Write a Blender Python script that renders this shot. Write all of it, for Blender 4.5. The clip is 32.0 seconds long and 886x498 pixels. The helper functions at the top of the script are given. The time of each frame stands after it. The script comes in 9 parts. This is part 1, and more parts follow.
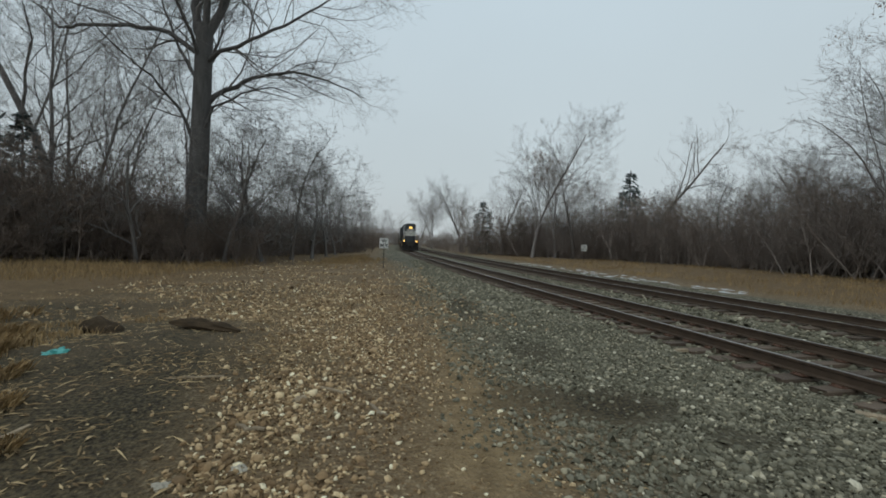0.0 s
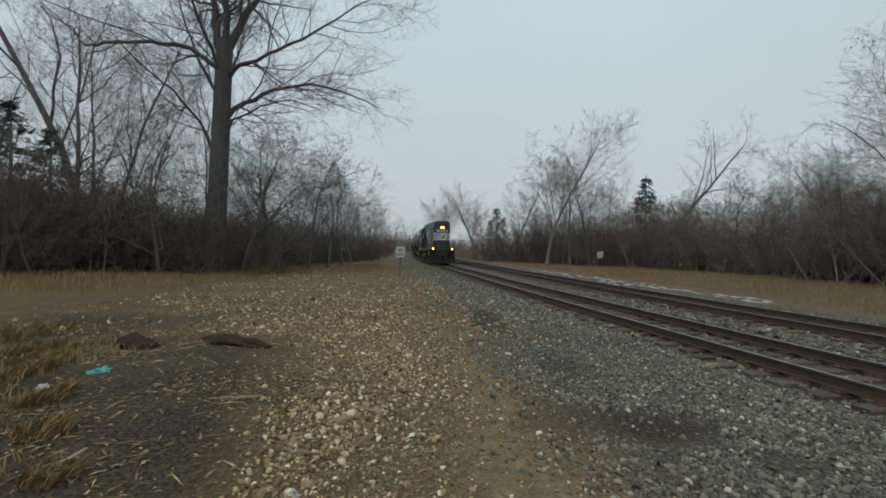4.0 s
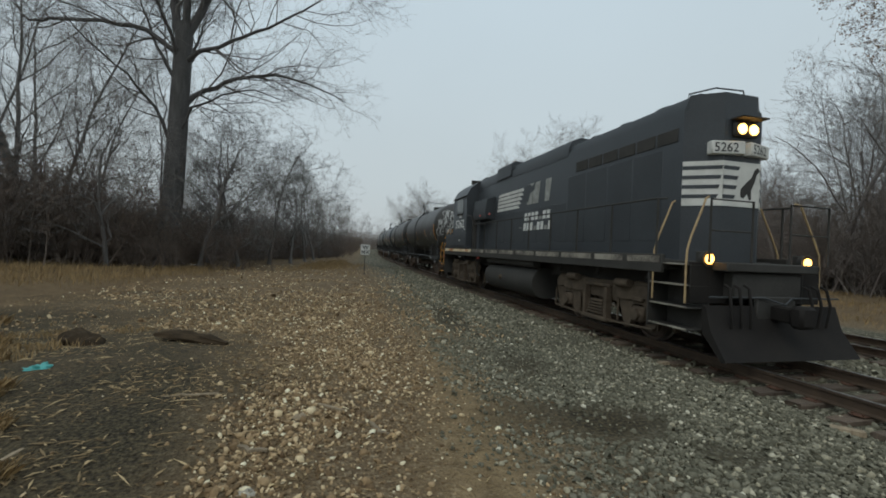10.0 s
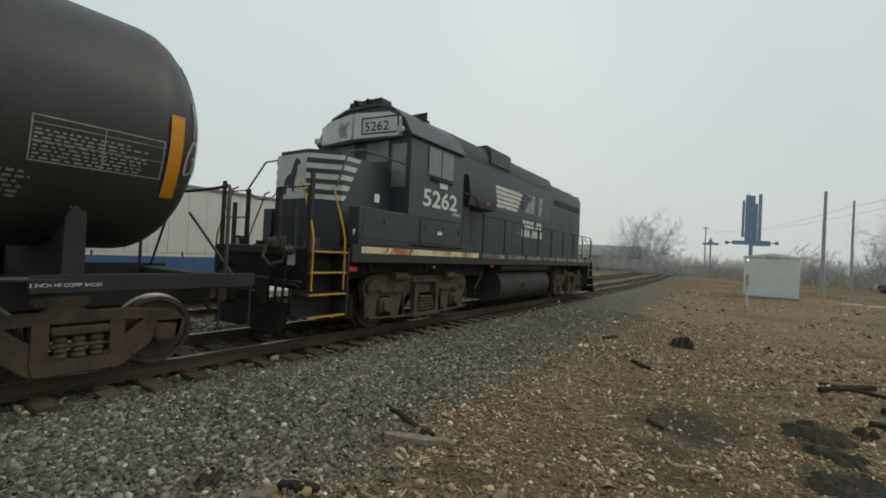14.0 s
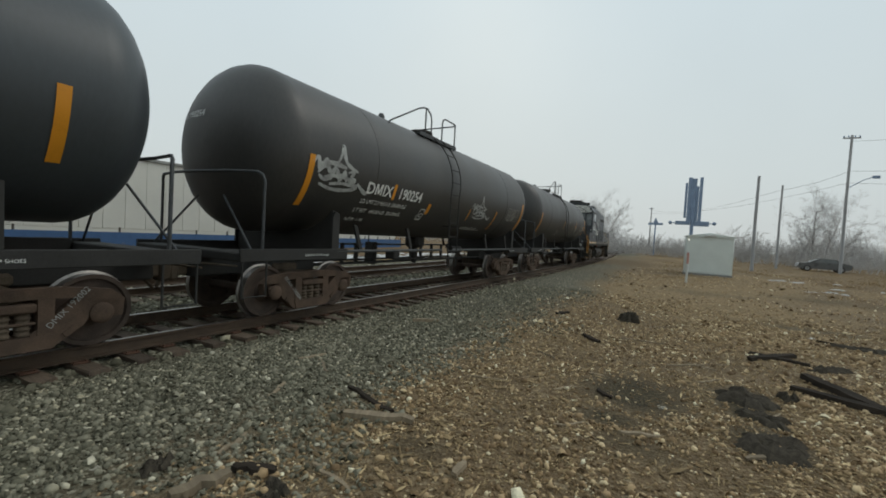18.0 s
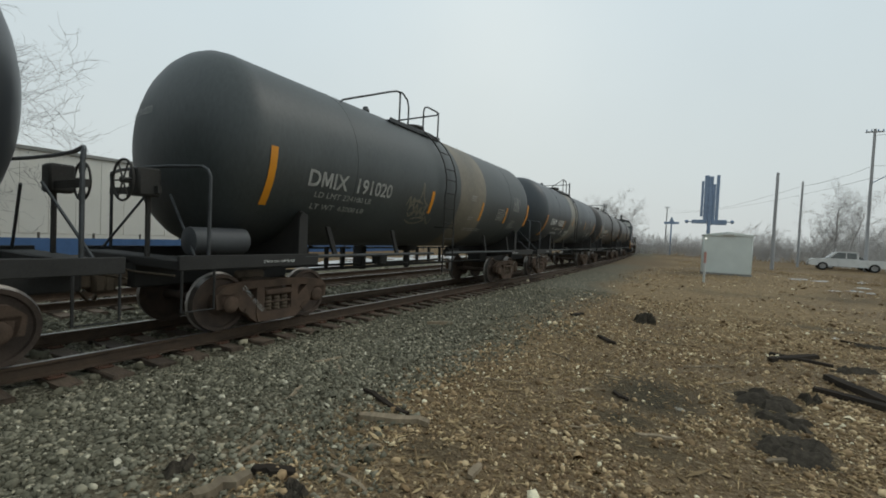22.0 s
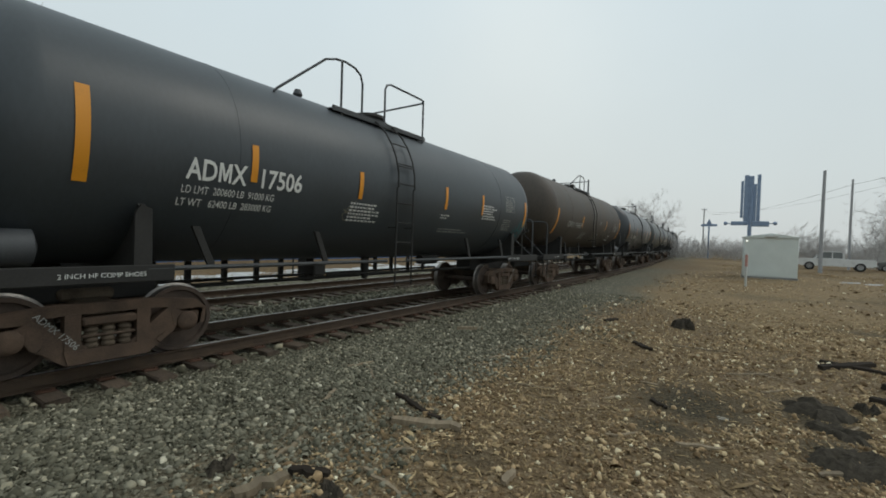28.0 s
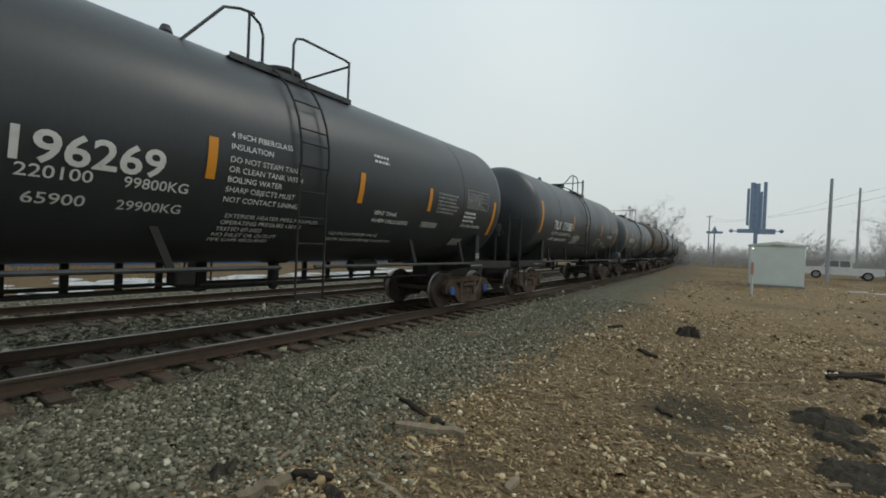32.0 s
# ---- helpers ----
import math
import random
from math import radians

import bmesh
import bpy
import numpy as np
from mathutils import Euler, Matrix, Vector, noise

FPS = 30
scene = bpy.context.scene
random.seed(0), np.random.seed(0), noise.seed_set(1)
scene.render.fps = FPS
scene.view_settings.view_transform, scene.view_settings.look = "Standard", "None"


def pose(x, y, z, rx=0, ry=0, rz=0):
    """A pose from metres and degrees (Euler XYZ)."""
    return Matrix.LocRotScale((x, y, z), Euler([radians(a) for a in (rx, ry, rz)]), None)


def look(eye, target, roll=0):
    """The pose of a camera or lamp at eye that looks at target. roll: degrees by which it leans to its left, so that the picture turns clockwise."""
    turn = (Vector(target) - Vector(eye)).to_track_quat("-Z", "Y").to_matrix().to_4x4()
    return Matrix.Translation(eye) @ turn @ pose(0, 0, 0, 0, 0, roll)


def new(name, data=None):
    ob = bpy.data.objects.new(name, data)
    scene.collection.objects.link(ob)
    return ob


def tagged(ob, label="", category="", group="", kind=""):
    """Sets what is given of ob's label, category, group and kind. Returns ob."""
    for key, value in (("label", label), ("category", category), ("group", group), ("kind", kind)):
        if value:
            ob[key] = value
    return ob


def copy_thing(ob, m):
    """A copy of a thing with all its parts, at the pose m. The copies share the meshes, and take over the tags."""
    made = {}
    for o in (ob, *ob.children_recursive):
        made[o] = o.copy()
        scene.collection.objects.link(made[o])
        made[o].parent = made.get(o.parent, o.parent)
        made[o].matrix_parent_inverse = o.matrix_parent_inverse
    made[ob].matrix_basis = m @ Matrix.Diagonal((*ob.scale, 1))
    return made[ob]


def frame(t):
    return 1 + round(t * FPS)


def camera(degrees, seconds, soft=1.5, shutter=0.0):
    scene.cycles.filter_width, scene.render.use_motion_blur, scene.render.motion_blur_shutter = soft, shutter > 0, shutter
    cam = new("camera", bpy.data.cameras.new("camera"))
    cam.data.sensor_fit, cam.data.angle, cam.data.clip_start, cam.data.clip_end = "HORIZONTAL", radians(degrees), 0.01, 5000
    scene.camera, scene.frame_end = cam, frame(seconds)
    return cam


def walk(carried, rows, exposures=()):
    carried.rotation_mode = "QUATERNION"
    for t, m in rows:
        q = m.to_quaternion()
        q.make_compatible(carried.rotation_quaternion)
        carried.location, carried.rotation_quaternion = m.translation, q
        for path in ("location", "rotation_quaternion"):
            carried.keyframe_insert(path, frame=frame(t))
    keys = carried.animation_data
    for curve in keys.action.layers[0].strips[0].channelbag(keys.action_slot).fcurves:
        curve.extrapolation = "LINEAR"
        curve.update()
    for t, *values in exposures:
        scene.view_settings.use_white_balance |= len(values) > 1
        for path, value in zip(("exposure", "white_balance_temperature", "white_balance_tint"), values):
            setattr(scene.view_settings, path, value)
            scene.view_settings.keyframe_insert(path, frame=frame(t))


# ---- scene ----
cam = camera(91.6, 32.0, soft=1.8)
PATH = [
    (0.0, (0.000, 0.000, 1.632), (1.158, 9.932, 1.493), 1.53),
    (0.5, (-0.101, 0.036, 1.647), (1.069, 9.966, 1.479), 1.79),
    (1.0, (-0.191, 0.086, 1.720), (0.898, 10.026, 1.662), 1.59),
    (1.5, (-0.188, 0.065, 1.740), (0.739, 10.022, 1.731), 1.74),
    (2.0, (-0.210, 0.033, 1.764), (0.674, 9.994, 1.793), 1.89),
    (2.5, (-0.255, 0.016, 1.774), (0.606, 9.979, 1.815), 1.83),
    (3.0, (-0.262, 0.008, 1.772), (0.580, 9.973, 1.777), 1.58),
    (3.5, (-0.249, 0.005, 1.773), (0.577, 9.971, 1.776), 1.21),
    (5.5, (-0.241, -0.007, 1.759), (0.790, 9.939, 1.741), 1.17),
    (6.0, (-0.236, -0.003, 1.761), (0.816, 9.942, 1.738), 1.11),
    (6.5, (-0.233, -0.004, 1.761), (0.915, 9.930, 1.721), 0.99),
    (7.0, (-0.236, -0.005, 1.758), (0.974, 9.922, 1.706), 1.38),
    (7.5, (-0.242, -0.013, 1.755), (0.999, 9.909, 1.714), 1.89),
    (8.0, (-0.242, -0.016, 1.754), (1.021, 9.904, 1.718), 2.07),
    (8.5, (-0.237, -0.015, 1.758), (1.095, 9.895, 1.740), 2.06),
    (9.0, (-0.240, -0.016, 1.754), (1.224, 9.877, 1.753), 2.10),
    (9.5, (-0.236, -0.026, 1.757), (1.322, 9.852, 1.760), 2.28),
    (10.0, (-0.240, -0.028, 1.757), (1.421, 9.833, 1.759), 2.42),
    (10.5, (-0.241, -0.033, 1.758), (1.588, 9.799, 1.765), 2.54),
    (11.0, (-0.233, -0.040, 1.756), (2.045, 9.697, 1.751), 2.87),
    (11.2, (-0.225, -0.052, 1.762), (2.932, 9.437, 1.792), 2.92),
    (11.5, (-0.213, -0.069, 1.772), (4.586, 8.703, 1.854), 2.99),
    (12.0, (-0.202, -0.074, 1.792), (6.919, 6.943, 2.015), 3.12),
    (12.2, (-0.175, -0.106, 1.788), (7.936, 5.739, 2.044), 3.21),
    (12.5, (-0.133, -0.155, 1.782), (9.186, 3.461, 2.089), 3.35),
    (13.0, (-0.038, -0.266, 1.767), (9.946, -0.762, 2.073), 2.81),
    (13.3, (-0.052, -0.338, 1.763), (9.392, -3.620, 1.958), 2.96),
    (13.5, (-0.062, -0.386, 1.761), (8.758, -5.097, 1.882), 3.05),
    (14.0, (-0.077, -0.457, 1.739), (6.335, -8.130, 1.855), 2.87),
    (14.5, (-0.076, -0.477, 1.733), (4.772, -9.224, 1.748), 3.02),
    (16.5, (-0.057, -0.487, 1.730), (5.097, -9.055, 1.552), 3.22),
    (17.0, (-0.041, -0.491, 1.730), (5.274, -8.958, 1.478), 3.21),
    (17.5, (-0.024, -0.486, 1.724), (5.459, -8.844, 1.444), 3.25),
    (18.0, (-0.022, -0.481, 1.726), (5.574, -8.761, 1.382), 3.29),
    (18.5, (-0.025, -0.474, 1.730), (5.602, -8.733, 1.364), 3.35),
    (19.0, (-0.026, -0.470, 1.733), (5.644, -8.701, 1.410), 3.18),
    (19.5, (-0.024, -0.474, 1.731), (5.667, -8.692, 1.478), 2.66),
    (20.0, (-0.031, -0.466, 1.729), (5.723, -8.643, 1.516), 2.32),
    (20.5, (-0.023, -0.468, 1.730), (5.746, -8.634, 1.520), 2.26),
    (21.0, (-0.024, -0.468, 1.729), (5.746, -8.631, 1.481), 2.21),
    (21.5, (-0.029, -0.464, 1.733), (5.798, -8.586, 1.461), 2.30),
    (22.0, (-0.040, -0.457, 1.737), (5.807, -8.564, 1.431), 2.49),
    (22.5, (-0.049, -0.458, 1.731), (5.801, -8.564, 1.447), 2.63),
    (23.0, (-0.042, -0.450, 1.731), (5.894, -8.494, 1.486), 2.82),
    (23.5, (-0.043, -0.442, 1.735), (6.238, -8.222, 1.611), 2.44),
    (24.0, (-0.023, -0.460, 1.737), (6.669, -7.889, 1.582), 1.90),
    (24.5, (-0.038, -0.485, 1.741), (6.689, -7.882, 1.577), 1.49),
    (26.5, (-0.029, -0.487, 1.735), (6.350, -8.186, 1.537), 1.73),
    (27.0, (-0.025, -0.467, 1.732), (6.301, -8.209, 1.504), 1.89),
    (27.5, (-0.024, -0.452, 1.730), (6.294, -8.199, 1.492), 1.87),
    (28.0, (-0.033, -0.440, 1.724), (6.344, -8.140, 1.528), 1.81),
    (28.5, (-0.032, -0.429, 1.726), (6.405, -8.079, 1.531), 2.00),
    (29.0, (-0.027, -0.425, 1.731), (6.440, -8.051, 1.561), 2.25),
    (29.5, (-0.037, -0.432, 1.733), (6.458, -8.034, 1.582), 2.27),
    (30.0, (-0.026, -0.432, 1.731), (6.453, -8.048, 1.598), 2.30),
    (30.5, (-0.024, -0.428, 1.731), (6.451, -8.048, 1.625), 2.46),
    (31.0, (-0.027, -0.435, 1.730), (6.421, -8.078, 1.630), 2.42),
    (31.5, (-0.016, -0.429, 1.729), (6.453, -8.054, 1.637), 2.41),
    (32.0, (-0.024, -0.430, 1.728), (6.425, -8.072, 1.633), 2.39),
]
walk(cam, [(t, look(eye, target, roll)) for t, eye, target, roll in PATH], ((0, 0.05, 6400, 8), (11.2, 0.05, 6400, 8), (12.2, 0.2, 6650, 8), (13.0, 0.48, 7000, 8), (13.6, 0.3, 6900, 8), (14.2, 0.12, 6800, 8), (16.0, 0.17, 6650, 8), (32, 0.22, 6650, 8)))

# ---- overcast sky and a veiled sun ----
SUN_ELEV, SUN_TURN = radians(28), radians(150)
world = bpy.data.worlds.new("overcast")
scene.world = world
world.use_nodes = True
wn, wl = world.node_tree.nodes, world.node_tree.links
wn.clear()
w_out = wn.new("ShaderNodeOutputWorld")
w_bg = wn.new("ShaderNodeBackground")
w_sky = wn.new("ShaderNodeTexSky")
w_sky.sky_type, w_sky.sun_disc = "NISHITA", False
w_sky.sun_elevation, w_sky.sun_rotation = SUN_ELEV, SUN_TURN
w_sky.air_density, w_sky.dust_density = 1.6, 4.0
w_co = wn.new("ShaderNodeTexCoord")
w_sep = wn.new("ShaderNodeSeparateXYZ")
w_ramp = wn.new("ShaderNodeValToRGB")
w_ramp.color_ramp.elements[0].position, w_ramp.color_ramp.elements[0].color = 0.0, (0.505, 0.54, 0.55, 1)
w_ramp.color_ramp.elements[1].position, w_ramp.color_ramp.elements[1].color = 0.55, (0.54, 0.635, 0.70, 1)
el = w_ramp.color_ramp.elements.new(0.14)
el.color = (0.525, 0.585, 0.61, 1)
w_cloud = wn.new("ShaderNodeTexNoise")
w_cloud.inputs["Scale"].default_value, w_cloud.inputs["Detail"].default_value = 2.2, 4
w_cr = wn.new("ShaderNodeMapRange")
w_cr.inputs["To Min"].default_value, w_cr.inputs["To Max"].default_value = 0.94, 1.06
w_mul = wn.new("ShaderNodeMix")
w_mul.data_type, w_mul.blend_type = "RGBA", "MULTIPLY"
w_mul.inputs["Factor"].default_value = 1.0
w_scale = wn.new("ShaderNodeMix")
w_scale.data_type, w_scale.blend_type = "RGBA", "MULTIPLY"
w_scale.inputs["Factor"].default_value = 1.0
w_scale.inputs["B"].default_value = (0.1, 0.1, 0.1, 1)
w_mix = wn.new("ShaderNodeMix")
w_mix.data_type = "RGBA"
w_mix.inputs["Factor"].default_value = 0.012
wl.new(w_co.outputs["Generated"], w_sep.inputs[0])
wl.new(w_sep.outputs["Z"], w_ramp.inputs[0])
wl.new(w_co.outputs["Generated"], w_cloud.inputs["Vector"])
wl.new(w_cloud.outputs["Fac"], w_cr.inputs["Value"])
wl.new(w_ramp.outputs[0], w_mul.inputs["A"])
wl.new(w_cr.outputs[0], w_mul.inputs["B"])
wl.new(w_sky.outputs[0], w_scale.inputs["A"])
wl.new(w_mul.outputs["Result"], w_mix.inputs["A"])
wl.new(w_scale.outputs["Result"], w_mix.inputs["B"])
wl.new(w_mix.outputs["Result"], w_bg.inputs["Color"])
w_bg.inputs["Strength"].default_value = 1.0
wl.new(w_bg.outputs[0], w_out.inputs[0])

sun = new("veiled_sun", bpy.data.lights.new("veiled_sun", "SUN"))
sun.data.energy, sun.data.angle, sun.data.color = 0.6, radians(25), (1.0, 0.95, 0.88)
sun.matrix_world = look((-30, -40, 60), (0, 0, 0))

# ---- track alignment: headings in degrees against distance along the line ----
KNOT_S = (-120, -60, -30, -15, -5, 5, 15, 30, 60, 120)
KNOT_H = (-9.6, -9.1, -7.1, -6.1, -6.0, -5.2, -4.6, -3.2, -1.9, 1.0)
RAIL_Z = 0.06
LINE_S = np.arange(-420, 420.25, 0.5)
LINE_H = np.radians(np.interp(LINE_S, KNOT_S, KNOT_H))
LINE_X = np.cumsum(np.sin(LINE_H)) * 0.5
LINE_Y = np.cumsum(np.cos(LINE_H)) * 0.5
LINE_X += 7.24 - np.interp(0, LINE_S, LINE_X)
LINE_Y -= np.interp(0, LINE_S, LINE_Y)


def on_line(s, lat=0.0):
    """Plan position and heading at distance s along the line, lat metres to the far side."""
    h = float(np.interp(s, LINE_S, LINE_H))
    return (float(np.interp(s, LINE_S, LINE_X)) + lat * math.cos(h), float(np.interp(s, LINE_S, LINE_Y)) - lat * math.sin(h), h)


def line_offset(x, y):
    """Distance from the line's centre (positive on the far side), for arrays."""
    h = np.interp(y, LINE_Y, LINE_H)
    return (x - np.interp(y, LINE_Y, LINE_X)) * np.cos(h)


# ---- mesh building ----
class Build:
    """Collects vertices and faces of one part."""

    def __init__(self):
        self.v, self.f, self.cuts = [], [], []

    def add(self, verts, faces):
        n = len(self.v)
        self.cuts.append((n, len(self.f)))
        self.v += [tuple(q) for q in verts]
        self.f += [tuple(i + n for i in fc) for fc in faces]
        return self

    def box(self, x0, x1, y0, y1, z0, z1, b=0.0):
        x0, x1, y0, y1, z0, z1 = min(x0, x1), max(x0, x1), min(y0, y1), max(y0, y1), min(z0, z1), max(z0, z1)
        b = min(b, (x1 - x0) * 0.45, (y1 - y0) * 0.45, (z1 - z0) * 0.45)
        lo, hi = (x0, y0, z0), (x1, y1, z1)
        if b <= 0:
            vs = [(a, c, e) for e in (z0, z1) for c in (y0, y1) for a in (x0, x1)]
            return self.add(vs, [(0, 2, 3, 1), (4, 5, 7, 6), (0, 1, 5, 4), (2, 6, 7, 3), (0, 4, 6, 2), (1, 3, 7, 5)])
        vs, idx = [], {}
        for sx in (0, 1):
            for sy in (0, 1):
                for sz in (0, 1):
                    s = (sx, sy, sz)
                    for ax in range(3):
                        c = [(hi[k] - b if s[k] else lo[k] + b) if k != ax else (hi[k] if s[k] else lo[k]) for k in range(3)]
                        idx[(s, ax)] = len(vs)
                        vs.append(tuple(c))
        fs = []
        mid = Vector([(lo[k] + hi[k]) / 2 for k in range(3)])

        def face(ids):
            c = sum((Vector(vs[i]) for i in ids), Vector()) / len(ids)
            nrm = (Vector(vs[ids[1]]) - Vector(vs[ids[0]])).cross(Vector(vs[ids[2]]) - Vector(vs[ids[1]]))
            fs.append(tuple(ids) if nrm.dot(c - mid) > 0 else tuple(reversed(ids)))

        for ax in range(3):
            o = [k for k in range(3) if k != ax]
            for sd in (0, 1):
                ring = []
                for a, c in ((0, 0), (1, 0), (1, 1), (0, 1)):
                    s = [0, 0, 0]
                    s[ax], s[o[0]], s[o[1]] = sd, a, c
                    ring.append(idx[(tuple(s), ax)])
                face(ring)
            for a in (0, 1):
                for c in (0, 1):
                    s0, s1 = [0, 0, 0], [0, 0, 0]
                    s0[o[0]] = s1[o[0]] = a
                    s0[o[1]] = s1[o[1]] = c
                    s1[ax] = 1
                    face([idx[(tuple(s0), o[0])], idx[(tuple(s1), o[0])], idx[(tuple(s1), o[1])], idx[(tuple(s0), o[1])]])
        for sx in (0, 1):
            for sy in (0, 1):
                for sz in (0, 1):
                    face([idx[((sx, sy, sz), k)] for k in range(3)])
        return self.add(vs, fs)

    def tube(self, pts, r, n=8, cap=True, r1=None):
        """A round bar along points, tapering from r to r1."""
        pts = [Vector(q) for q in pts]
        vs, m = [], len(pts)
        up = None
        for i, q in enumerate(pts):
            d = (pts[min(i + 1, m - 1)] - pts[max(i - 1, 0)]).normalized()
            if up is None:
                up = d.orthogonal().normalized()
            else:
                up = (up - d * up.dot(d))
                up = up.normalized() if up.length > 1e-6 else d.orthogonal().normalized()
            side = d.cross(up)
            rr = r if r1 is None else r + (r1 - r) * i / max(1, m - 1)
            for k in range(n):
                a = 2 * math.pi * k / n
                vs.append(q + (up * math.cos(a) + side * math.sin(a)) * rr)
        fs = [(i * n + k, i * n + (k + 1) % n, (i + 1) * n + (k + 1) % n, (i + 1) * n + k) for i in range(m - 1) for k in range(n)]
        if cap:
            fs += [tuple(range(n - 1, -1, -1)), tuple((m - 1) * n + k for k in range(n))]
        return self.add(vs, fs)

    def prism(self, poly, axis, a, b):
        """A polygon of 2D points, drawn in the plane across axis (0: y,z; 1: x,z; 2: x,y), from a to b."""
        n = len(poly)

        def at(q, c):
            return [(c, q[0], q[1]), (q[0], c, q[1]), (q[0], q[1], c)][axis]
        vs = [at(q, a) for q in poly] + [at(q, b) for q in poly]
        return self.add(vs, [tuple(range(n - 1, -1, -1)), tuple(range(n, 2 * n))] + [(k, (k + 1) % n, n + (k + 1) % n, n + k) for k in range(n)])

    def lathe(self, prof, axis, c, n=24, close=False):
        """A profile of (distance along axis, radius) turned round an axis through c."""
        vs = []
        for d, r in prof:
            for k in range(n):
                a = 2 * math.pi * k / n
                u, w = r * math.cos(a), r * math.sin(a)
                vs.append([(c[0] + d, c[1] + u, c[2] + w), (c[0] + u, c[1] + d, c[2] + w), (c[0] + u, c[1] + w, c[2] + d)][axis])
        m = len(prof)
        fs = [(i * n + k, i * n + (k + 1) % n, (i + 1) * n + (k + 1) % n, (i + 1) * n + k) for i in range(m - 1) for k in range(n)]
        if close:
            fs += [tuple(range(n - 1, -1, -1)), tuple((m - 1) * n + k for k in range(n))]
        return self.add(vs, fs)

    def split(self):
        """One Build for each shape that was added."""
        out = []
        for k, (v0, f0) in enumerate(self.cuts):
            v1, f1 = self.cuts[k + 1] if k + 1 < len(self.cuts) else (len(self.v), len(self.f))
            b = Build()
            b.v, b.f = self.v[v0:v1], [tuple(i - v0 for i in fc) for fc in self.f[f0:f1]]
            out.append(b)
        return out

    def mesh(self, name, smooth=True, fix=True):
        me = bpy.data.meshes.new(name)
        me.from_pydata(self.v, [], self.f)
        if fix:
            bm = bmesh.new()
            bm.from_mesh(me)
            bmesh.ops.recalc_face_normals(bm, faces=bm.faces)
            bm.to_mesh(me)
            bm.free()
        if smooth:
            me.polygons.foreach_set("use_smooth", [True] * len(me.polygons))
            me.set_sharp_from_angle(angle=radians(38))
        me.update()
        return me


def part(name, build, material, parent=None, label="", smooth=True, at=None):
    """Links one mesh object, under a thing or a part."""
    me = build.mesh(name, smooth) if isinstance(build, Build) else build
    if material is not None and not me.materials:
        me.materials.append(material)
    ob = new(name, me)
    ob.parent = parent
    if at is not None:
        ob.matrix_basis = at
    return tagged(ob, label) if label else ob


def thing(name, label, category, group="", kind="", at=None):
    ob = new(name)
    ob.empty_display_size = 0.2
    if at is not None:
        ob.matrix_basis = at
    return tagged(ob, label, category, group, kind)


# ---- materials ----
def surface(name, base, dark=None, rough=0.6, metal=0.0, scale=8.0, fine=60.0, bump=0.15, mixing=0.5, vary=0.0, spec=0.5, stretch=(1, 1, 1), coat=0.0, island=0.0, lo=0.35, hi=0.7):
    """Two-scale noise between two real base colours, with relief and uneven gloss."""
    m = bpy.data.materials.new(name)
    m.use_nodes = True
    nd, ln = m.node_tree.nodes, m.node_tree.links
    bs = nd["Principled BSDF"]
    dark = dark or tuple(c * 0.6 for c in base)
    co = nd.new("ShaderNodeTexCoord")
    mp = nd.new("ShaderNodeMapping")
    mp.inputs["Scale"].default_value = stretch
    ln.new(co.outputs["Object"], mp.inputs[0])
    big, sm = nd.new("ShaderNodeTexNoise"), nd.new("ShaderNodeTexNoise")
    big.inputs["Scale"].default_value, big.inputs["Detail"].default_value = scale, 5
    sm.inputs["Scale"].default_value, sm.inputs["Detail"].default_value = fine, 3
    for q in (big, sm):
        ln.new(mp.outputs[0], q.inputs["Vector"])
    mx = nd.new("ShaderNodeMix")
    mx.inputs["Factor"].default_value = 0.35
    ln.new(big.outputs["Fac"], mx.inputs["A"])
    ln.new(sm.outputs["Fac"], mx.inputs["B"])
    rp = nd.new("ShaderNodeValToRGB")
    rp.color_ramp.elements[0].position, rp.color_ramp.elements[1].position = lo, hi
    rp.color_ramp.elements[0].color, rp.color_ramp.elements[1].color = (*dark, 1), (*base, 1)
    ln.new(mx.outputs["Result"], rp.inputs[0])
    col = rp.outputs[0]
    if vary or island:
        hs = nd.new("ShaderNodeHueSaturation")
        mr = nd.new("ShaderNodeMapRange")
        if island:
            src = nd.new("ShaderNodeNewGeometry").outputs["Random Per Island"]
        else:
            src = nd.new("ShaderNodeObjectInfo").outputs["Random"]
        amt = island or vary
        mr.inputs["To Min"].default_value, mr.inputs["To Max"].default_value = 1 - amt, 1 + amt
        ln.new(src, mr.inputs["Value"])
        ln.new(mr.outputs[0], hs.inputs["Value"])
        ln.new(col, hs.inputs["Color"])
        col = hs.outputs[0]
    ln.new(col, bs.inputs["Base Color"])
    rr = nd.new("ShaderNodeMapRange")
    rr.inputs["To Min"].default_value, rr.inputs["To Max"].default_value = max(0.05, rough - 0.12), min(1, rough + 0.12)
    ln.new(big.outputs["Fac"], rr.inputs["Value"])
    ln.new(rr.outputs[0], bs.inputs["Roughness"])
    bs.inputs["Metallic"].default_value = metal
    bs.inputs["Specular IOR Level"].default_value = spec
    bs.inputs["Coat Weight"].default_value = coat
    if bump:
        bp = nd.new("ShaderNodeBump")
        bp.inputs["Strength"].default_value, bp.inputs["Distance"].default_value = bump, 0.01
        ln.new(mx.outputs["Result"], bp.inputs["Height"])
        ln.new(bp.outputs[0], bs.inputs["Normal"])
    return m


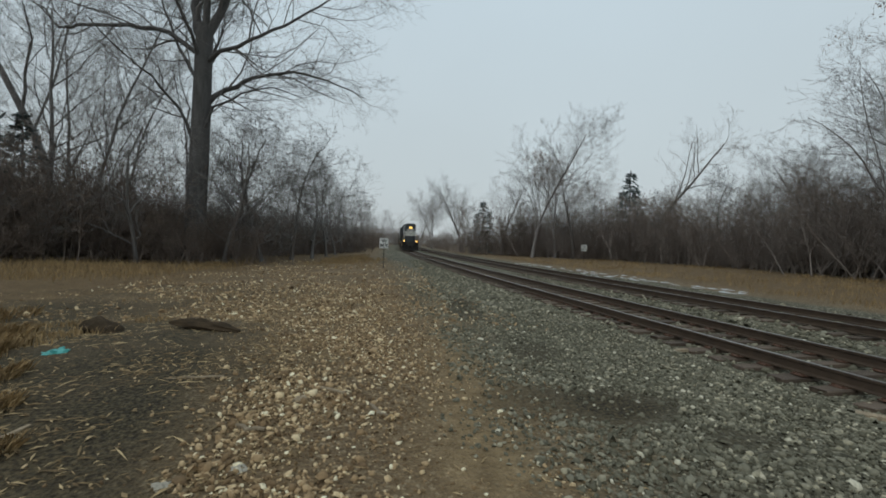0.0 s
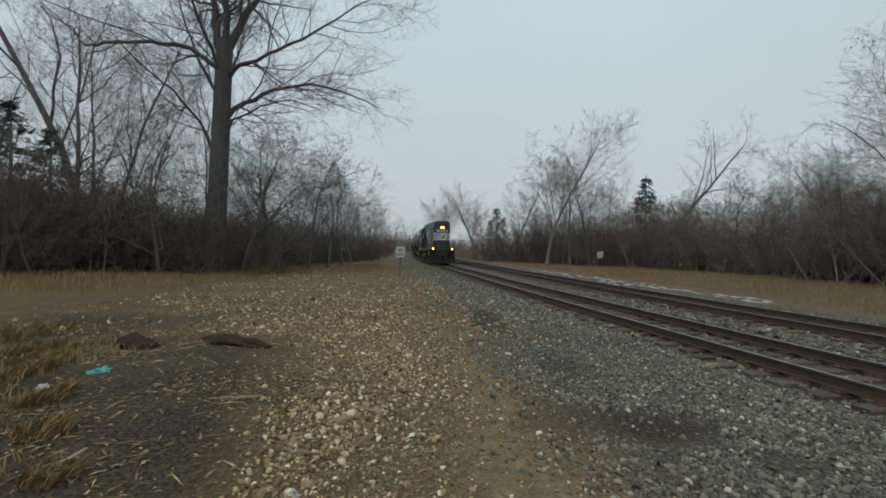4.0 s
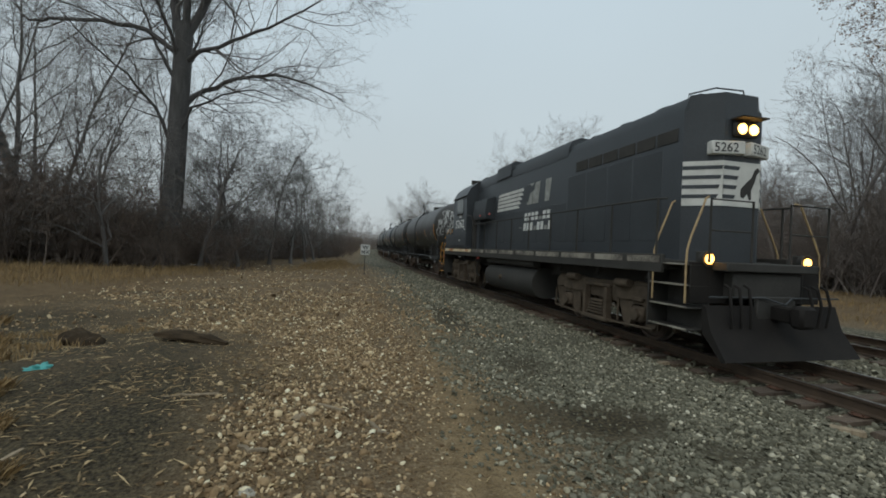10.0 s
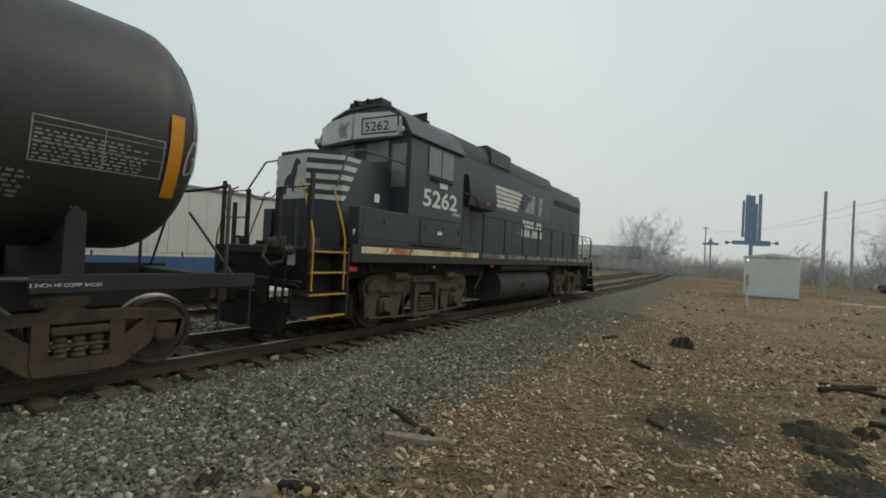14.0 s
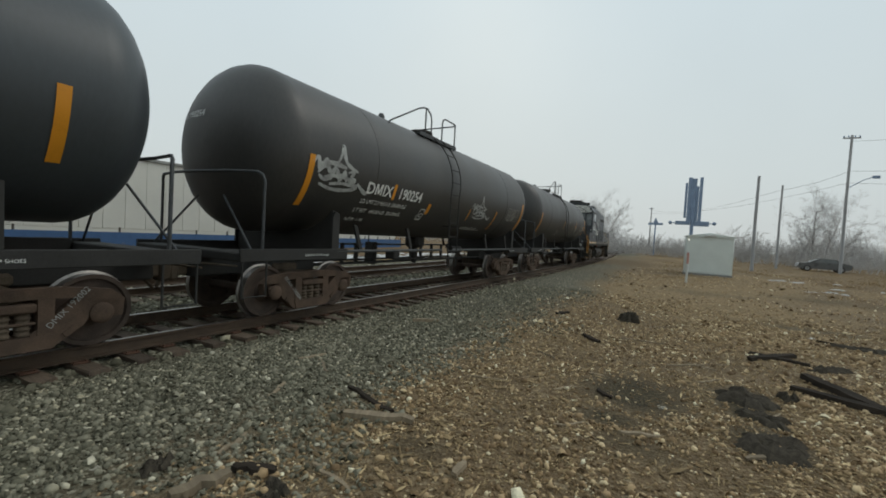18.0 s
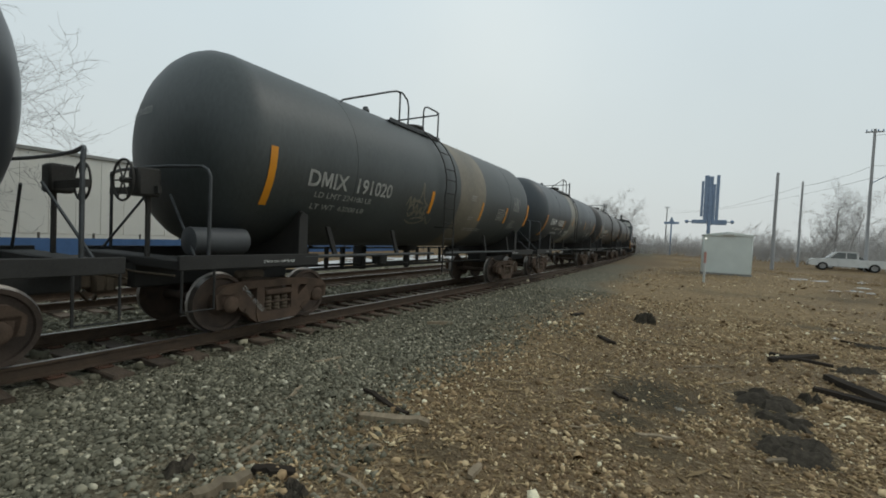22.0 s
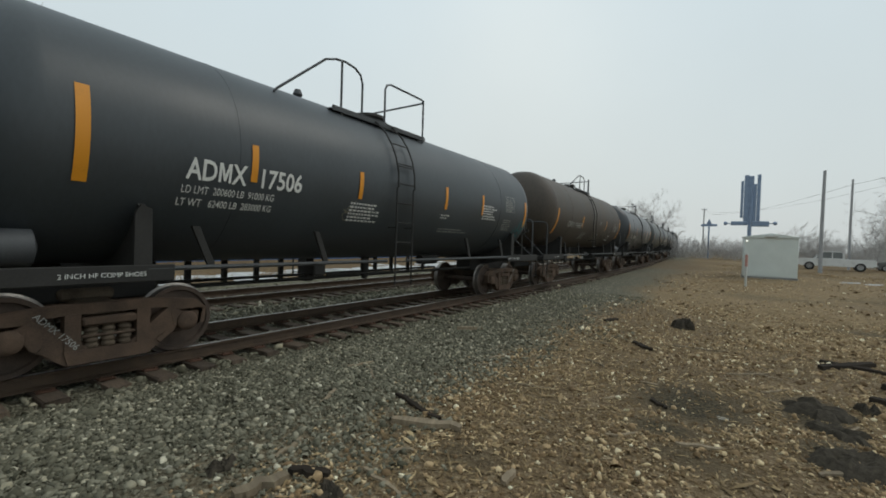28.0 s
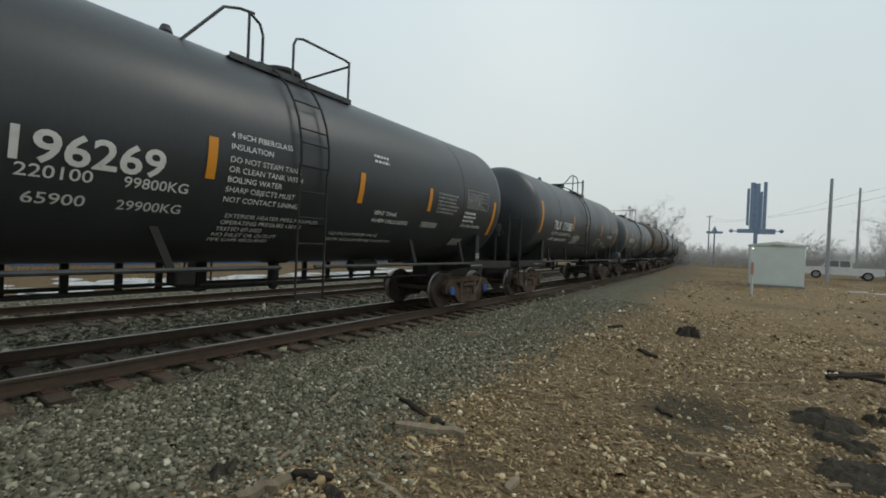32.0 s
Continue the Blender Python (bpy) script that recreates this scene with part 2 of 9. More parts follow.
def glow(name, colour, strength):
    m = bpy.data.materials.new(name)
    m.use_nodes = True
    bs = m.node_tree.nodes["Principled BSDF"]
    bs.inputs["Base Color"].default_value = (*colour, 1)
    bs.inputs["Emission Color"].default_value = (*colour, 1)
    bs.inputs["Emission Strength"].default_value = strength
    return m


M_RAIL = surface("rusted_rail", (0.105, 0.07, 0.045), (0.055, 0.037, 0.025), 0.75, 0.3, 6, 90, 0.3)
M_RAILTOP = surface("worn_rail_head", (0.42, 0.40, 0.38), (0.2, 0.17, 0.15), 0.32, 0.9, 3, 40, 0.05, stretch=(1, 0.1, 1))
M_TIE = surface("weathered_tie", (0.15, 0.108, 0.074), (0.06, 0.043, 0.03), 0.9, 0, 4, 60, 0.5, vary=0.35, stretch=(1, 8, 1))
M_TIEPLATE = surface("rusted_plate", (0.14, 0.07, 0.042), (0.07, 0.035, 0.022), 0.85, 0.2, 14, 90, 0.3)
# Both blacks are raised in tone to stand in for haze and glare.
M_BLACK = surface("black_loco_paint", (0.055, 0.061, 0.066), (0.036, 0.040, 0.044), 0.5, 0, 1.2, 30, 0.05, spec=0.4)
M_SILL = surface("black_sill_paint", (0.064, 0.060, 0.054), (0.037, 0.035, 0.031), 0.75, 0, 2, 40, 0.1, spec=0.25)
M_WHITE = surface("dull_white_paint", (0.66, 0.65, 0.60), (0.45, 0.44, 0.40), 0.55, 0, 3, 50, 0.04, lo=0.25, hi=0.6)
M_STRIPE = surface("stained_cream_stripe", (0.70, 0.60, 0.38), (0.40, 0.14, 0.04), 0.6, 0, 1.3, 20, 0.05, lo=0.44, hi=0.52)
M_STRIPE_DIRTY = surface("grimy_white_stripe", (0.34, 0.31, 0.25), (0.07, 0.06, 0.05), 0.7, 0, 2.2, 30, 0.05, lo=0.4, hi=0.6)
M_YELLOW = surface("yellow_handrail_paint", (0.68, 0.32, 0.03), (0.40, 0.19, 0.035), 0.6, 0, 7, 60, 0.05)
M_TRUCK = surface("grimy_truck_steel", (0.135, 0.105, 0.075), (0.065, 0.05, 0.037), 0.92, 0.0, 5, 70, 0.35, spec=0.15)
M_WHEEL = surface("dark_wheel_steel", (0.115, 0.085, 0.068), (0.060, 0.047, 0.039), 0.85, 0.0, 5, 60, 0.2, spec=0.15)
M_TREAD = surface("polished_tread", (0.34, 0.32, 0.30), (0.2, 0.185, 0.17), 0.42, 0.85, 5, 60, 0.02)
M_RUST = surface("rusty_side_frame", (0.135, 0.092, 0.066), (0.066, 0.048, 0.037), 0.92, 0.0, 4, 60, 0.35, spec=0.12)
M_GLASS_DARK = surface("dusty_cab_glass", (0.2, 0.215, 0.21), (0.14, 0.15, 0.15), 0.15, 0, 2, 30, 0.01, spec=0.7)
M_ORANGE = surface("yellow_reflective_tape", (0.68, 0.27, 0.015), (0.52, 0.2, 0.012), 0.4, 0, 5, 60, 0.03, lo=0.2, hi=0.5)
M_LETTER = surface("white_stencil_paint", (0.70, 0.70, 0.66), (0.5, 0.5, 0.47), 0.6, 0, 10, 80, 0.02, lo=0.2, hi=0.5)
M_FADED = surface("faded_stencil_paint", (0.42, 0.42, 0.39), (0.2, 0.2, 0.18), 0.65, 0, 6, 80, 0.02)
M_HEAD = glow("lit_headlight", (1.0, 0.55, 0.13), 7.0)
M_DITCH = glow("lit_ditch_light", (1.0, 0.5, 0.11), 6.0)
M_LENS = surface("clear_lamp_lens", (0.55, 0.55, 0.52), (0.35, 0.35, 0.33), 0.15, 0, 8, 40, 0.02)
M_PIPE = surface("steel_pipe_grey", (0.085, 0.09, 0.092), (0.04, 0.042, 0.043), 0.6, 0.3, 6, 60, 0.1)
M_REDLIGHT = surface("red_lens", (0.45, 0.05, 0.03), (0.3, 0.03, 0.02), 0.3, 0, 8, 40, 0.02)
M_BLUECAP = surface("blue_bearing_cap", (0.04, 0.13, 0.38), (0.02, 0.06, 0.2), 0.5, 0, 12, 60, 0.05)

# ---- ground ----
TABLES = {}


def lattice(x, y, seed):
    """Smooth value noise for arrays, 0 to 1."""
    if seed not in TABLES:
        TABLES[seed] = np.random.RandomState(seed).rand(256, 256)
    tab = TABLES[seed]
    xi, yi = np.floor(x).astype(int), np.floor(y).astype(int)
    u, v = x - xi, y - yi
    u, v = u * u * (3 - 2 * u), v * v * (3 - 2 * v)
    a, b = tab[xi % 256, yi % 256], tab[(xi + 1) % 256, yi % 256]
    c, d = tab[xi % 256, (yi + 1) % 256], tab[(xi + 1) % 256, (yi + 1) % 256]
    return (a * (1 - u) + b * u) * (1 - v) + (c * (1 - u) + d * u) * v


def rough(x, y, size, seed, octaves=4):
    out, amp, tot = 0, 1.0, 0
    for k in range(octaves):
        out, tot = out + amp * lattice(x / size * 2**k + 17 * k, y / size * 2**k + 31 * k, seed + k), tot + amp
        amp *= 0.5
    return out / tot


def ease(a, b, x):
    t = np.clip((x - a) / (b - a), 0, 1)
    return t * t * (3 - 2 * t)


def ground_z(x, y):
    """Height of the ground sheet, for arrays."""
    off = line_offset(x, y)
    z = 0.30 * np.exp(-(((x + 3.4) / 2.6) ** 2 + ((y - 5.0) / 3.6) ** 2))
    z = z + 0.10 * (rough(x, y, 5.0, 3) - 0.5) * ease(-1.8, -3.5, off) + 0.05 * (rough(x, y, 0.9, 9) - 0.5)
    z = z * ease(-1.7, -2.8, off) + (1 - ease(-1.7, -2.8, off)) * (0.02 * (rough(x, y, 0.6, 5) - 0.5))
    bed = ease(-2.3, -1.45, off) * (1 - ease(5.9, 6.8, off))
    z = z - 0.195 * bed
    far = ease(9, 30, off)
    z = z + far * 0.25 * (rough(x, y, 14, 21) - 0.3)
    side = ease(-8, -22, x) * ease(5, 20, y)
    return z + side * 0.5 * rough(x, y, 9, 13)


def axis_steps(lo, hi, fine_lo, fine_hi, step):
    a = list(np.arange(fine_lo, fine_hi, step))
    d, q = step, a[-1]
    while q < hi:
        d *= 1.13
        q += d
        a.append(q)
    d, q = step, a[0]
    while q > lo:
        d *= 1.13
        q -= d
        a.insert(0, q)
    return np.array(a)


GX = axis_steps(-900, 900, -9, 14, 0.13)
GY = axis_steps(-900, 900, -15, 20, 0.15)
gx, gy = np.meshgrid(GX, GY, indexing="ij")
gz = ground_z(gx, gy)
nx, ny = gx.shape
me = bpy.data.meshes.new("ground")
ii = np.arange(nx * ny).reshape(nx, ny)
quads = np.stack([ii[:-1, :-1], ii[1:, :-1], ii[1:, 1:], ii[:-1, 1:]], -1).reshape(-1, 4)
me.vertices.add(nx * ny)
me.vertices.foreach_set("co", np.stack([gx, gy, gz], -1).astype(np.float32).ravel())
me.loops.add(quads.size)
me.loops.foreach_set("vertex_index", quads.astype(np.int32).ravel())
me.polygons.add(len(quads))
me.polygons.foreach_set("loop_start", np.arange(0, quads.size, 4, dtype=np.int32))
me.update(calc_edges=True)
me.polygons.foreach_set("use_smooth", [True] * len(quads))

# what the ground is made of: red grey ballast, green dry grass, blue bare earth, alpha black leaf mould
offs = line_offset(gx, gy)
wob = rough(gx, gy, 2.2, 41) - 0.5
ballast = ease(-6.3, -4.0, offs + 2.2 * wob - 0.7 * ease(0.5, -2, gy)) * (1 - ease(6.6, 7.6, offs + wob))
grass = ease(-7.0, -8.6, gx + 2.5 * wob) * ease(8.0, 10.5, gy + 2.0 * wob) + ease(8.2, 10.0, offs + 1.5 * wob)
grass = np.maximum(grass, 0.8 * ease(-3.6, -4.6, gx + 1.2 * wob) * ease(6.5, 4.5, gy) * ease(0.3, 0.55, rough(gx, gy, 1.4, 61)))
grass = np.maximum(grass, 0.75 * ease(-22, -40, gy) * ease(0.35, 0.6, rough(gx, gy, 9, 71)))
grass = np.maximum(grass, 0.6 * ease(-5.0, -9.0, gx) * ease(0.4, 0.6, rough(gx, gy, 3, 75)))
earth = np.exp(-(((gx - 0.85 - 0.085 * (gy - 4)) / 0.5) ** 2)) * ease(1.5, 3, gy) * (1 - ease(14, 30, gy)) * (0.75 + 0.8 * wob)
earth = np.maximum(earth, 0.75 * ease(-1, -5, gy) * ease(0.36, 0.6, rough(gx, gy, 4, 81)) * (1 - ballast))
SPOTS = ((1.85, 11.3, 0.4, 2.3, 1.0), (2.3, 4.15, 0.6, 0.5, 1.0), (1.6, 4.3, 0.6, 0.5, 0.75), (2.15, 6.3, 0.5, 0.7, 0.6), (-3.9, 5.2, 1.6, 1.4, 0.7), (3.0, 3.4, 0.35, 0.3, 0.7),
                          (-3.3, 3.2, 1.7, 2.3, 1.0), (-4.8, 4.6, 2.6, 2.6, 1.0), (-7.0, 9.5, 3.2, 2.6, 0.85), (-4.6, 7.0, 2.4, 2.0, 0.9), (-3.0, 6.4, 1.4, 1.2, 0.8), (-2.0, 4.6, 0.9, 1.6, 0.6), (0.88, -5.95, 0.66, 0.72, 1.0), (0.93, -4.9, 0.34, 0.24, 1.0), (0.6, -4.4, 0.4, 0.25, 0.75), (2.0, -3.2, 0.35, 0.3, 0.6), (-0.2, -6.5, 0.35, 0.7, 1.0), (-0.4, -5.35, 0.34, 0.4, 1.0), (-6.0, 13.0, 4.5, 2.5, 0.35), (-1.5, -13.5, 1.3, 0.6, 0.5), (-3.5, -22, 2.5, 1.2, 0.6), (0.8, -20, 1.6, 0.7, 0.4), (-2.6, -6.0, 1.0, 0.5, 0.6), (-1.6, -4.6, 0.5, 0.3, 0.6))


def mound_edge(x, y):
    """Metres to the gravel side of the line along which the mound sinks into dark soil."""
    return x + 0.81 + 0.33 * (y - 2.55)


def mould_at(x, y):
    """How far the ground is black leaf mould, 0 to 1."""
    out = np.zeros_like(x)
    for sx, sy, rx, ry, k in SPOTS:
        out = np.maximum(out, k * np.exp(-((((x - sx) / rx) ** 2 + ((y - sy) / ry) ** 2) ** 1.5)))
    out = np.maximum(out, 0.92 * ease(0.25, -0.75, mound_edge(x, y) + 0.9 * (rough(x, y, 1.5, 47) - 0.5)) * ease(9.5, 7.0, y) * ease(0.5, 1.8, y) * ease(-9, -6, x))
    return np.clip(out + 0.7 * (rough(x, y, 0.7, 45) - 0.5) * (out > 0.05), 0, 1)


mould = mould_at(gx, gy)
zone = me.attributes.new("soil", "FLOAT_COLOR", "POINT")
zone.data.foreach_set("color", np.stack([ballast, np.clip(grass, 0, 1), np.clip(earth, 0, 1), mould], -1).astype(np.float32).ravel())

m = bpy.data.materials.new("gravelly_ground")
m.use_nodes = True
nd, ln = m.node_tree.nodes, m.node_tree.links
bs = nd["Principled BSDF"]
at = nd.new("ShaderNodeAttribute")
at.attribute_name = "soil"
sep = nd.new("ShaderNodeSeparateColor")
ln.new(at.outputs["Color"], sep.inputs[0])
co = nd.new("ShaderNodeTexCoord")


def speckle(scale, ramp, jitter=1.0):
    vo = nd.new("ShaderNodeTexVoronoi")
    vo.inputs["Scale"].default_value = scale
    ln.new(co.outputs["Object"], vo.inputs["Vector"])
    sp = nd.new("ShaderNodeSeparateColor")
    ln.new(vo.outputs["Color"], sp.inputs[0])
    rp = nd.new("ShaderNodeValToRGB")
    rp.color_ramp.interpolation = "LINEAR"
    for k, (q, c) in enumerate(ramp):
        e = rp.color_ramp.elements[k] if k < 2 else rp.color_ramp.elements.new(q)
        e.position, e.color = q, (*c, 1)
    ln.new(sp.outputs[0], rp.inputs[0])
    return rp.outputs[0], vo.outputs["Distance"]


def blend(a, b, fac):
    mx = nd.new("ShaderNodeMix")
    mx.data_type = "RGBA"
    ln.new(a, mx.inputs["A"])
    ln.new(b, mx.inputs["B"])
    ln.new(fac, mx.inputs["Factor"])
    return mx.outputs["Result"]


def patchy(scale, a, b, detail=6):
    nz = nd.new("ShaderNodeTexNoise")
    nz.inputs["Scale"].default_value, nz.inputs["Detail"].default_value = scale, detail
    ln.new(co.outputs["Object"], nz.inputs["Vector"])
    rp = nd.new("ShaderNodeValToRGB")
    rp.color_ramp.elements[0].position, rp.color_ramp.elements[1].position = 0.35, 0.68
    rp.color_ramp.elements[0].color, rp.color_ramp.elements[1].color = (*a, 1), (*b, 1)
    ln.new(nz.outputs["Fac"], rp.inputs[0])
    return rp.outputs[0], nz.outputs["Fac"]


tan, d_tan = speckle(34, [(0.0, (0.07, 0.048, 0.026)), (1.0, (0.45, 0.37, 0.24)), (0.45, (0.13, 0.09, 0.05)), (0.82, (0.24, 0.18, 0.105))])
soil, _ = patchy(0.9, (0.115, 0.075, 0.038), (0.27, 0.180, 0.093))
soil2, sfac = patchy(34, (0.035, 0.023, 0.013), (0.33, 0.227, 0.13), 9)
grey, d_grey = speckle(30, [(0.0, (0.05, 0.045, 0.028)), (1.0, (0.38, 0.35, 0.26)), (0.6, (0.12, 0.11, 0.075)), (0.88, (0.20, 0.185, 0.135))])
straw, _ = patchy(3.0, (0.10, 0.062, 0.03), (0.21, 0.14, 0.07))
straw2, _ = patchy(45, (0.07, 0.045, 0.022), (0.25, 0.175, 0.095))
clay, _ = patchy(5, (0.175, 0.12, 0.06), (0.34, 0.242, 0.126))
mold, _ = patchy(30, (0.014, 0.0115, 0.007), (0.11, 0.086, 0.047), 9)
hf = nd.new("ShaderNodeValue")
hf.outputs[0].default_value = 0.5
t1 = blend(soil, soil2, hf.outputs[0])
t2 = blend(t1, tan, sfac)
s2 = blend(straw, straw2, hf.outputs[0])
c = blend(t2, clay, sep.outputs[2])
c = blend(c, grey, sep.outputs[0])
c = blend(c, s2, sep.outputs[1])
c = blend(c, mold, at.outputs["Alpha"])
ln.new(c, bs.inputs["Base Color"])
bs.inputs["Roughness"].default_value = 0.93
bs.inputs["Specular IOR Level"].default_value = 0.25
bp = nd.new("ShaderNodeBump")
bp.inputs["Strength"].default_value, bp.inputs["Distance"].default_value = 0.8, 0.03
ad = nd.new("ShaderNodeMath")
ad.operation = "ADD"
ln.new(d_tan, ad.inputs[0])
ln.new(sfac, ad.inputs[1])
ln.new(ad.outputs[0], bp.inputs["Height"])
ln.new(bp.outputs[0], bs.inputs["Normal"])
me.materials.append(m)
tagged(new("ground", me), "brown gravelly railway ground with ballast, bare earth and dry grass", "ground", kind="structure")


# ---- tracks: swept rails ----
def rail_mesh(lat, s0, s1, step, top):
    """A flat-bottomed rail swept along the line; top gives its worn running surface alone."""
    if top:
        prof = [(-0.033, 0.0015), (-0.018, 0.0035), (0.018, 0.0035), (0.033, 0.0015)]
    else:
        prof = [(-0.07, -0.172), (0.07, -0.172), (0.07, -0.160), (0.012, -0.142), (0.010, -0.045), (0.036, -0.034), (0.036, -0.006), (0.026, 0.0), (-0.026, 0.0), (-0.036, -0.006), (-0.036, -0.034), (-0.010, -0.045), (-0.012, -0.142), (-0.07, -0.160)]
    b = Build()
    n, ss = len(prof), np.arange(s0, s1 + step, step)
    for s in ss:
        x, y, h = on_line(s, lat)
        for a, z in prof:
            b.v.append((x + a * math.cos(h), y - a * math.sin(h), RAIL_Z + z))
    for i in range(len(ss) - 1):
        for k in range(n - 1 if top else n):
            b.f.append((i * n + k, i * n + (k + 1) % n, (i + 1) * n + (k + 1) % n, (i + 1) * n + k))
    return b


def track(name, lat, label):
    t = thing(name, label, "railway track", "railway tracks", "structure")
    for e in (-0.7525, 0.7525):
        r = part("rail", rail_mesh(lat + e, -400, 400, 2.0, False), M_RAIL, t, "rust-brown steel rail")
        part("running_surface", rail_mesh(lat + e, -400, 400, 2.0, True), M_RAILTOP, r, "worn bright rail head", smooth=False)
    return t


TRACK_GAP = 4.45
near_track = track("railway_track", 0.0, "rusty main track on weathered wooden ties in grey ballast")
far_track = track("railway_track", TRACK_GAP, "second track parallel to the main one, on weathered ties")

# ---- lettering ----
GLYPHS = {}


def font_shape(body, size, offset):
    """Vertices and faces of a line of the built-in font, thickened by offset."""
    cu = bpy.data.curves.new("lettering", "FONT")
    cu.body, cu.size, cu.resolution_u, cu.offset = body, size, 3, offset
    ob = new("lettering", cu)
    bpy.context.view_layer.update()
    me = bpy.data.meshes.new_from_object(ob.evaluated_get(bpy.context.evaluated_depsgraph_get()))
    out = [tuple(v.co) for v in me.vertices], [tuple(p.vertices) for p in me.polygons]
    bpy.data.objects.remove(ob)
    bpy.data.curves.remove(cu)
    bpy.data.meshes.remove(me)
    return out


BOLD_M = ([(0, 0), (0.2, 0), (0.2, 0.66), (0, 1), (0.26, 1), (0.41, 0.08), (0.5, 0.42), (0.59, 0.08), (0.74, 1), (1, 1), (0.8, 0.66), (0.8, 0), (1, 0)],
          [(0, 1, 2, 3), (3, 2, 4), (2, 5, 6, 4), (5, 7, 6), (6, 7, 10, 8), (8, 10, 9), (10, 11, 12, 9)])


def text_shape(body, size):
    """Vertices and faces of a line of stencil-weight lettering, from its lower left corner."""
    key = (body, size)
    if key not in GLYPHS:
        vs, fs = font_shape(body, size, size * (0.02 if size > 0.3 else 0.0 if "M" in body else 0.008))
        spans = []
        for k, ch in enumerate(body):
            if ch == "M" and size > 0.3:
                ends = [max(v[0] for v in font_shape(body[:n], size, 0)[0]) if body[:n].strip() else 0.0 for n in (k, k + 1)]
                width = max(v[0] for v in font_shape("M", size, 0)[0]) - min(v[0] for v in font_shape("M", size, 0)[0])
                spans.append((ends[1] - width, ends[1]))
        for x0, x1 in spans:
            fs = [f for f in fs if not x0 - 0.02 * size < sum(vs[i][0] for i in f) / len(f) < x1 + 0.02 * size]
        used = sorted({i for f in fs for i in f})
        at = {i: n for n, i in enumerate(used)}
        vs, fs = [vs[i] for i in used], [tuple(at[i] for i in f) for f in fs]
        tall = max(v[1] for v in font_shape("I", size, 0)[0]) if spans else 0.0
        for x0, x1 in spans:
            n = len(vs)
            vs += [(x0 + a * (x1 - x0), b * tall, 0.0) for a, b in BOLD_M[0]]
            fs += [tuple(n + i for i in f) for f in BOLD_M[1]]
        GLYPHS[key] = (vs, fs)
    return GLYPHS[key]


def letters(name, build, material, parent, label=""):
    """Large lettering as one part for each character."""
    root = list(range(len(build.v)))

    def top(i):
        while root[i] != i:
            root[i] = root[root[i]]
            i = root[i]
        return i

    for fc in build.f:
        for i in fc[1:]:
            root[top(i)] = top(fc[0])
    groups = {}
    for fc in build.f:
        groups.setdefault(top(fc[0]), []).append(fc)
    for faces in groups.values():
        ids = sorted({i for fc in faces for i in fc})
        at = {i: n for n, i in enumerate(ids)}
        part(name, Build().add([build.v[i] for i in ids], [tuple(at[i] for i in fc) for fc in faces]), material, parent, label)


def side_text(body, size, x, y, z, squeeze=1.0):
    """Lettering on a flat side that faces -x, starting at y and running towards -y."""
    vs, fs = text_shape(body, size)
    return Build().add([(x, y - a * squeeze, z + b) for a, b, _ in vs], fs)


def end_text(body, size, x, y, z, squeeze=1.0, turn=1):
    """Lettering on an end that faces -y (turn 1) or +y (turn -1)."""
    vs, fs = text_shape(body, size)
    return Build().add([(x + turn * a * squeeze, y, z + b) for a, b, _ in vs], fs)


def bars(x, y, z, rows, width, height, seed, facing="side"):
    """Rows of short bars in place of small writing that cannot be read."""
    rng, b = random.Random(seed), Build()
    pitch = height / rows
    for r in range(rows):
        q, zz = 0.0, z + height - (r + 1) * pitch
        end = width * rng.uniform(0.7, 1.0)
        while q < end:
            w = min(rng.uniform(0.025, 0.09), end - q)
            if w > 0.015:
                b.add([(x, y - q, zz), (x, y - q - w, zz), (x, y - q - w, zz + pitch * 0.5), (x, y - q, zz + pitch * 0.5)], [(0, 1, 2, 3)])
            q += w + 0.028
    return b


# ---- running gear shared by the vehicles ----
MESHES = {}


def shared(name, make, material, smooth=True):
    """One mesh for all alike parts."""
    key = name
    if key not in MESHES:
        MESHES[key] = make().mesh(name.split("/")[0], smooth)
        MESHES[key].materials.append(material)
    return MESHES[key]


def pieces(name, key, make, material, parent, label=""):
    """One part for each shape of a build; alike parts share their meshes."""
    if key not in MESHES:
        MESHES[key] = [b.mesh(name) for b in make().split()]
        for me in MESHES[key]:
            me.materials.append(material)
    return [part(name, me, None, parent, label) for me in MESHES[key]]


def wheelset(r, gauge=0.7525):
    b = Build()
    b.lathe([(-1.06, 0.075), (1.06, 0.075)], 0, (0, 0, 0), 12, True)
    for s in (-1, 1):
        pr = [(-0.085, r + 0.026), (-0.065, r + 0.03), (-0.05, r), (0.07, r - 0.006), (0.07, r - 0.06), (0.035, r - 0.075), (0.02, r * 0.45), (0.075, r * 0.33), (0.085, 0.1), (-0.085, 0.1), (-0.075, r * 0.35), (-0.055, r * 0.5), (-0.06, r - 0.07), (-0.085, r - 0.06), (-0.085, r + 0.026)]
        b.lathe([(s * (gauge + d), q) for d, q in pr], 0, (0, 0, 0), 36)
    return b


# ---- locomotive ----
M_GRAB = surface("worn_cream_grab_paint", (0.50, 0.36, 0.18), (0.3, 0.2, 0.1), 0.65, 0, 7, 60, 0.05)
M_PLOW = surface("scuffed_black_plow_steel", (0.026, 0.023, 0.02), (0.014, 0.012, 0.011), 0.8, 0, 2.5, 40, 0.15, spec=0.2)
M_INKN = surface("black_numeral_paint", (0.02, 0.02, 0.02), (0.014, 0.014, 0.014), 0.6, 0, 6, 40, 0.0)
LOCO_FRONT, LOCO_REAR, DECK = -9.36, 8.7, 1.68


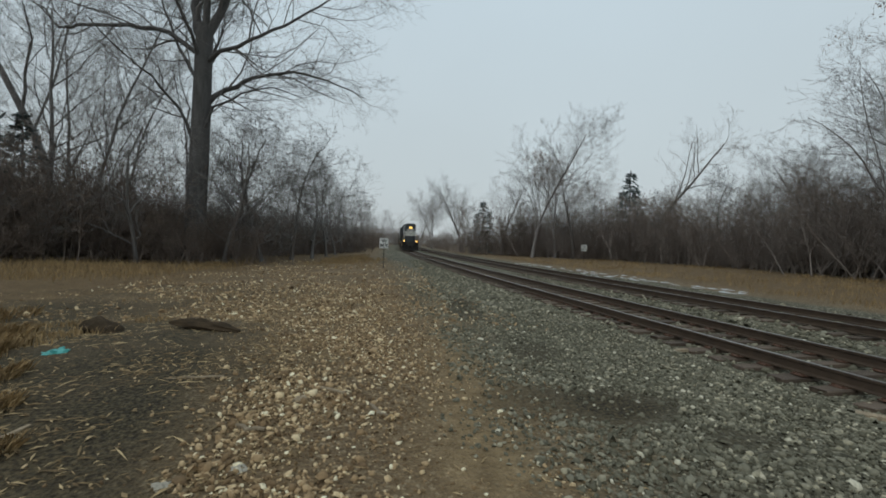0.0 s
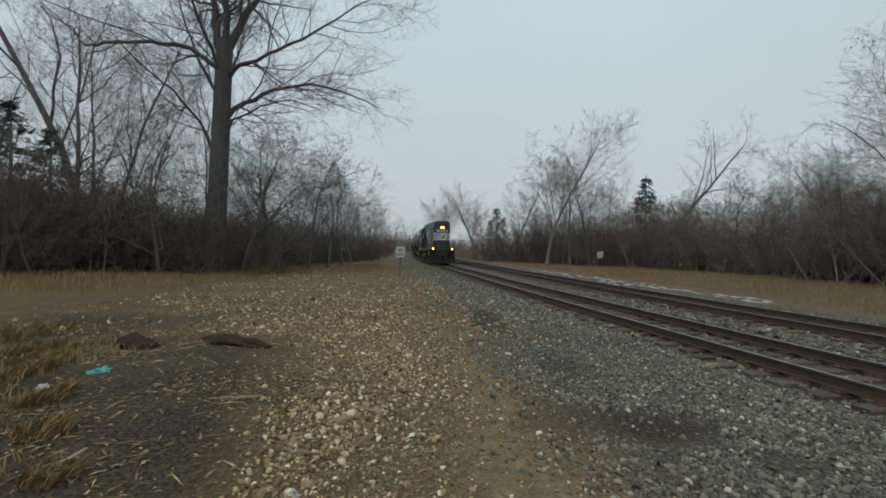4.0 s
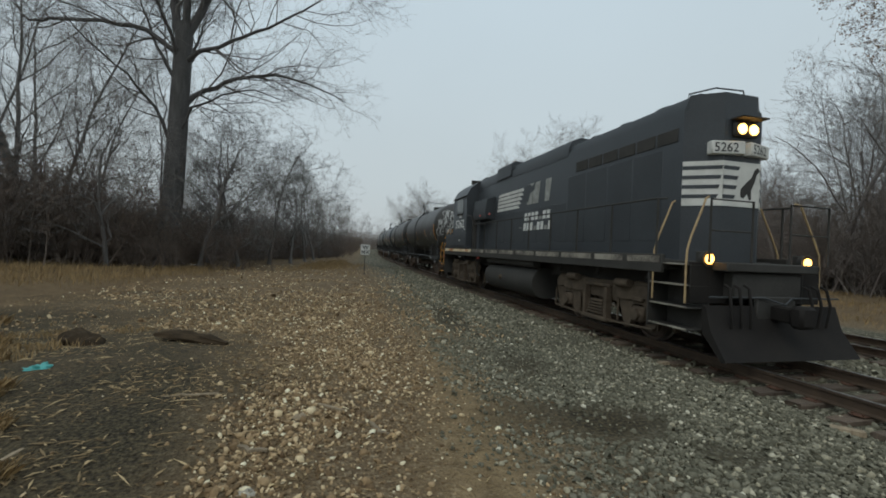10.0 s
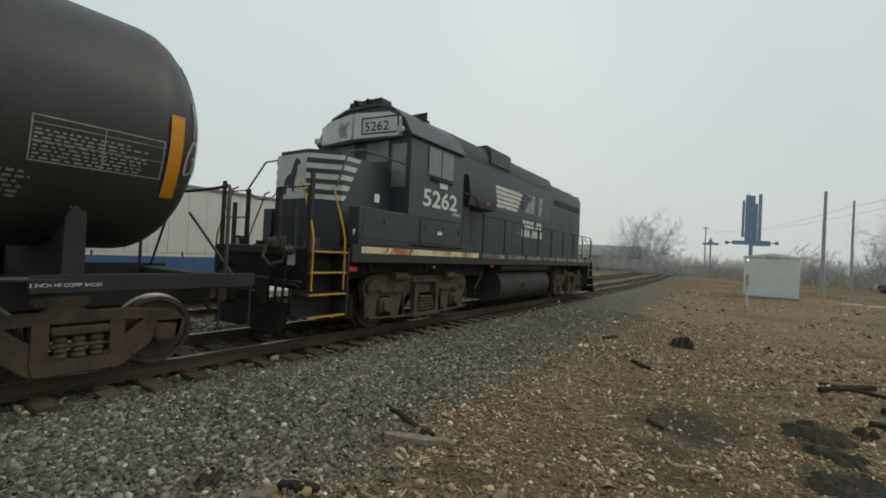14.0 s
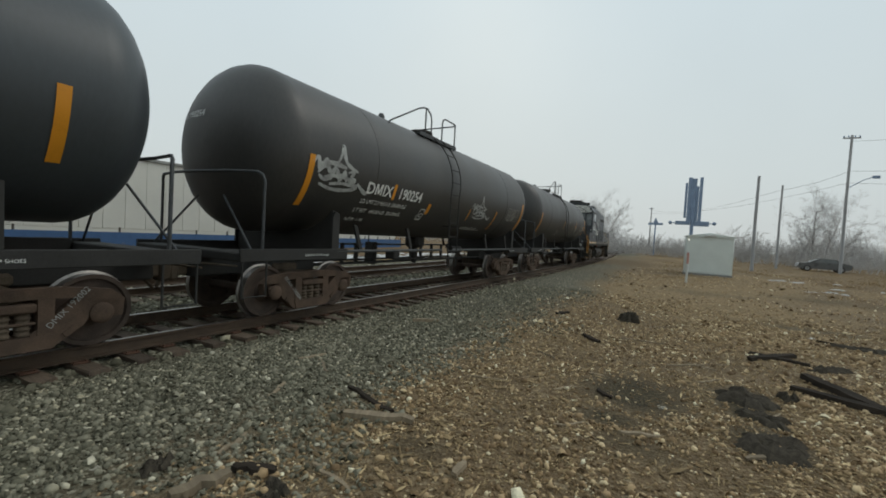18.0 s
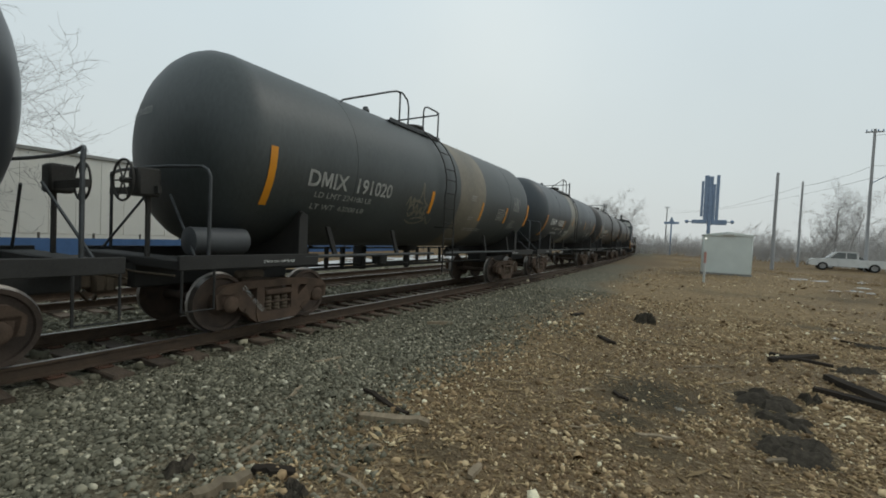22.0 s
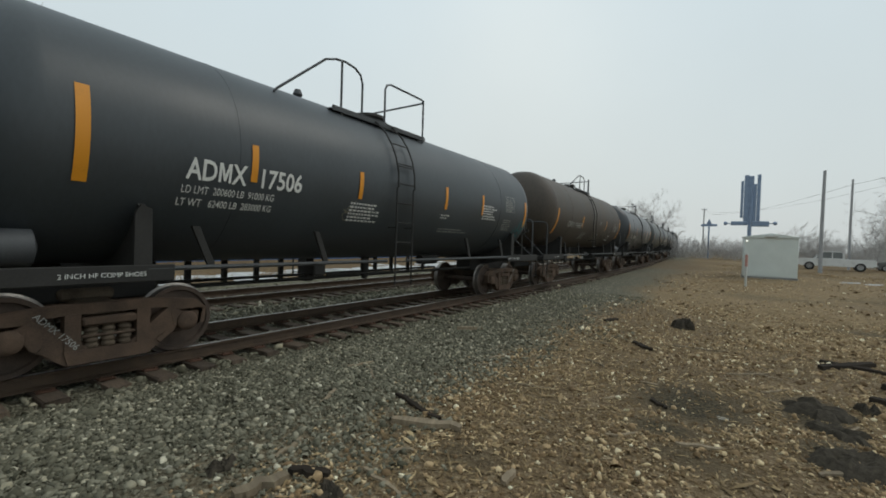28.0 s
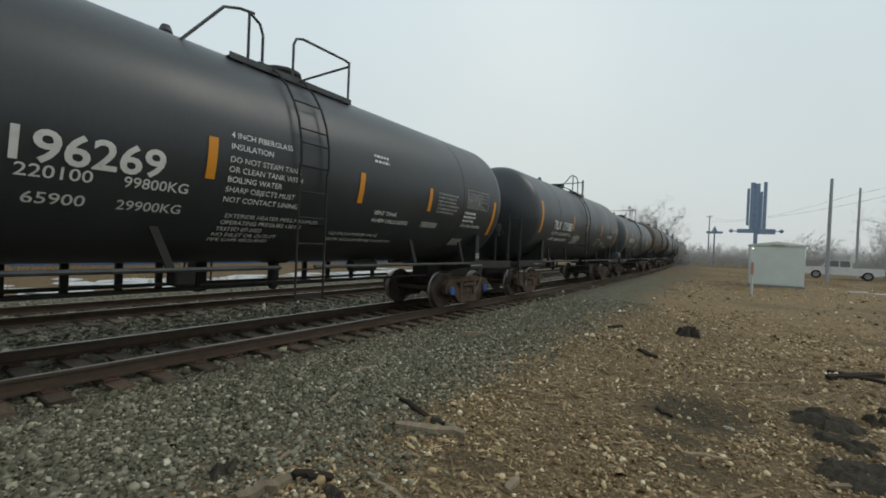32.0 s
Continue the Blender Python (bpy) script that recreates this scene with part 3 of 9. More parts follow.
def loco_side_frame(s):
    b = Build()
    half = [(1.98, 1.06), (2.02, 0.9), (1.96, 0.66), (1.90, 0.52), (1.87, 0.34), (1.8, 0.24), (1.66, 0.24), (1.60, 0.34), (1.59, 0.66), (1.5, 0.72), (1.24, 0.72), (1.15, 0.66), (1.14, 0.36), (1.08, 0.22), (0.94, 0.18), (0.88, 0.34), (0.80, 0.56), (0.68, 0.68), (0.5, 0.74), (0.4, 0.74)]
    b.prism([(1.8, 1.16), (1.2, 1.2), (0.6, 1.14)] + [(-0.6, 1.14), (-1.2, 1.2), (-1.8, 1.16)] + [(-y, z) for y, z in half] + half[::-1], 0, s * 1.02, s * 1.17)
    for k in (-1, 1):
        b.prism([(k * 1.95, 0.98), (k * 1.7, 1.12), (k * 0.55, 1.1), (k * 0.55, 0.84), (k * 0.9, 0.78), (k * 1.6, 0.86), (k * 1.9, 0.8)], 0, s * 1.16, s * 1.22)
    return b


def loco_hanger(s):
    b = Build()
    for y in (-0.42, 0.42):
        b.prism([(y - 0.06, 0.98), (y + 0.06, 0.98), (y + 0.05, 0.22), (y - 0.05, 0.22)], 0, s * 1.18, s * 1.32)
    b.box(s * 1.14, s * 1.34, -0.5, 0.5, 0.2, 0.3, 0.02)
    b.box(s * 1.16, s * 1.26, -0.5, 0.5, 0.98, 1.08, 0.02)
    for k in range(5):
        b.box(s * 1.12, s * 1.3, -0.32 + 0.02 * k, 0.32 - 0.02 * k, 0.34 + 0.07 * k, 0.385 + 0.07 * k, 0.008)
    return b


def loco_journal(s):
    b = Build()
    for y in (-1.37, 1.37):
        b.box(s * 1.05, s * 1.24, y - 0.19, y + 0.19, 0.36, 0.68, 0.05)
        b.lathe([(s * 1.24, 0.13), (s * 1.3, 0.12), (s * 1.31, 0.05)], 0, (0, y, 0.52), 16, True)
        b.box(s * 1.16, s * 1.23, y - 0.16, y + 0.16, 0.78, 0.88, 0.02)
    return b


def loco_brake(s):
    b = Build()
    for y in (-1.0, 1.0):
        b.tube([(s * 1.28, y - 0.2, 1.14), (s * 1.28, y + 0.22, 1.14)], 0.09, 14)
    b.tube([(s * 1.25, -1.9, 0.3), (s * 1.26, -0.6, 0.25), (s * 1.26, 0.6, 0.25), (s * 1.25, 1.9, 0.3)], 0.025, 6)
    for y in (-1.98, -0.75, 0.75, 1.98):
        b.box(s * 0.72, s * 0.84, y - 0.05, y + 0.05, 0.25, 0.75, 0.015)
        b.tube([(s * 1.22, y, 0.28), (s * 1.2, y, 0.75)], 0.022, 6)
    return b


def add_truck(parent, y, loco):
    """A two-axle truck under a vehicle; gives its wheelsets with radius and place."""
    axles = []
    if loco:
        bol = part("truck", shared("truck/loco", lambda: Build().box(-1.0, 1.0, -0.35, 0.35, 0.62, 1.02, 0.05).box(-0.6, 0.6, -2.0, 2.0, 0.7, 0.95, 0.04), M_TRUCK), None, parent, "grimy cast-steel power truck")
        r, base = 0.508, 1.37
        for s in (-1, 1):
            part("side_frame", shared(f"side_frame/l{s}", lambda: loco_side_frame(s), M_TRUCK), None, bol)
            pieces("spring_hanger", f"spring_hanger/l{s}", lambda: loco_hanger(s), M_TRUCK, bol)
            pieces("journal_box", f"journal_box/l{s}", lambda: loco_journal(s), M_TRUCK, bol)
            pieces("brake_rigging", f"brake_rigging/l{s}", lambda: loco_brake(s), M_TRUCK, bol)
    else:
        bol = part("truck", shared("truck/car", lambda: Build().box(-0.95, 0.95, -0.2, 0.2, 0.45, 0.78, 0.05).box(-0.35, 0.35, -0.3, 0.3, 0.74, 0.9, 0.04), M_TRUCK), None, parent, "rusty cast-steel freight truck")
        r, base = 0.457, 0.89
        for s in (-1, 1):
            part("side_frame", shared(f"side_frame/c{s}", lambda: car_side_frame(s), M_RUST), None, bol)
            pieces("coil_spring", f"coil_spring/c{s}", lambda: car_springs(s), M_TRUCK, bol)
            pieces("bearing", f"bearing/c{s}", lambda: car_bearing(s), M_RUST, bol)
    bol.matrix_basis = pose(0, y, 0)
    for k in (-1, 1):
        at = pose(0, k * base, r)
        me = shared(f"wheelset/{loco}", lambda: wheelset(r), M_WHEEL)
        if len(me.materials) == 1:
            me.materials.append(M_TREAD)
            for q in me.polygons:
                c = q.center
                if math.hypot(c.y, c.z) > r - 0.03 and abs(q.normal.x) < 0.9:
                    q.material_index = 1
        ax = part("wheelset", me, None, bol, at=at)
        axles.append((ax, r, at))
    return axles


def part_of(name, build, material, parent, label="", smooth=True):
    return part(name, build, material, parent, label, smooth)


def handrail(points, r=0.019):
    return Build().tube(points, r, 8)


def build_loco():
    root = thing("locomotive", "black diesel freight locomotive running long hood first, headlights lit", "locomotive")
    P = part_of
    # frame and deck
    pieces("underframe", "underframe", lambda: Build().box(-0.75, 0.75, LOCO_FRONT + 0.1, LOCO_REAR - 0.1, 1.05, 1.5, 0.03).box(-1.48, 1.48, LOCO_FRONT + 0.9, LOCO_REAR - 0.95, 1.5, DECK, 0.02).box(-1.0, 1.0, LOCO_FRONT, LOCO_REAR, 1.52, DECK - 0.004, 0.02), M_SILL, root)
    for s in (-1, 1):
        P("side_sill", Build().box(s * 1.44, s * 1.52, LOCO_FRONT + 0.9, LOCO_REAR - 0.95, 1.44, 1.78, 0.012), M_SILL, root)
        for y0, y1 in ((7.52, 6.05), (6.0, 3.0), (2.82, 1.35), (1.2, -0.2), (-0.35, -1.7), (-1.85, -3.2), (-3.35, -4.7), (-4.85, -6.2), (-6.35, -7.35), (-7.5, -8.4)):
            P("sill_stripe", Build().box(s * 1.516, s * 1.524, y1, y0, 1.62, 1.745), M_STRIPE if y0 > 2.9 else M_STRIPE_DIRTY, root, "rust-streaked white stripe")
    # fuel tank and reservoirs
    prof = [(math.copysign(1.02, math.cos(a)) + 0.4 * math.cos(a), 0.76 + 0.46 * math.sin(a)) for a in (2 * math.pi * (k + 0.5) / 24 for k in range(24))]
    P("fuel_tank", Build().prism(prof, 1, -2.95, 1.3), M_SILL, root, "big dusty black fuel tank")
    P("filler_cap", Build().lathe([(-1.5, 0.07), (-1.4, 0.09)], 0, (0, -0.4, 0.78), 14, True), M_TRUCK, root, "round fuel filler cap")
    for s in (-1, 1):
        P("air_reservoir", Build().tube([(s * 1.25, -2.9, 1.37), (s * 1.25, 1.25, 1.37)], 0.14, 16), M_SILL, root)
        P("sight_light", Build().lathe([(s * 1.44, 0.08), (s * 1.5, 0.075)], 0, (0, 2.1, 1.42), 12, True), M_REDLIGHT, root, "red marker lens")
        P("drop_hose", Build().tube([(s * 1.3, 2.3, 1.45), (s * 1.36, 2.5, 1.1), (s * 1.3, 2.75, 0.75), (s * 1.2, 2.6, 0.6)], 0.03, 8), M_SILL, root)
    # hoods
    ye = -8.645
    hood = [(-0.94, DECK), (-0.94, 4.56), (-0.84, 4.80), (-0.6, 4.92), (0.6, 4.92), (0.84, 4.80), (0.94, 4.56), (0.94, DECK)]
    lh = P("long_hood", Build().prism(hood, 1, -8.235, 3.95), M_BLACK, root, "long black engine hood")
    P("roof_section", Build().prism([(-0.946, 4.5), (-0.946, 4.72), (-0.85, 4.96), (-0.6, 5.07), (0.6, 5.07), (0.85, 4.96), (0.946, 4.72), (0.946, 4.5)], 1, -4.0, 3.96), M_BLACK, lh)
    for s in (-1, 1):
        for k in range(12):
            y = 2.95 - 0.93 * k
            P("hood_door", Build().box(s * 0.925, s * 0.946, y - 0.44, y + 0.44, 2.05, 3.18 if k < 8 else 3.9, 0.008), M_BLACK, lh)
        for k in range(6):
            P("side_grille", Build().box(s * 0.92, s * 0.955, -8.1 + 0.62 * k, -7.54 + 0.62 * k, 3.98, 4.25, 0.01), M_SILL, lh)
    P("blower_housing", Build().prism([(-1.32, 3.05), (-1.38, 3.3), (-1.3, 3.85), (-0.9, 4.0), (-0.9, 3.0)], 1, 1.75, 3.35), M_BLACK, root)
    P("blower_housing", Build().prism([(1.32, 3.05), (1.38, 3.3), (1.3, 3.85), (0.9, 4.0), (0.9, 3.0)], 1, 1.75, 3.35), M_BLACK, root)
    P("brake_grid_hump", Build().prism([(-1.0, 4.58), (-0.97, 5.05), (-0.82, 5.15), (0.82, 5.15), (0.97, 5.05), (1.0, 4.58)], 1, 0.1, 1.55), M_BLACK, root)
    for y in (-4.7, -5.95, -7.2):
        P("roof_fan", Build().lathe([(4.9, 0.6), (4.95, 0.6), (4.97, 0.54), (4.95, 0.1)], 2, (0, y, 0), 24, True), M_BLACK, root)
    P("roof_grab", Build().tube([(-0.55, -7.9, 4.9), (-0.55, -7.9, 5.02), (-0.3, -8.3, 5.04), (0.3, -8.35, 5.04), (0.35, -8.35, 4.84)], 0.016, 6), M_PIPE, root)
    P("bell", Build().lathe([(4.9, 0.12), (4.94, 0.10), (5.0, 0.07), (5.04, 0.02)], 2, (0.45, -8.1, 0), 14, True), M_SILL, root)
    P("headlight_visor", Build().box(-0.3, 0.3, ye - 0.28, ye, 4.32, 4.35, 0.01), M_SILL, root)
    P("exhaust_stack", Build().box(-0.2, 0.2, -0.9, -0.3, 5.05, 5.18, 0.03), M_SILL, root)
    P("roof_antenna", Build().box(-0.3, 0.1, -2.1, -1.9, 5.05, 5.14, 0.02), M_SILL, root)
    # leading end of the long hood
    P("end_cap", Build().prism([(-0.94, -8.235), (-0.42, ye), (0.42, ye), (0.94, -8.235)], 2, DECK, 4.54).prism([(-0.84, -8.235), (-0.38, ye + 0.04), (0.38, ye + 0.04), (0.84, -8.235)], 2, 4.54, 4.85), M_BLACK, root)
    lh_box = P("headlight", Build().box(-0.27, 0.27, ye - 0.1, ye, 4.02, 4.28, 0.03), M_SILL, root, "twin sealed-beam headlight, lit")
    for x in (-0.13, 0.13):
        P("lamp", Build().lathe([(-0.02, 0.095), (0.012, 0.095)], 1, (x, ye - 0.105, 4.15), 18, True), M_HEAD, lh_box, "lit warm lamp")
    slant = math.degrees(math.atan2(0.41, 0.52))
    for s in (-1, 1):
        nb = P("number_board", Build().box(-0.31, 0.31, -0.045, 0.2, 3.67, 3.92, 0.02), M_WHITE, root, "white number board")
        nb.matrix_basis = pose(s * 0.36, ye - 0.02, 0, 0, 0, s * 15)
        P("numerals", end_text("5262", 0.24, -0.27, -0.049, 3.715, 0.95), M_INKN, nb)
        cp = P("stripe_panel", Build().box(-0.33, 0.33, -0.012, 0.0, 2.72, 3.56), M_WHITE, root, "white painted corner stripes")
        cp.matrix_basis = pose(s * 0.684, ye + 0.2, 0, 0, 0, s * slant)
        for k in range(4):
            P("stripe_gap", Build().prism([(-0.33 + (0.03 * k if s > 0 else 0), 2.86 + 0.18 * k), (0.33 - (0.1 - 0.03 * k if s < 0 else 0), 2.86 + 0.18 * k), (0.33 - (0.06 - 0.02 * k if s < 0 else 0), 2.93 + 0.18 * k), (-0.33 + (0.03 * k + 0.04 if s > 0 else 0), 2.93 + 0.18 * k)], 1, -0.018, -0.008), M_BLACK, cp)
    P("stripe_panel", Build().box(-0.42, 0.42, ye - 0.015, ye + 0.005, 2.72, 3.56), M_WHITE, root, "white painted end stripes")
    for k in range(4):
        z = 2.86 + 0.18 * k
        P("stripe_gap", Build().prism([(-0.42, z), (-0.17 + 0.03 * k, z), (-0.14 + 0.03 * k, z + 0.07), (-0.42, z + 0.07)], 1, ye - 0.021, ye - 0.01), M_BLACK, root)
    P("emblem", Build().prism([(x + 0.03, z) for x, z in ((-0.05, 2.92), (0.02, 2.88), (0.1, 2.98), (0.16, 2.86), (0.2, 2.88), (0.19, 3.04), (0.26, 3.18), (0.31, 3.34), (0.38, 3.42), (0.33, 3.48), (0.26, 3.42), (0.2, 3.28), (0.08, 3.18), (-0.04, 3.06))], 1, ye - 0.026, ye - 0.01), M_SILL, root, "dark running emblem")
    # cab and short hood
    half = [(1.5, 4.22), (1.3, 4.56), (0.95, 4.84), (0.5, 4.98)]
    cab = [(-1.5, DECK + 0.1)] + [(-x, z) for x, z in half] + half[::-1] + [(1.5, DECK + 0.1)]
    cb = P("cab", Build().prism(cab, 1, 3.95, 6.15), M_BLACK, root, "black driver's cab")
    over = [(1.53, 4.23), (1.32, 4.60), (0.96, 4.885), (0.5, 5.03)]
    P("cab_roof", Build().prism([(-x, z) for x, z in over] + over[::-1] + half + [(-x, z) for x, z in half[::-1]], 1, 3.93, 6.2), M_BLACK, cb)
    P("rain_gutter", Build().box(-1.55, -1.5, 4.0, 6.18, 4.19, 4.23, 0.01), M_SILL, cb)
    for s in (-1, 1):
        P("window_frame", Build().box(s * 1.495, s * 1.515, 4.44, 5.53, 3.45, 4.14, 0.01), M_BLACK, cb)
        for y0, y1 in ((4.48, 4.97), (5.02, 5.5)):
            P("pane", Build().box(s * 1.508, s * 1.522, y0, y1, 3.48, 4.11), M_GLASS_DARK, cb, "dusty grey sliding window")
        P("battery_box", Build().box(s * 1.2, s * 1.5, 3.93, 7.6, DECK + 0.1, 2.5, 0.015), M_BLACK, root)
        for y0, y1 in ((3.97, 5.68), (5.76, 7.5)):
            P("box_lid", Build().box(s * 1.49, s * 1.507, y0, y1, 1.9, 2.46, 0.004), M_BLACK, root)
        P("crew_seat_rest", Build().box(s * 1.5, s * 1.56, 4.5, 5.4, 3.38, 3.43, 0.015), M_SILL, cb)
    letters("numeral", side_text("5262", 0.54, -1.512, 5.68, 2.76, 1.36), M_LETTER, cb, "large white road numeral")
    P("worn_decal", Build().prism([(-0.17, 0), (0.15, 0), (0.17, 0.17), (0.09, 0.11), (0.04, 0.13), (0.0, 0.2), (-0.05, 0.12), (-0.1, 0.1), (-0.18, 0.17)], 0, 0, 0.004), M_LETTER, cb).matrix_basis = pose(-1.516, 4.87, 3.23)
    letters("letter", side_text("GP38-2", 0.115, -1.512, 4.43, 2.63, 1.1), M_LETTER, cb)
    for y, z in ((5.52, 2.22), (4.8, 2.2), (4.08, 2.18), (6.9, 2.2)):
        P("latch", Build().box(-1.525, -1.508, y - 0.02, y + 0.02, z, z + 0.12, 0.004), M_PIPE, root)
    P("hazard_notice", Build().box(-1.52, -1.514, 7.1, 7.24, 2.62, 2.78), M_LETTER, root)
    P("hazard_notice", Build().box(-1.53, -1.524, 7.62, 7.82, 1.28, 1.36), M_REDLIGHT, root, "small red notice plate")
    for y in (2.35, 1.2):
        P("marker_plate", Build().box(-1.39, -1.375, y - 0.1, y + 0.1, 3.15, 3.22, 0.004), M_REDLIGHT, root, "small red plate")
    P("end_letter", side_text("F", 0.15, -1.53, 7.78, 1.95), M_LETTER, root)
    P("conduit", Build().tube([(-1.52, 5.9, 1.86), (-1.52, 3.3, 1.86)], 0.012, 6), M_PIPE, root)
    P("notice", Build().box(-1.52, -1.514, 4.85, 5.03, 2.12, 2.2), M_LETTER, root)
    P("door", Build().box(-1.22, -1.14, 3.4, 3.88, DECK, 3.3, 0.01), M_SILL, root)
    P("equipment_cabinet", Build().box(-1.16, 1.16, 3.0, 3.95, DECK, 3.95, 0.02), M_BLACK, root)
    nose = [(-0.95, DECK), (-0.95, 3.42), (-0.85, 3.55), (-0.6, 3.6), (0.6, 3.6), (0.85, 3.55), (0.95, 3.42), (0.95, DECK)]
    ns = P("short_hood", Build().prism(nose, 1, 6.15, 7.56), M_BLACK, root, "short black nose hood with white end stripes")
    P("nose_cap", Build().prism([(-0.95, 7.55), (-0.45, 8.02), (0.45, 8.02), (0.95, 7.55)], 2, DECK, 3.5).prism([(-0.88, 7.55), (-0.42, 7.98), (0.42, 7.98), (0.88, 7.55)], 2, 3.5, 3.59), M_BLACK, ns)
    P("stripe_panel", Build().box(-0.45, 0.45, 8.015, 8.032, 2.62, 3.5), M_WHITE, ns, "white painted nose end")
    P("emblem", Build().prism([(0.05 - x, z) for x, z in ((-0.16, 2.72), (-0.09, 2.7), (-0.06, 2.9), (0.1, 2.82), (0.12, 2.74), (0.17, 2.76), (0.16, 2.98), (0.22, 3.1), (0.24, 3.28), (0.33, 3.3), (0.3, 3.38), (0.2, 3.42), (0.12, 3.3), (0.05, 3.12), (-0.06, 3.08), (-0.14, 2.98))], 1, 8.03, 8.041), M_BLACK, ns, "dark running emblem")
    for s in (-1, 1):
        panel = P("stripe_panel", Build().box(-0.343, 0.343, -0.004, 0.012, 2.62, 3.5), M_WHITE, ns, "white painted corner stripes")
        panel.matrix_basis = pose(s * 0.70, 7.785, 0, 0, 0, -s * 43.2)
        for k in range(4):
            z = 2.72 + 0.2 * k
            P("stripe_gap", Build().box(-0.345, 0.345, 0.008, 0.019, z, z + 0.09), M_BLACK, panel)
        for k in range(5):
            z = 2.62 + 0.2 * k
            P("stripe", Build().prism([(7.555, z), (7.5 - 0.09 * k, z), (7.44 - 0.09 * k, z + (0.1 if k < 4 else 0.08)), (7.555, z + (0.1 if k < 4 else 0.08))], 0, s * 0.947, s * 0.957), M_WHITE, ns, "white stripe")
    for s in (-1, 1):
        P("cab_end_window", Build().box(s * 0.98, s * 1.38, 6.14, 6.17, 3.1, 4.05), M_GLASS_DARK, cb)
        P("windshield", Build().box(s * 0.2, s * 0.85, 6.14, 6.17, 3.68, 4.15), M_GLASS_DARK, cb)
        nb = P("number_board", Build().prism([(s * 0.01, 0), (s * 1.22, 0), (s * 1.22, 0.42), (s * 0.95, 0.54), (s * 0.01, 0.58)], 1, 0, 0.26), M_WHITE, cb, "white number board")
        nb.matrix_basis = pose(0, 6.2, 4.2, 0, 0, s * -8)
        if s < 0:
            P("numerals", end_text("5262", 0.3, -0.3, 0.266, 0.14, 1.1, -1), M_INKN, nb)
            for x0, x1, z0, z1 in ((-1.2, -0.22, 0.07, 0.1), (-1.2, -0.22, 0.42, 0.45), (-1.2, -1.17, 0.1, 0.42), (-0.25, -0.22, 0.1, 0.42)):
                P("board_frame", Build().box(x0, x1, 0.26, 0.268, z0, z1), M_INKN, nb)
        else:
            P("emblem", Build().prism([(0.12, 0.08), (0.42, 0.08), (0.5, 0.28), (0.38, 0.46), (0.3, 0.34), (0.12, 0.42), (0.2, 0.22)], 1, 0.26, 0.268), M_FADED, nb, "worn grey emblem")
        P("class_light", Build().lathe([(0.0, 0.09), (0.08, 0.08)], 1, (s * 1.32, 6.3, 4.3), 12, True), M_LENS, cb)
    P("roof_air_unit", Build().prism([(-0.55, 4.98), (-0.5, 5.2), (0.5, 5.2), (0.55, 4.98)], 1, 5.75, 6.1), M_SILL, cb)
    P("roof_rib", Build().box(-1.0, 1.0, 4.95, 5.0, 4.9, 5.12, 0.02), M_SILL, cb)
    P("horn", Build().tube([(0.1, 6.2, 5.05), (0.1, 5.9, 5.2)], 0.05, 8).lathe([(0, 0.09), (0.25, 0.04)], 1, (-0.1, 5.9, 5.18), 10).lathe([(0, 0.1), (0.3, 0.04)], 1, (0.25, 5.9, 5.18), 10), M_PIPE, cb)
    P("roof_hatch", Build().box(-0.5, 0.4, 4.15, 4.75, 5.0, 5.2, 0.03), M_SILL, cb)
    # side livery: stripes, emblem block and name as plain shapes
    for k in range(5):
        z = 3.29 + 0.145 * k
        P("side_stripe", Build().prism([(1.45 - 0.02 * k, z), (-0.75 - 0.1 * k, z), (-0.6 - 0.1 * k, z + 0.108), (1.43 - 0.05 * k, z + 0.108)], 0, -0.953, -0.948), M_WHITE, root, "white livery stripe")
    for a, b_ in ((-1.35, -1.72), (-1.78, -2.2), (-2.65, -2.95)):
        P("emblem_block", Build().prism([(a, 3.35), (b_, 3.35), (b_ - 0.12, 4.05), (a - 0.05, 4.05)], 0, -0.954, -0.948), M_FADED, root, "worn white emblem")
    P("emblem", Build().prism([(-0.95, 3.5), (-1.15, 3.78), (-1.05, 3.95), (-1.5, 4.05), (-1.75, 3.95), (-2.0, 4.1), (-1.9, 3.82), (-1.6, 3.72), (-1.45, 3.45)], 0, -0.958, -0.950), M_BLACK, root)
    for z, y0, y1, n, worn in ((2.80, -1.2, -3.1, 7, (4,)), (2.46, -1.14, -3.2, 8, (3, 6))):
        w = (y0 - y1) / n
        for k in range(n):
            top = z + (0.13 if k in worn else 0.26)
            P("name_block", Build().prism([(y0 - w * k, z), (y0 - w * (k + 0.74), z), (y0 - w * (k + 0.8), top), (y0 - w * (k + 0.06), top)], 0, -0.953, -0.948), M_FADED if k in worn else M_LETTER, root, "plain white block")
    P("name_block", Build().box(-0.953, -0.948, -1.0, -0.8, 2.55, 2.58), M_FADED, root, "plain white block")
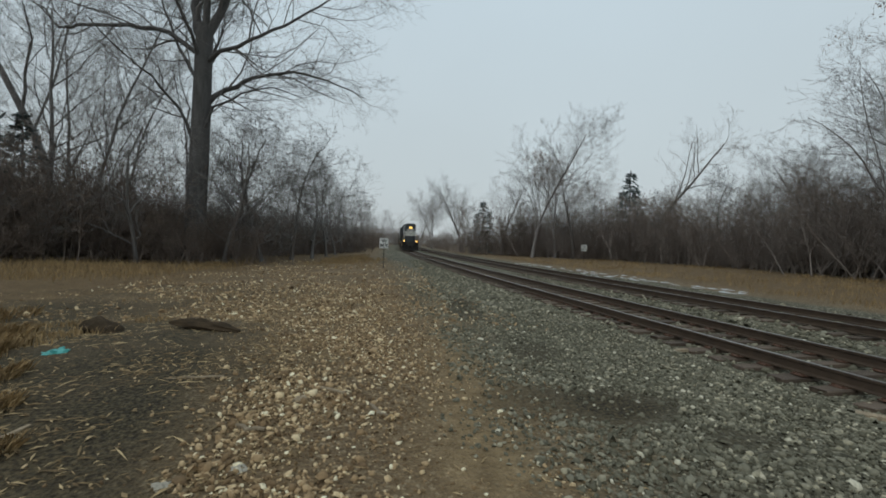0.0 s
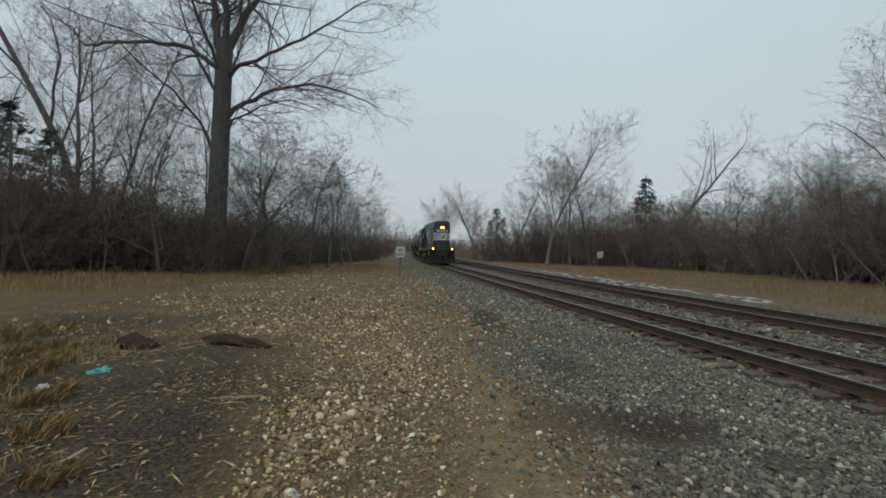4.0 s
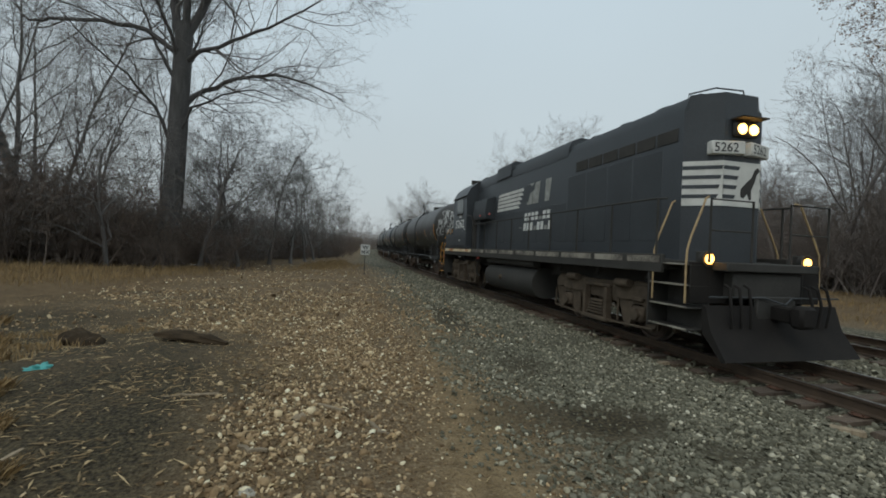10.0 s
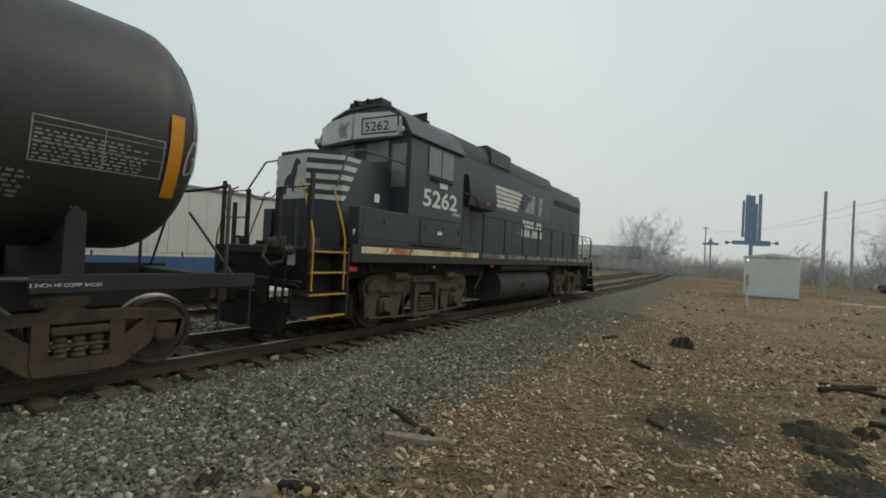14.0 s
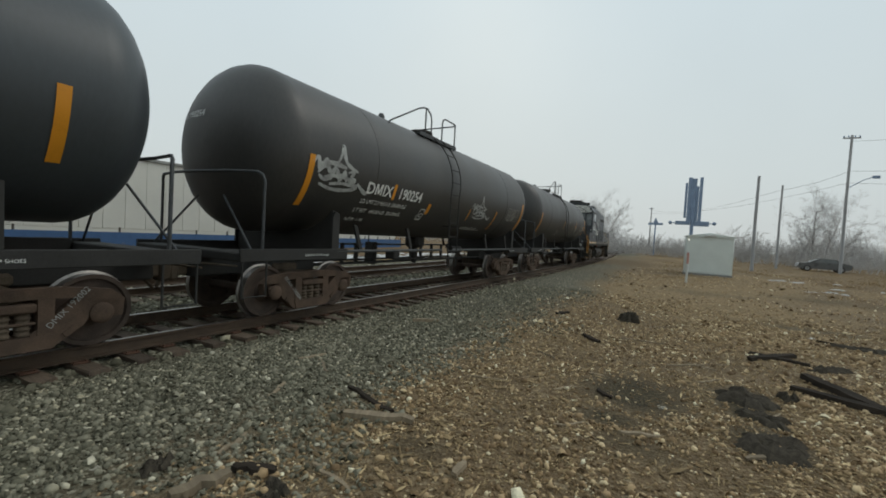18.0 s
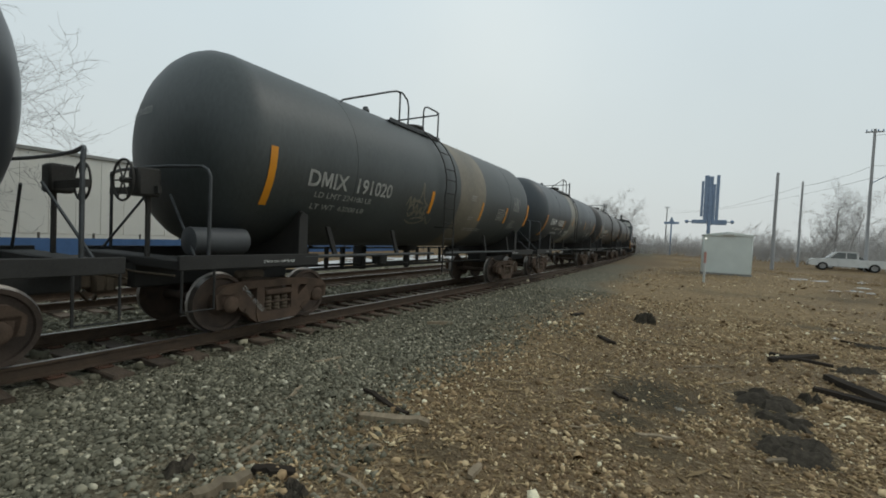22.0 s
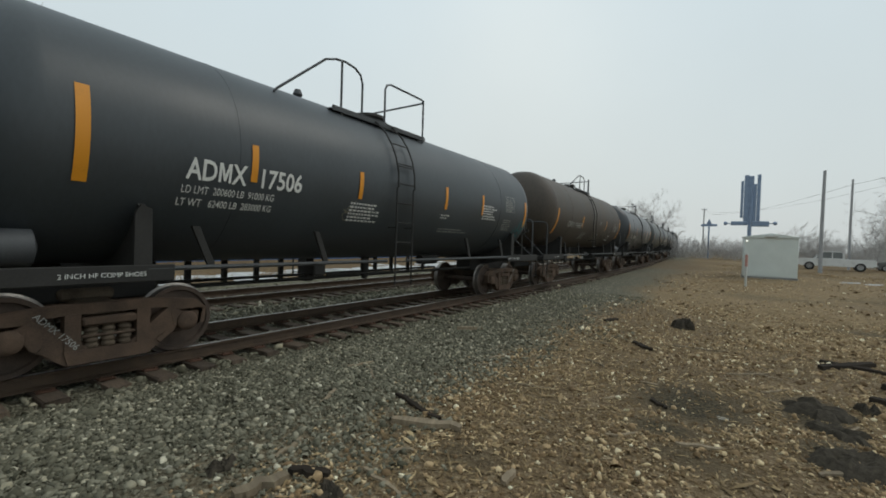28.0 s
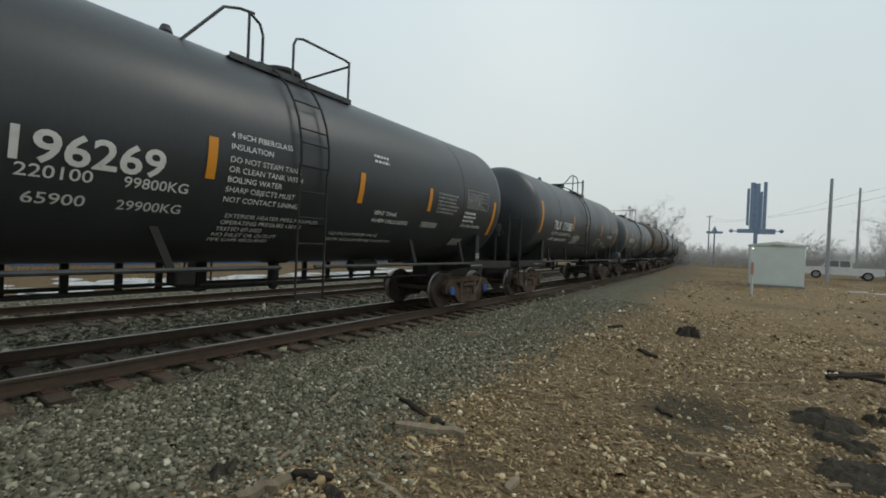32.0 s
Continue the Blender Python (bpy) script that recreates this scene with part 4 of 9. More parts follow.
    # steps, handrails, ends
    for end, y_in, y_out in ((-1, LOCO_FRONT + 1.25, LOCO_FRONT + 0.3), (1, LOCO_REAR - 0.9, LOCO_REAR - 0.02)):
        for s in (-1, 1):
            sw = P("step_well", Build().box(s * 1.02, s * 1.06, min(y_in, y_out), max(y_in, y_out), 0.42, 1.66, 0.01).box(s * 1.02, s * 1.5, y_in - 0.02, y_in + 0.02, 0.42, 1.7, 0.01), M_SILL, root)
            for z in (0.5, 0.88, 1.26, 1.62):
                P("step_tread", Build().box(s * 1.06, s * 1.46, min(y_in, y_out), max(y_in, y_out), z - 0.03, z, 0.006), M_SILL, sw)
                P("step_edge", Build().box(s * 1.46, s * 1.49, min(y_in, y_out) + 0.03, max(y_in, y_out) - 0.03, z - 0.022, z + 0.01, 0.004), M_YELLOW if end > 0 else M_STRIPE_DIRTY, sw, "worn step edging")
            for y in (y_in + end * 0.12, y_out - end * 0.05):
                P("grab_rail", handrail([(s * 1.5, y, 0.95), (s * 1.5, y, 1.6), (s * 1.49, y, 1.86), (s * 1.4, y - end * 0.02, 2.1), (s * 1.16, y - end * 0.05, 2.6), (s * 1.08, y - end * 0.06, 2.78), (s * 0.98, y - end * 0.1, 2.82)], 0.018), M_YELLOW if end > 0 else M_GRAB, root, "dull yellow curved grab rail")
        P("end_plate", Build().box(-1.45, 1.45, y_out - 0.04 if end > 0 else y_out, y_out if end > 0 else y_out + 0.04, 0.95, 1.66, 0.01), M_PLOW, root)
        yo = LOCO_FRONT if end < 0 else LOCO_REAR
        P("pilot_plow", Build().prism([(yo, 0.95), (yo + end * 0.12, 0.55), (yo + end * 0.42, 0.12), (yo + end * 0.34, 0.10), (yo - end * 0.05, 0.5), (yo - end * 0.08, 0.95)] if end < 0 else [(yo, 0.7), (yo + 0.1, 0.5), (yo + 0.16, 0.2), (yo + 0.1, 0.2), (yo - 0.05, 0.5), (yo - 0.06, 0.7)], 0, -1.42 if end < 0 else -1.0, 1.42 if end < 0 else 1.0), M_PLOW, root, "dented black steel plow")
        P("coupler", Build().box(-0.13, 0.13, yo - end * 0.1, yo + end * 0.45, 0.72, 0.98, 0.03).box(-0.2, 0.14, yo + end * 0.4, yo + end * 0.62, 0.66, 1.02, 0.05), M_PLOW, root)
        P("coupler_pocket", Build().box(-0.42, 0.42, yo - end * 0.02, yo + end * 0.06, 0.62, 1.12, 0.02), M_SILL, root)
        for x in (-1.05, -0.85, -0.65, 0.65, 0.85, 1.05):
            P("hose", Build().tube([(x, yo, 1.3), (x, yo + end * 0.1, 1.25), (x * 1.02, yo + end * 0.16, 0.95), (x * 0.97, yo + end * 0.14, 0.6)], 0.024, 6), M_PLOW, root, "black rubber brake hose")
        P("cut_lever", Build().tube([(-1.4, yo + end * 0.05, 1.1), (-0.3, yo + end * 0.08, 1.1), (0.0, yo + end * 0.2, 1.0), (0.3, yo + end * 0.08, 1.1), (1.4, yo + end * 0.05, 1.1)], 0.016, 6), M_PIPE, root)
        yr = yo - end * 0.08
        for sx in (-1, 1):
            rail = P("end_railing", Build().tube([(sx * 1.3, yr, 1.66), (sx * 1.3, yr, 2.72), (sx * 0.42, yr, 2.72), (sx * 0.42, yr, 1.66)], 0.02, 8), M_SILL, root)
            P("middle_rail", Build().tube([(sx * 1.3, yr, 2.2), (sx * 0.42, yr, 2.2)], 0.015, 6), M_SILL, rail)
        for s in (-1, 1):
            dl = P("ditch_light", Build().lathe([(0, 0.13), (end * 0.1, 0.14), (end * 0.1, 0.12)], 1, (s * 1.1, yo - end * 0.38, 1.72), 16).box(s * 1.1 - 0.1, s * 1.1 + 0.1, yo - end * 0.48, yo - end * 0.34, 1.6, 1.85, 0.02), M_SILL, root, "ditch light")
            P("lamp", Build().lathe([(0, 0.085), (end * 0.02, 0.085)], 1, (s * 1.1, yo - end * 0.275, 1.72), 16, True), M_DITCH if end < 0 else M_LENS, dl, "lit ditch lamp" if end < 0 else "unlit lamp")
    for s in (-1, 1):
        for k in range(9):
            P("rail_post", handrail([(s * 1.5, 2.75 - 1.38 * k, 1.5), (s * 1.5, 2.75 - 1.38 * k, 2.82)], 0.022), M_SILL, root)
        P("walkway_rail", handrail([(s * 1.5, 3.9, 3.3), (s * 1.5, 3.3, 3.25), (s * 1.5, 2.85, 2.85), (s * 1.5, 2.7, 2.82), (s * 1.5, -8.2, 2.82), (s * 1.46, -8.48, 2.8)], 0.02), M_SILL, root, "black handrail along the walkway")
        P("nose_rail", handrail([(s * 1.45, 6.2, 3.55), (s * 1.3, 7.4, 3.62), (s * 1.28, 7.75, 3.5), (s * 1.4, 8.1, 2.8)], 0.02), M_PIPE, root)
        P("step_light", Build().lathe([(s * 1.4, 0.035), (s * 1.46, 0.035)], 0, (0, 5.0, 1.36), 10, True), M_LENS, root, "small unlit step lamp")
        for y in (6.9, 5.0, 3.2, -4.2, -6.0, -7.7):
            P("sand_pipe", Build().tube([(s * 1.1, y, 1.5), (s * 1.2, y, 1.25)], 0.06, 8), M_SILL, root)
    yr = LOCO_REAR
    for x, top in ((-1.36, 2.95), (-0.95, 2.5), (-0.5, 2.75), (0.5, 2.75), (0.95, 2.5), (1.36, 2.95)):
        P("platform_post", Build().box(x - 0.035, x + 0.035, yr - 0.14, yr - 0.07, 1.2, top, 0.01), M_SILL, root)
    P("drop_step_chain", Build().tube([(-0.5, yr - 0.1, 2.7), (-0.25, yr - 0.1, 2.56), (0.0, yr - 0.1, 2.52), (0.25, yr - 0.1, 2.56), (0.5, yr - 0.1, 2.7)], 0.012, 6), M_PIPE, root)
    P("cable_receptacle", Build().lathe([(0, 0.1), (0.16, 0.11), (0.2, 0.06)], 1, (-0.62, yr, 1.72), 14, True).box(-0.74, -0.5, yr - 0.12, yr + 0.02, 1.56, 1.86, 0.02), M_TRUCK, root, "rusty cable receptacle")
    P("jumper_cable", Build().tube([(-0.62, yr + 0.2, 1.72), (-0.66, yr + 0.3, 1.5), (-0.8, yr + 0.26, 1.36), (-0.95, yr + 0.1, 1.42)], 0.03, 8), M_TRUCK, root, "hanging rusty jumper cable")
    P("air_valve", Build().lathe([(0, 0.04), (0.1, 0.09), (0.22, 0.05)], 1, (-1.12, yr, 1.62), 12, True).tube([(-1.12, yr + 0.15, 1.62), (-1.05, yr + 0.2, 1.4)], 0.02, 6), M_STEEL, root, "steel air valve")
    P("uncoupling_grab", Build().tube([(-1.3, yr + 0.02, 1.0), (-1.3, yr + 0.1, 1.05), (-0.75, yr + 0.1, 1.05), (-0.75, yr + 0.02, 1.0)], 0.014, 6), M_STEEL, root)
    P("hazard_notice", Build().box(-1.12, -0.92, yr - 0.015, yr - 0.005, 1.36, 1.58), M_LETTER, root, "white and red warning plate")
    axles = add_truck(root, 5.05, True) + add_truck(root, -6.1, True)
    TRAIN.append((root, 8.375, 5.05, axles))
    return root



TRAIN = []

# ---- tank cars ----
M_CARSILL = surface("sooty_black_sill_paint", (0.046, 0.044, 0.041), (0.028, 0.027, 0.025), 0.8, 0, 2, 40, 0.1, spec=0.25)
CAR_LEN, TANK_R, TANK_Z, TANK_HALF = 15.3, 1.55, 3.07, 7.05


def car_side_frame(s):
    b = Build()
    x0, x1 = s * 0.94, s * 1.08
    b.prism([(-1.12, 0.40), (-1.14, 0.62), (-1.0, 0.74), (-0.5, 0.80), (0.5, 0.80), (1.0, 0.74), (1.14, 0.62), (1.12, 0.40), (1.0, 0.40), (0.98, 0.56), (0.8, 0.60), (0.72, 0.66), (0.4, 0.68), (-0.4, 0.68), (-0.72, 0.66), (-0.8, 0.60), (-0.98, 0.56), (-1.0, 0.40)], 0, x0, x1)
    for k in (-1, 1):
        b.prism([(k * 0.90, 0.65), (k * 0.68, 0.69), (k * 0.22, 0.29), (k * 0.22, 0.11), (k * 0.42, 0.11), (k * 0.72, 0.34), (k * 0.80, 0.5)], 0, x0 + s * 0.004, x1 - s * 0.004)
        b.prism([(k * 0.43, 0.69), (k * 0.28, 0.69), (k * 0.28, 0.25), (k * 0.43, 0.25)], 0, x0, x1 + s * 0.012)
        b.prism([(k * 0.62, 0.36), (k * 0.50, 0.27), (k * 0.54, 0.22), (k * 0.66, 0.31)], 0, x1 - s * 0.01, x1 + s * 0.015)
    b.prism([(-0.44, 0.27), (0.44, 0.27), (0.40, 0.11), (-0.40, 0.11)], 0, s * 0.92, s * 1.1)
    b.box(s * 0.95, s * 1.12, -0.27, 0.27, 0.54, 0.64, 0.02)
    b.box(s * 0.96, s * 1.09, -0.27, 0.27, 0.40, 0.43, 0.01)
    return b


def car_springs(s):
    b = Build()
    for y in (-0.17, 0.0, 0.17):
        b.lathe([(0.28, 0.07), (0.30, 0.075), (0.33, 0.06), (0.36, 0.075), (0.39, 0.06), (0.42, 0.075), (0.45, 0.06), (0.48, 0.075), (0.51, 0.06), (0.53, 0.07)], 2, (s * 1.02, y, 0), 10)
    return b


def car_bearing(s):
    b = Build()
    for y in (-0.89, 0.89):
        b.lathe([(s * 0.93, 0.13), (s * 1.1, 0.13), (s * 1.13, 0.1), (s * 1.14, 0.05)], 0, (0, y, 0.457), 16, True)
        b.prism([(y - 0.15, 0.58), (y - 0.13, 0.4), (y - 0.17, 0.4), (y - 0.21, 0.62), (y + 0.21, 0.62), (y + 0.17, 0.4), (y + 0.13, 0.4), (y + 0.15, 0.58)], 0, s * 0.95, s * 1.08)
    return b


def bent(x2, z_from, lift):
    """Point on the tank's near side, z_from an upright arc length from the height TANK_Z."""
    a = z_from / TANK_R
    return (-(TANK_R + lift) * math.cos(a), x2, TANK_Z + (TANK_R + lift) * math.sin(a))


def arc(z):
    return TANK_R * math.asin(max(-0.999, min(0.999, (z - TANK_Z) / TANK_R)))


def bent_text(body, size, y, z, squeeze=1.0):
    """Lettering that follows the tank's near side, starting at y; a negative squeeze gives the width in metres."""
    vs, fs = text_shape(body, size)
    z0 = arc(z)
    if squeeze < 0:
        squeeze = -squeeze / max(v[0] for v in vs)
    return Build().add([bent(y - a * squeeze, z0 + b, 0.013 + 0.004 * size) for a, b, _ in vs], fs)


def bent_patch(y0, y1, z0, z1, lift=0.011, n=6):
    b, a0, a1 = Build(), arc(z0), arc(z1)
    for k in range(n + 1):
        q = a0 + (a1 - a0) * k / n
        b.v += [bent(y0, q, lift), bent(y1, q, lift)]
    b.f += [(2 * k, 2 * k + 1, 2 * k + 3, 2 * k + 2) for k in range(n)]
    return b


def bent_bars(y, z, rows, width, height, seed):
    """Rows of short bars that stand for small writing on the tank's side."""
    b = Build()
    z0 = arc(z)
    for (_, q, w) in bars(0, 0, 0, rows, width, height, seed).v:
        b.v.append(bent(y + q, z0 + w, 0.0125))
    b.f = [(4 * k, 4 * k + 1, 4 * k + 2, 4 * k + 3) for k in range(len(b.v) // 4)]
    return b


def scrawl(y, z, w, h, strokes, seed, width=0.05):
    """Sprayed loops and zigzags on the tank's side."""
    rng, b = random.Random(seed), Build()
    z0 = arc(z)
    for k in range(strokes):
        cx, cz = rng.uniform(0.1, 0.9) * w, rng.uniform(0.1, 0.9) * h
        rx, rz = rng.uniform(0.12, 0.28) * h, rng.uniform(0.15, 0.34) * h
        a0, turn = rng.uniform(0, 6.3), rng.choice((-1, 1)) * rng.uniform(2.5, 6.0)
        n = 14
        pts = []
        for i in range(n + 1):
            a = a0 + turn * i / n
            pts.append((cx + rx * math.cos(a) + 0.05 * i / n * rng.uniform(-1, 1), cz + rz * math.sin(a * rng.choice((1, 1, 1.1)))))
        m = len(b.v)
        for i, (px, pz) in enumerate(pts):
            qx, qz = pts[min(i + 1, n)]
            ox, oz = pts[max(i - 1, 0)]
            dx, dz = qx - ox, qz - oz
            L = math.hypot(dx, dz) or 1
            ww = width * (0.6 + 0.4 * math.sin(3.1 * i / n))
            b.v += [bent(y - px - dz / L * ww / 2, z0 + pz - dx / L * -ww / 2, 0.009 + 0.0006 * k), bent(y - px + dz / L * ww / 2, z0 + pz + dx / L * -ww / 2, 0.009 + 0.0006 * k)]
        b.f += [(m + 2 * i, m + 2 * i + 1, m + 2 * i + 3, m + 2 * i + 2) for i in range(n)]
    return b


CROWN = (((0, 0.55), (0.08, 0.8), (0.12, 0.5), (0.2, 0.78), (0.26, 0.45)), ((0.3, 0.5), (0.42, 0.95), (0.45, 1.25), (0.5, 0.85), (0.6, 0.7), (0.72, 0.62)), ((0.1, 0.4), (0.2, 0.6), (0.3, 0.4), (0.22, 0.25), (0.12, 0.35)), ((0.3, 0.25), (0.36, 0.6), (0.44, 0.3), (0.5, 0.55), (0.56, 0.28)),
         ((0.56, 0.55), (0.66, 0.6), (0.62, 0.42), (0.7, 0.35), (0.58, 0.25)), ((0.15, 0.12), (0.35, 0.02), (0.6, 0.05), (0.75, 0.2), (0.5, 0.22), (0.3, 0.15)), ((0.75, 0.3), (0.85, 0.15), (0.95, 0.05), (1.0, 0.25)), ((0.08, 0.62), (0.3, 0.72), (0.52, 0.66)), ((0.2, 0.33), (0.45, 0.42), (0.68, 0.3)))


def spray_lines(y, z, w, h, lines, width, seed):
    """One build for each sprayed stroke on the tank's side, smooth through points of a w by h field."""
    rng, out, z0 = random.Random(seed), [], arc(z)
    for n, pts in enumerate(lines):
        ends = [pts[0]] + list(pts) + [pts[-1]]
        fine = []
        for p0, p1, p2, p3 in zip(ends, ends[1:], ends[2:], ends[3:]):
            for i in range(5):
                q = i / 5
                fine.append(tuple(0.5 * (2 * b1 + (c1 - a1) * q + (2 * a1 - 5 * b1 + 4 * c1 - d1) * q * q + (3 * b1 - a1 - 3 * c1 + d1) * q**3) for a1, b1, c1, d1 in zip(p0, p1, p2, p3)))
        fine = [(a * w, c * h) for a, c in fine + [pts[-1]]]
        b, last = Build(), len(fine) - 1
        for i, (u, v) in enumerate(fine):
            (u0, v0), (u1, v1) = fine[max(0, i - 1)], fine[min(last, i + 1)]
            L = math.hypot(u1 - u0, v1 - v0) or 1
            ww = width * (0.5 + 0.5 * math.sin(3.0 * i / last)) * rng.uniform(0.8, 1.2)
            for e in (-0.5, 0.5):
                b.v.append(bent(y - u + e * ww * (v1 - v0) / L, z0 + v + e * ww * (u1 - u0) / L, 0.009 + 0.0006 * n))
        b.f += [(2 * i, 2 * i + 1, 2 * i + 3, 2 * i + 2) for i in range(last)]
        out.append(b)
    return out


def dome_scrawl(lead, rows, seed, width=0.055):
    """Sprayed letters on the leading domed head: strokes between points at an angle round the axis and a radius."""
    rng, out = random.Random(seed), []

    def on_head(u, w):
        r = min(0.995, math.hypot(u, w) / TANK_R)
        d = 0.85 - 0.85 * math.sqrt(max(0.0, 1 - r * r))
        return Vector((u, -lead + d, TANK_Z + w)), Vector((u / TANK_R**2, -math.sqrt(max(0.02, 1 - r * r)) / 0.85, w / TANK_R**2)).normalized()

    for x0, x1, z0, z1, n in rows:
        step = (x1 - x0) / n
        for k in range(n):
            cx, h = x0 + step * (k + 0.5), z1 - z0
            shapes = ([(-0.4, 0), (-0.2, 1), (0.0, 0.3), (0.2, 1), (0.42, 0)], [(0.35, 0.9), (-0.1, 1.0), (-0.4, 0.7), (-0.1, 0.5), (0.3, 0.35), (0.1, 0.02), (-0.4, 0.1)], [(-0.4, 0), (0.0, 1), (0.38, 0), (0.2, 0.4), (-0.3, 0.42)], [(-0.35, 0), (-0.35, 1), (0.2, 0.9), (0.38, 0.5), (0.15, 0.08), (-0.35, 0)], [(0.35, 0.85), (-0.15, 1.0), (-0.4, 0.5), (-0.1, 0.0), (0.35, 0.2), (0.3, 0.5), (0.0, 0.5)])
            course = rng.choice(shapes)
            tilt = rng.uniform(-0.1, 0.15)
            pts = [(cx + (a + tilt * c) * step * 1.25, z0 + (c * 1.15 - 0.05) * h * rng.uniform(0.9, 1.1)) for a, c in course]
            ends = [pts[0]] + pts + [pts[-1]]
            fine = []
            for p0, p1, p2, p3 in zip(ends, ends[1:], ends[2:], ends[3:]):
                for i in range(4):
                    q = i / 4
                    fine.append(tuple(0.5 * (2 * b1 + (c1 - a1) * q + (2 * a1 - 5 * b1 + 4 * c1 - d1) * q * q + (3 * b1 - a1 - 3 * c1 + d1) * q**3) for a1, b1, c1, d1 in zip(p0, p1, p2, p3)))
            fine.append(pts[-1])
            b = Build()
            m, last = 0, len(fine) - 1
            for i, (u, w) in enumerate(fine):
                (u0, w0), (u1, w1) = fine[max(0, i - 1)], fine[min(last, i + 1)]
                L = math.hypot(u1 - u0, w1 - w0) or 1
                ox, oz = -(w1 - w0) / L * width / 2, (u1 - u0) / L * width / 2
                for e in (-1, 1):
                    q, nrm = on_head(u + e * ox, w + e * oz)
                    b.v.append(q + nrm * (0.012 + 0.0006 * k))
            b.f += [(m + 2 * i, m + 2 * i + 1, m + 2 * i + 3, m + 2 * i + 2) for i in range(last)]
            out.append(b)
    return out


def tank_shell(lead, tail):
    """A cylinder with domed heads, from -lead to tail."""
    b, head = Build(), []
    for k in range(10):
        a = math.pi / 2 * k / 9
        head.append((0.85 - 0.85 * math.cos(a), TANK_R * math.sin(a) if k else 0.002))
    rows = [(-lead + d, r) for d, r in head] + [(y, TANK_R) for y in np.linspace(-lead + 0.9, tail - 0.9, 12)] + [(tail - d, r) for d, r in reversed(head)]
    return b.lathe(rows, 1, (0, 0, TANK_Z), 72)


def ring(y, w, lift):
    return Build().lathe([(y - w, TANK_R - 0.005), (y - w, TANK_R + lift), (y + w, TANK_R + lift), (y + w, TANK_R - 0.005)], 1, (0, 0, TANK_Z), 72)


def jacket_seams():
    b = Build()
    for y in (-4.1, 4.1):
        r = ring(y, 0.02, 0.004)
        b.add(r.v, r.f)
    return b


def ladder(s):
    b = Build()
    for y in (0.27, 0.80):
        pts = [(s * max(1.62, TANK_R + 0.06), y, 0.72), (s * max(1.62, TANK_R + 0.06), y, 2.7)]
        for k in range(1, 9):
            a = math.radians(-12 + 10.5 * k)
            pts.append((s * (TANK_R + 0.1) * math.cos(a), y, TANK_Z + (TANK_R + 0.1) * math.sin(a)))
        b.tube(pts, 0.018, 6)
    for z in (0.78, 1.2, 1.6, 2.0, 2.4, 2.8, 3.15):
        b.tube([(s * max(1.62, TANK_R + 0.06), 0.27, z), (s * max(1.62, TANK_R + 0.06), 0.80, z)], 0.013, 6)
    for k in range(4):
        a = math.radians(15 + 16 * k)
        x, z = s * (TANK_R + 0.1) * math.cos(a), TANK_Z + (TANK_R + 0.1) * math.sin(a)
        b.tube([(x, 0.27, z), (x, 0.80, z)], 0.013, 6)
    b.tube([(s * max(1.62, TANK_R + 0.06), 0.27, 1.9), (s * 1.4, 0.27, 1.9)], 0.014, 6).tube([(s * max(1.62, TANK_R + 0.06), 0.80, 1.9), (s * 1.4, 0.80, 1.9)], 0.014, 6)
    return b


def top_platform(y0, y1):
    """Open-grate walkway beside the manway, from y0 back to y1."""
    b = Build()
    b.box(-0.95, -0.42, y0, y1, 4.25, 4.275, 0.006)
    for k in range(int((y1 - y0) / 0.098)):
        b.box(-0.93, -0.44, y0 + 0.02 + 0.098 * k, y0 + 0.05 + 0.098 * k, 4.275, 4.295)
    b.box(-0.97, -0.94, y0, y1, 4.22, 4.32, 0.006).box(-0.44, -0.41, y0, y1, 4.22, 4.32, 0.006)
    for y in (y0 + 0.25, (y0 + y1) / 2, y1 - 0.25):
        b.box(-0.95, -0.62, y - 0.03, y + 0.03, 4.08, 4.25)
    return b


def platform_railing(kind, start, post, leg, hoop, end, low):
    """Bent-pipe railing of the top walkway: a rear hoop, a front hoop or loop, and a rail across the front."""
    b, x, top, r = Build(), -0.92, 5.16 + 0.3 * low, 0.022
    b.tube([(x, start - 0.28, 4.22 + low), (x, start - 0.04, 4.24 + low), (x, start, 4.33 + low), (x, start - 0.06, 4.4 + low), (x, post + 0.4, top - 0.12), (x, post + 0.15, top - 0.03), (x, post - 0.08, top), (x, leg + 0.22, top - 0.03), (x, leg + 0.06, top - 0.12), (x, leg, top - 0.28), (x, leg, 4.25 + low)], r, 8)
    b.tube([(x, post, 4.2 + low), (x, post, top)], r, 8)
    b.tube([(x, end, 4.08 + low), (x, end, top - 0.02)], r, 8)
    if kind == "hoop":
        b.tube([(x, hoop, 4.25 + low), (x, hoop, top - 0.18), (x, hoop - 0.05, top - 0.07), (x, hoop - 0.18, top - 0.02), (x, end + 0.1, top - 0.02), (x + 0.02, end - 0.03, top - 0.03), (x + 0.12, end - 0.09, top - 0.05), (0.8, end - 0.06, top - 0.08), (0.9, end, top - 0.2), (0.92, end, 4.2 + low)], r, 8)
    else:
        b.tube([(x, end + 0.17, 4.25 + low), (x, end + 0.17, top - 0.1), (x, end + 0.12, top - 0.01), (x, end + 0.03, top), (x + 0.03, end - 0.04, top - 0.04), (x + 0.12, end - 0.05, top - 0.09), (0.8, end, top - 0.12), (0.9, end, top - 0.24), (0.92, end, 4.2 + low)], r, 8)
    return b


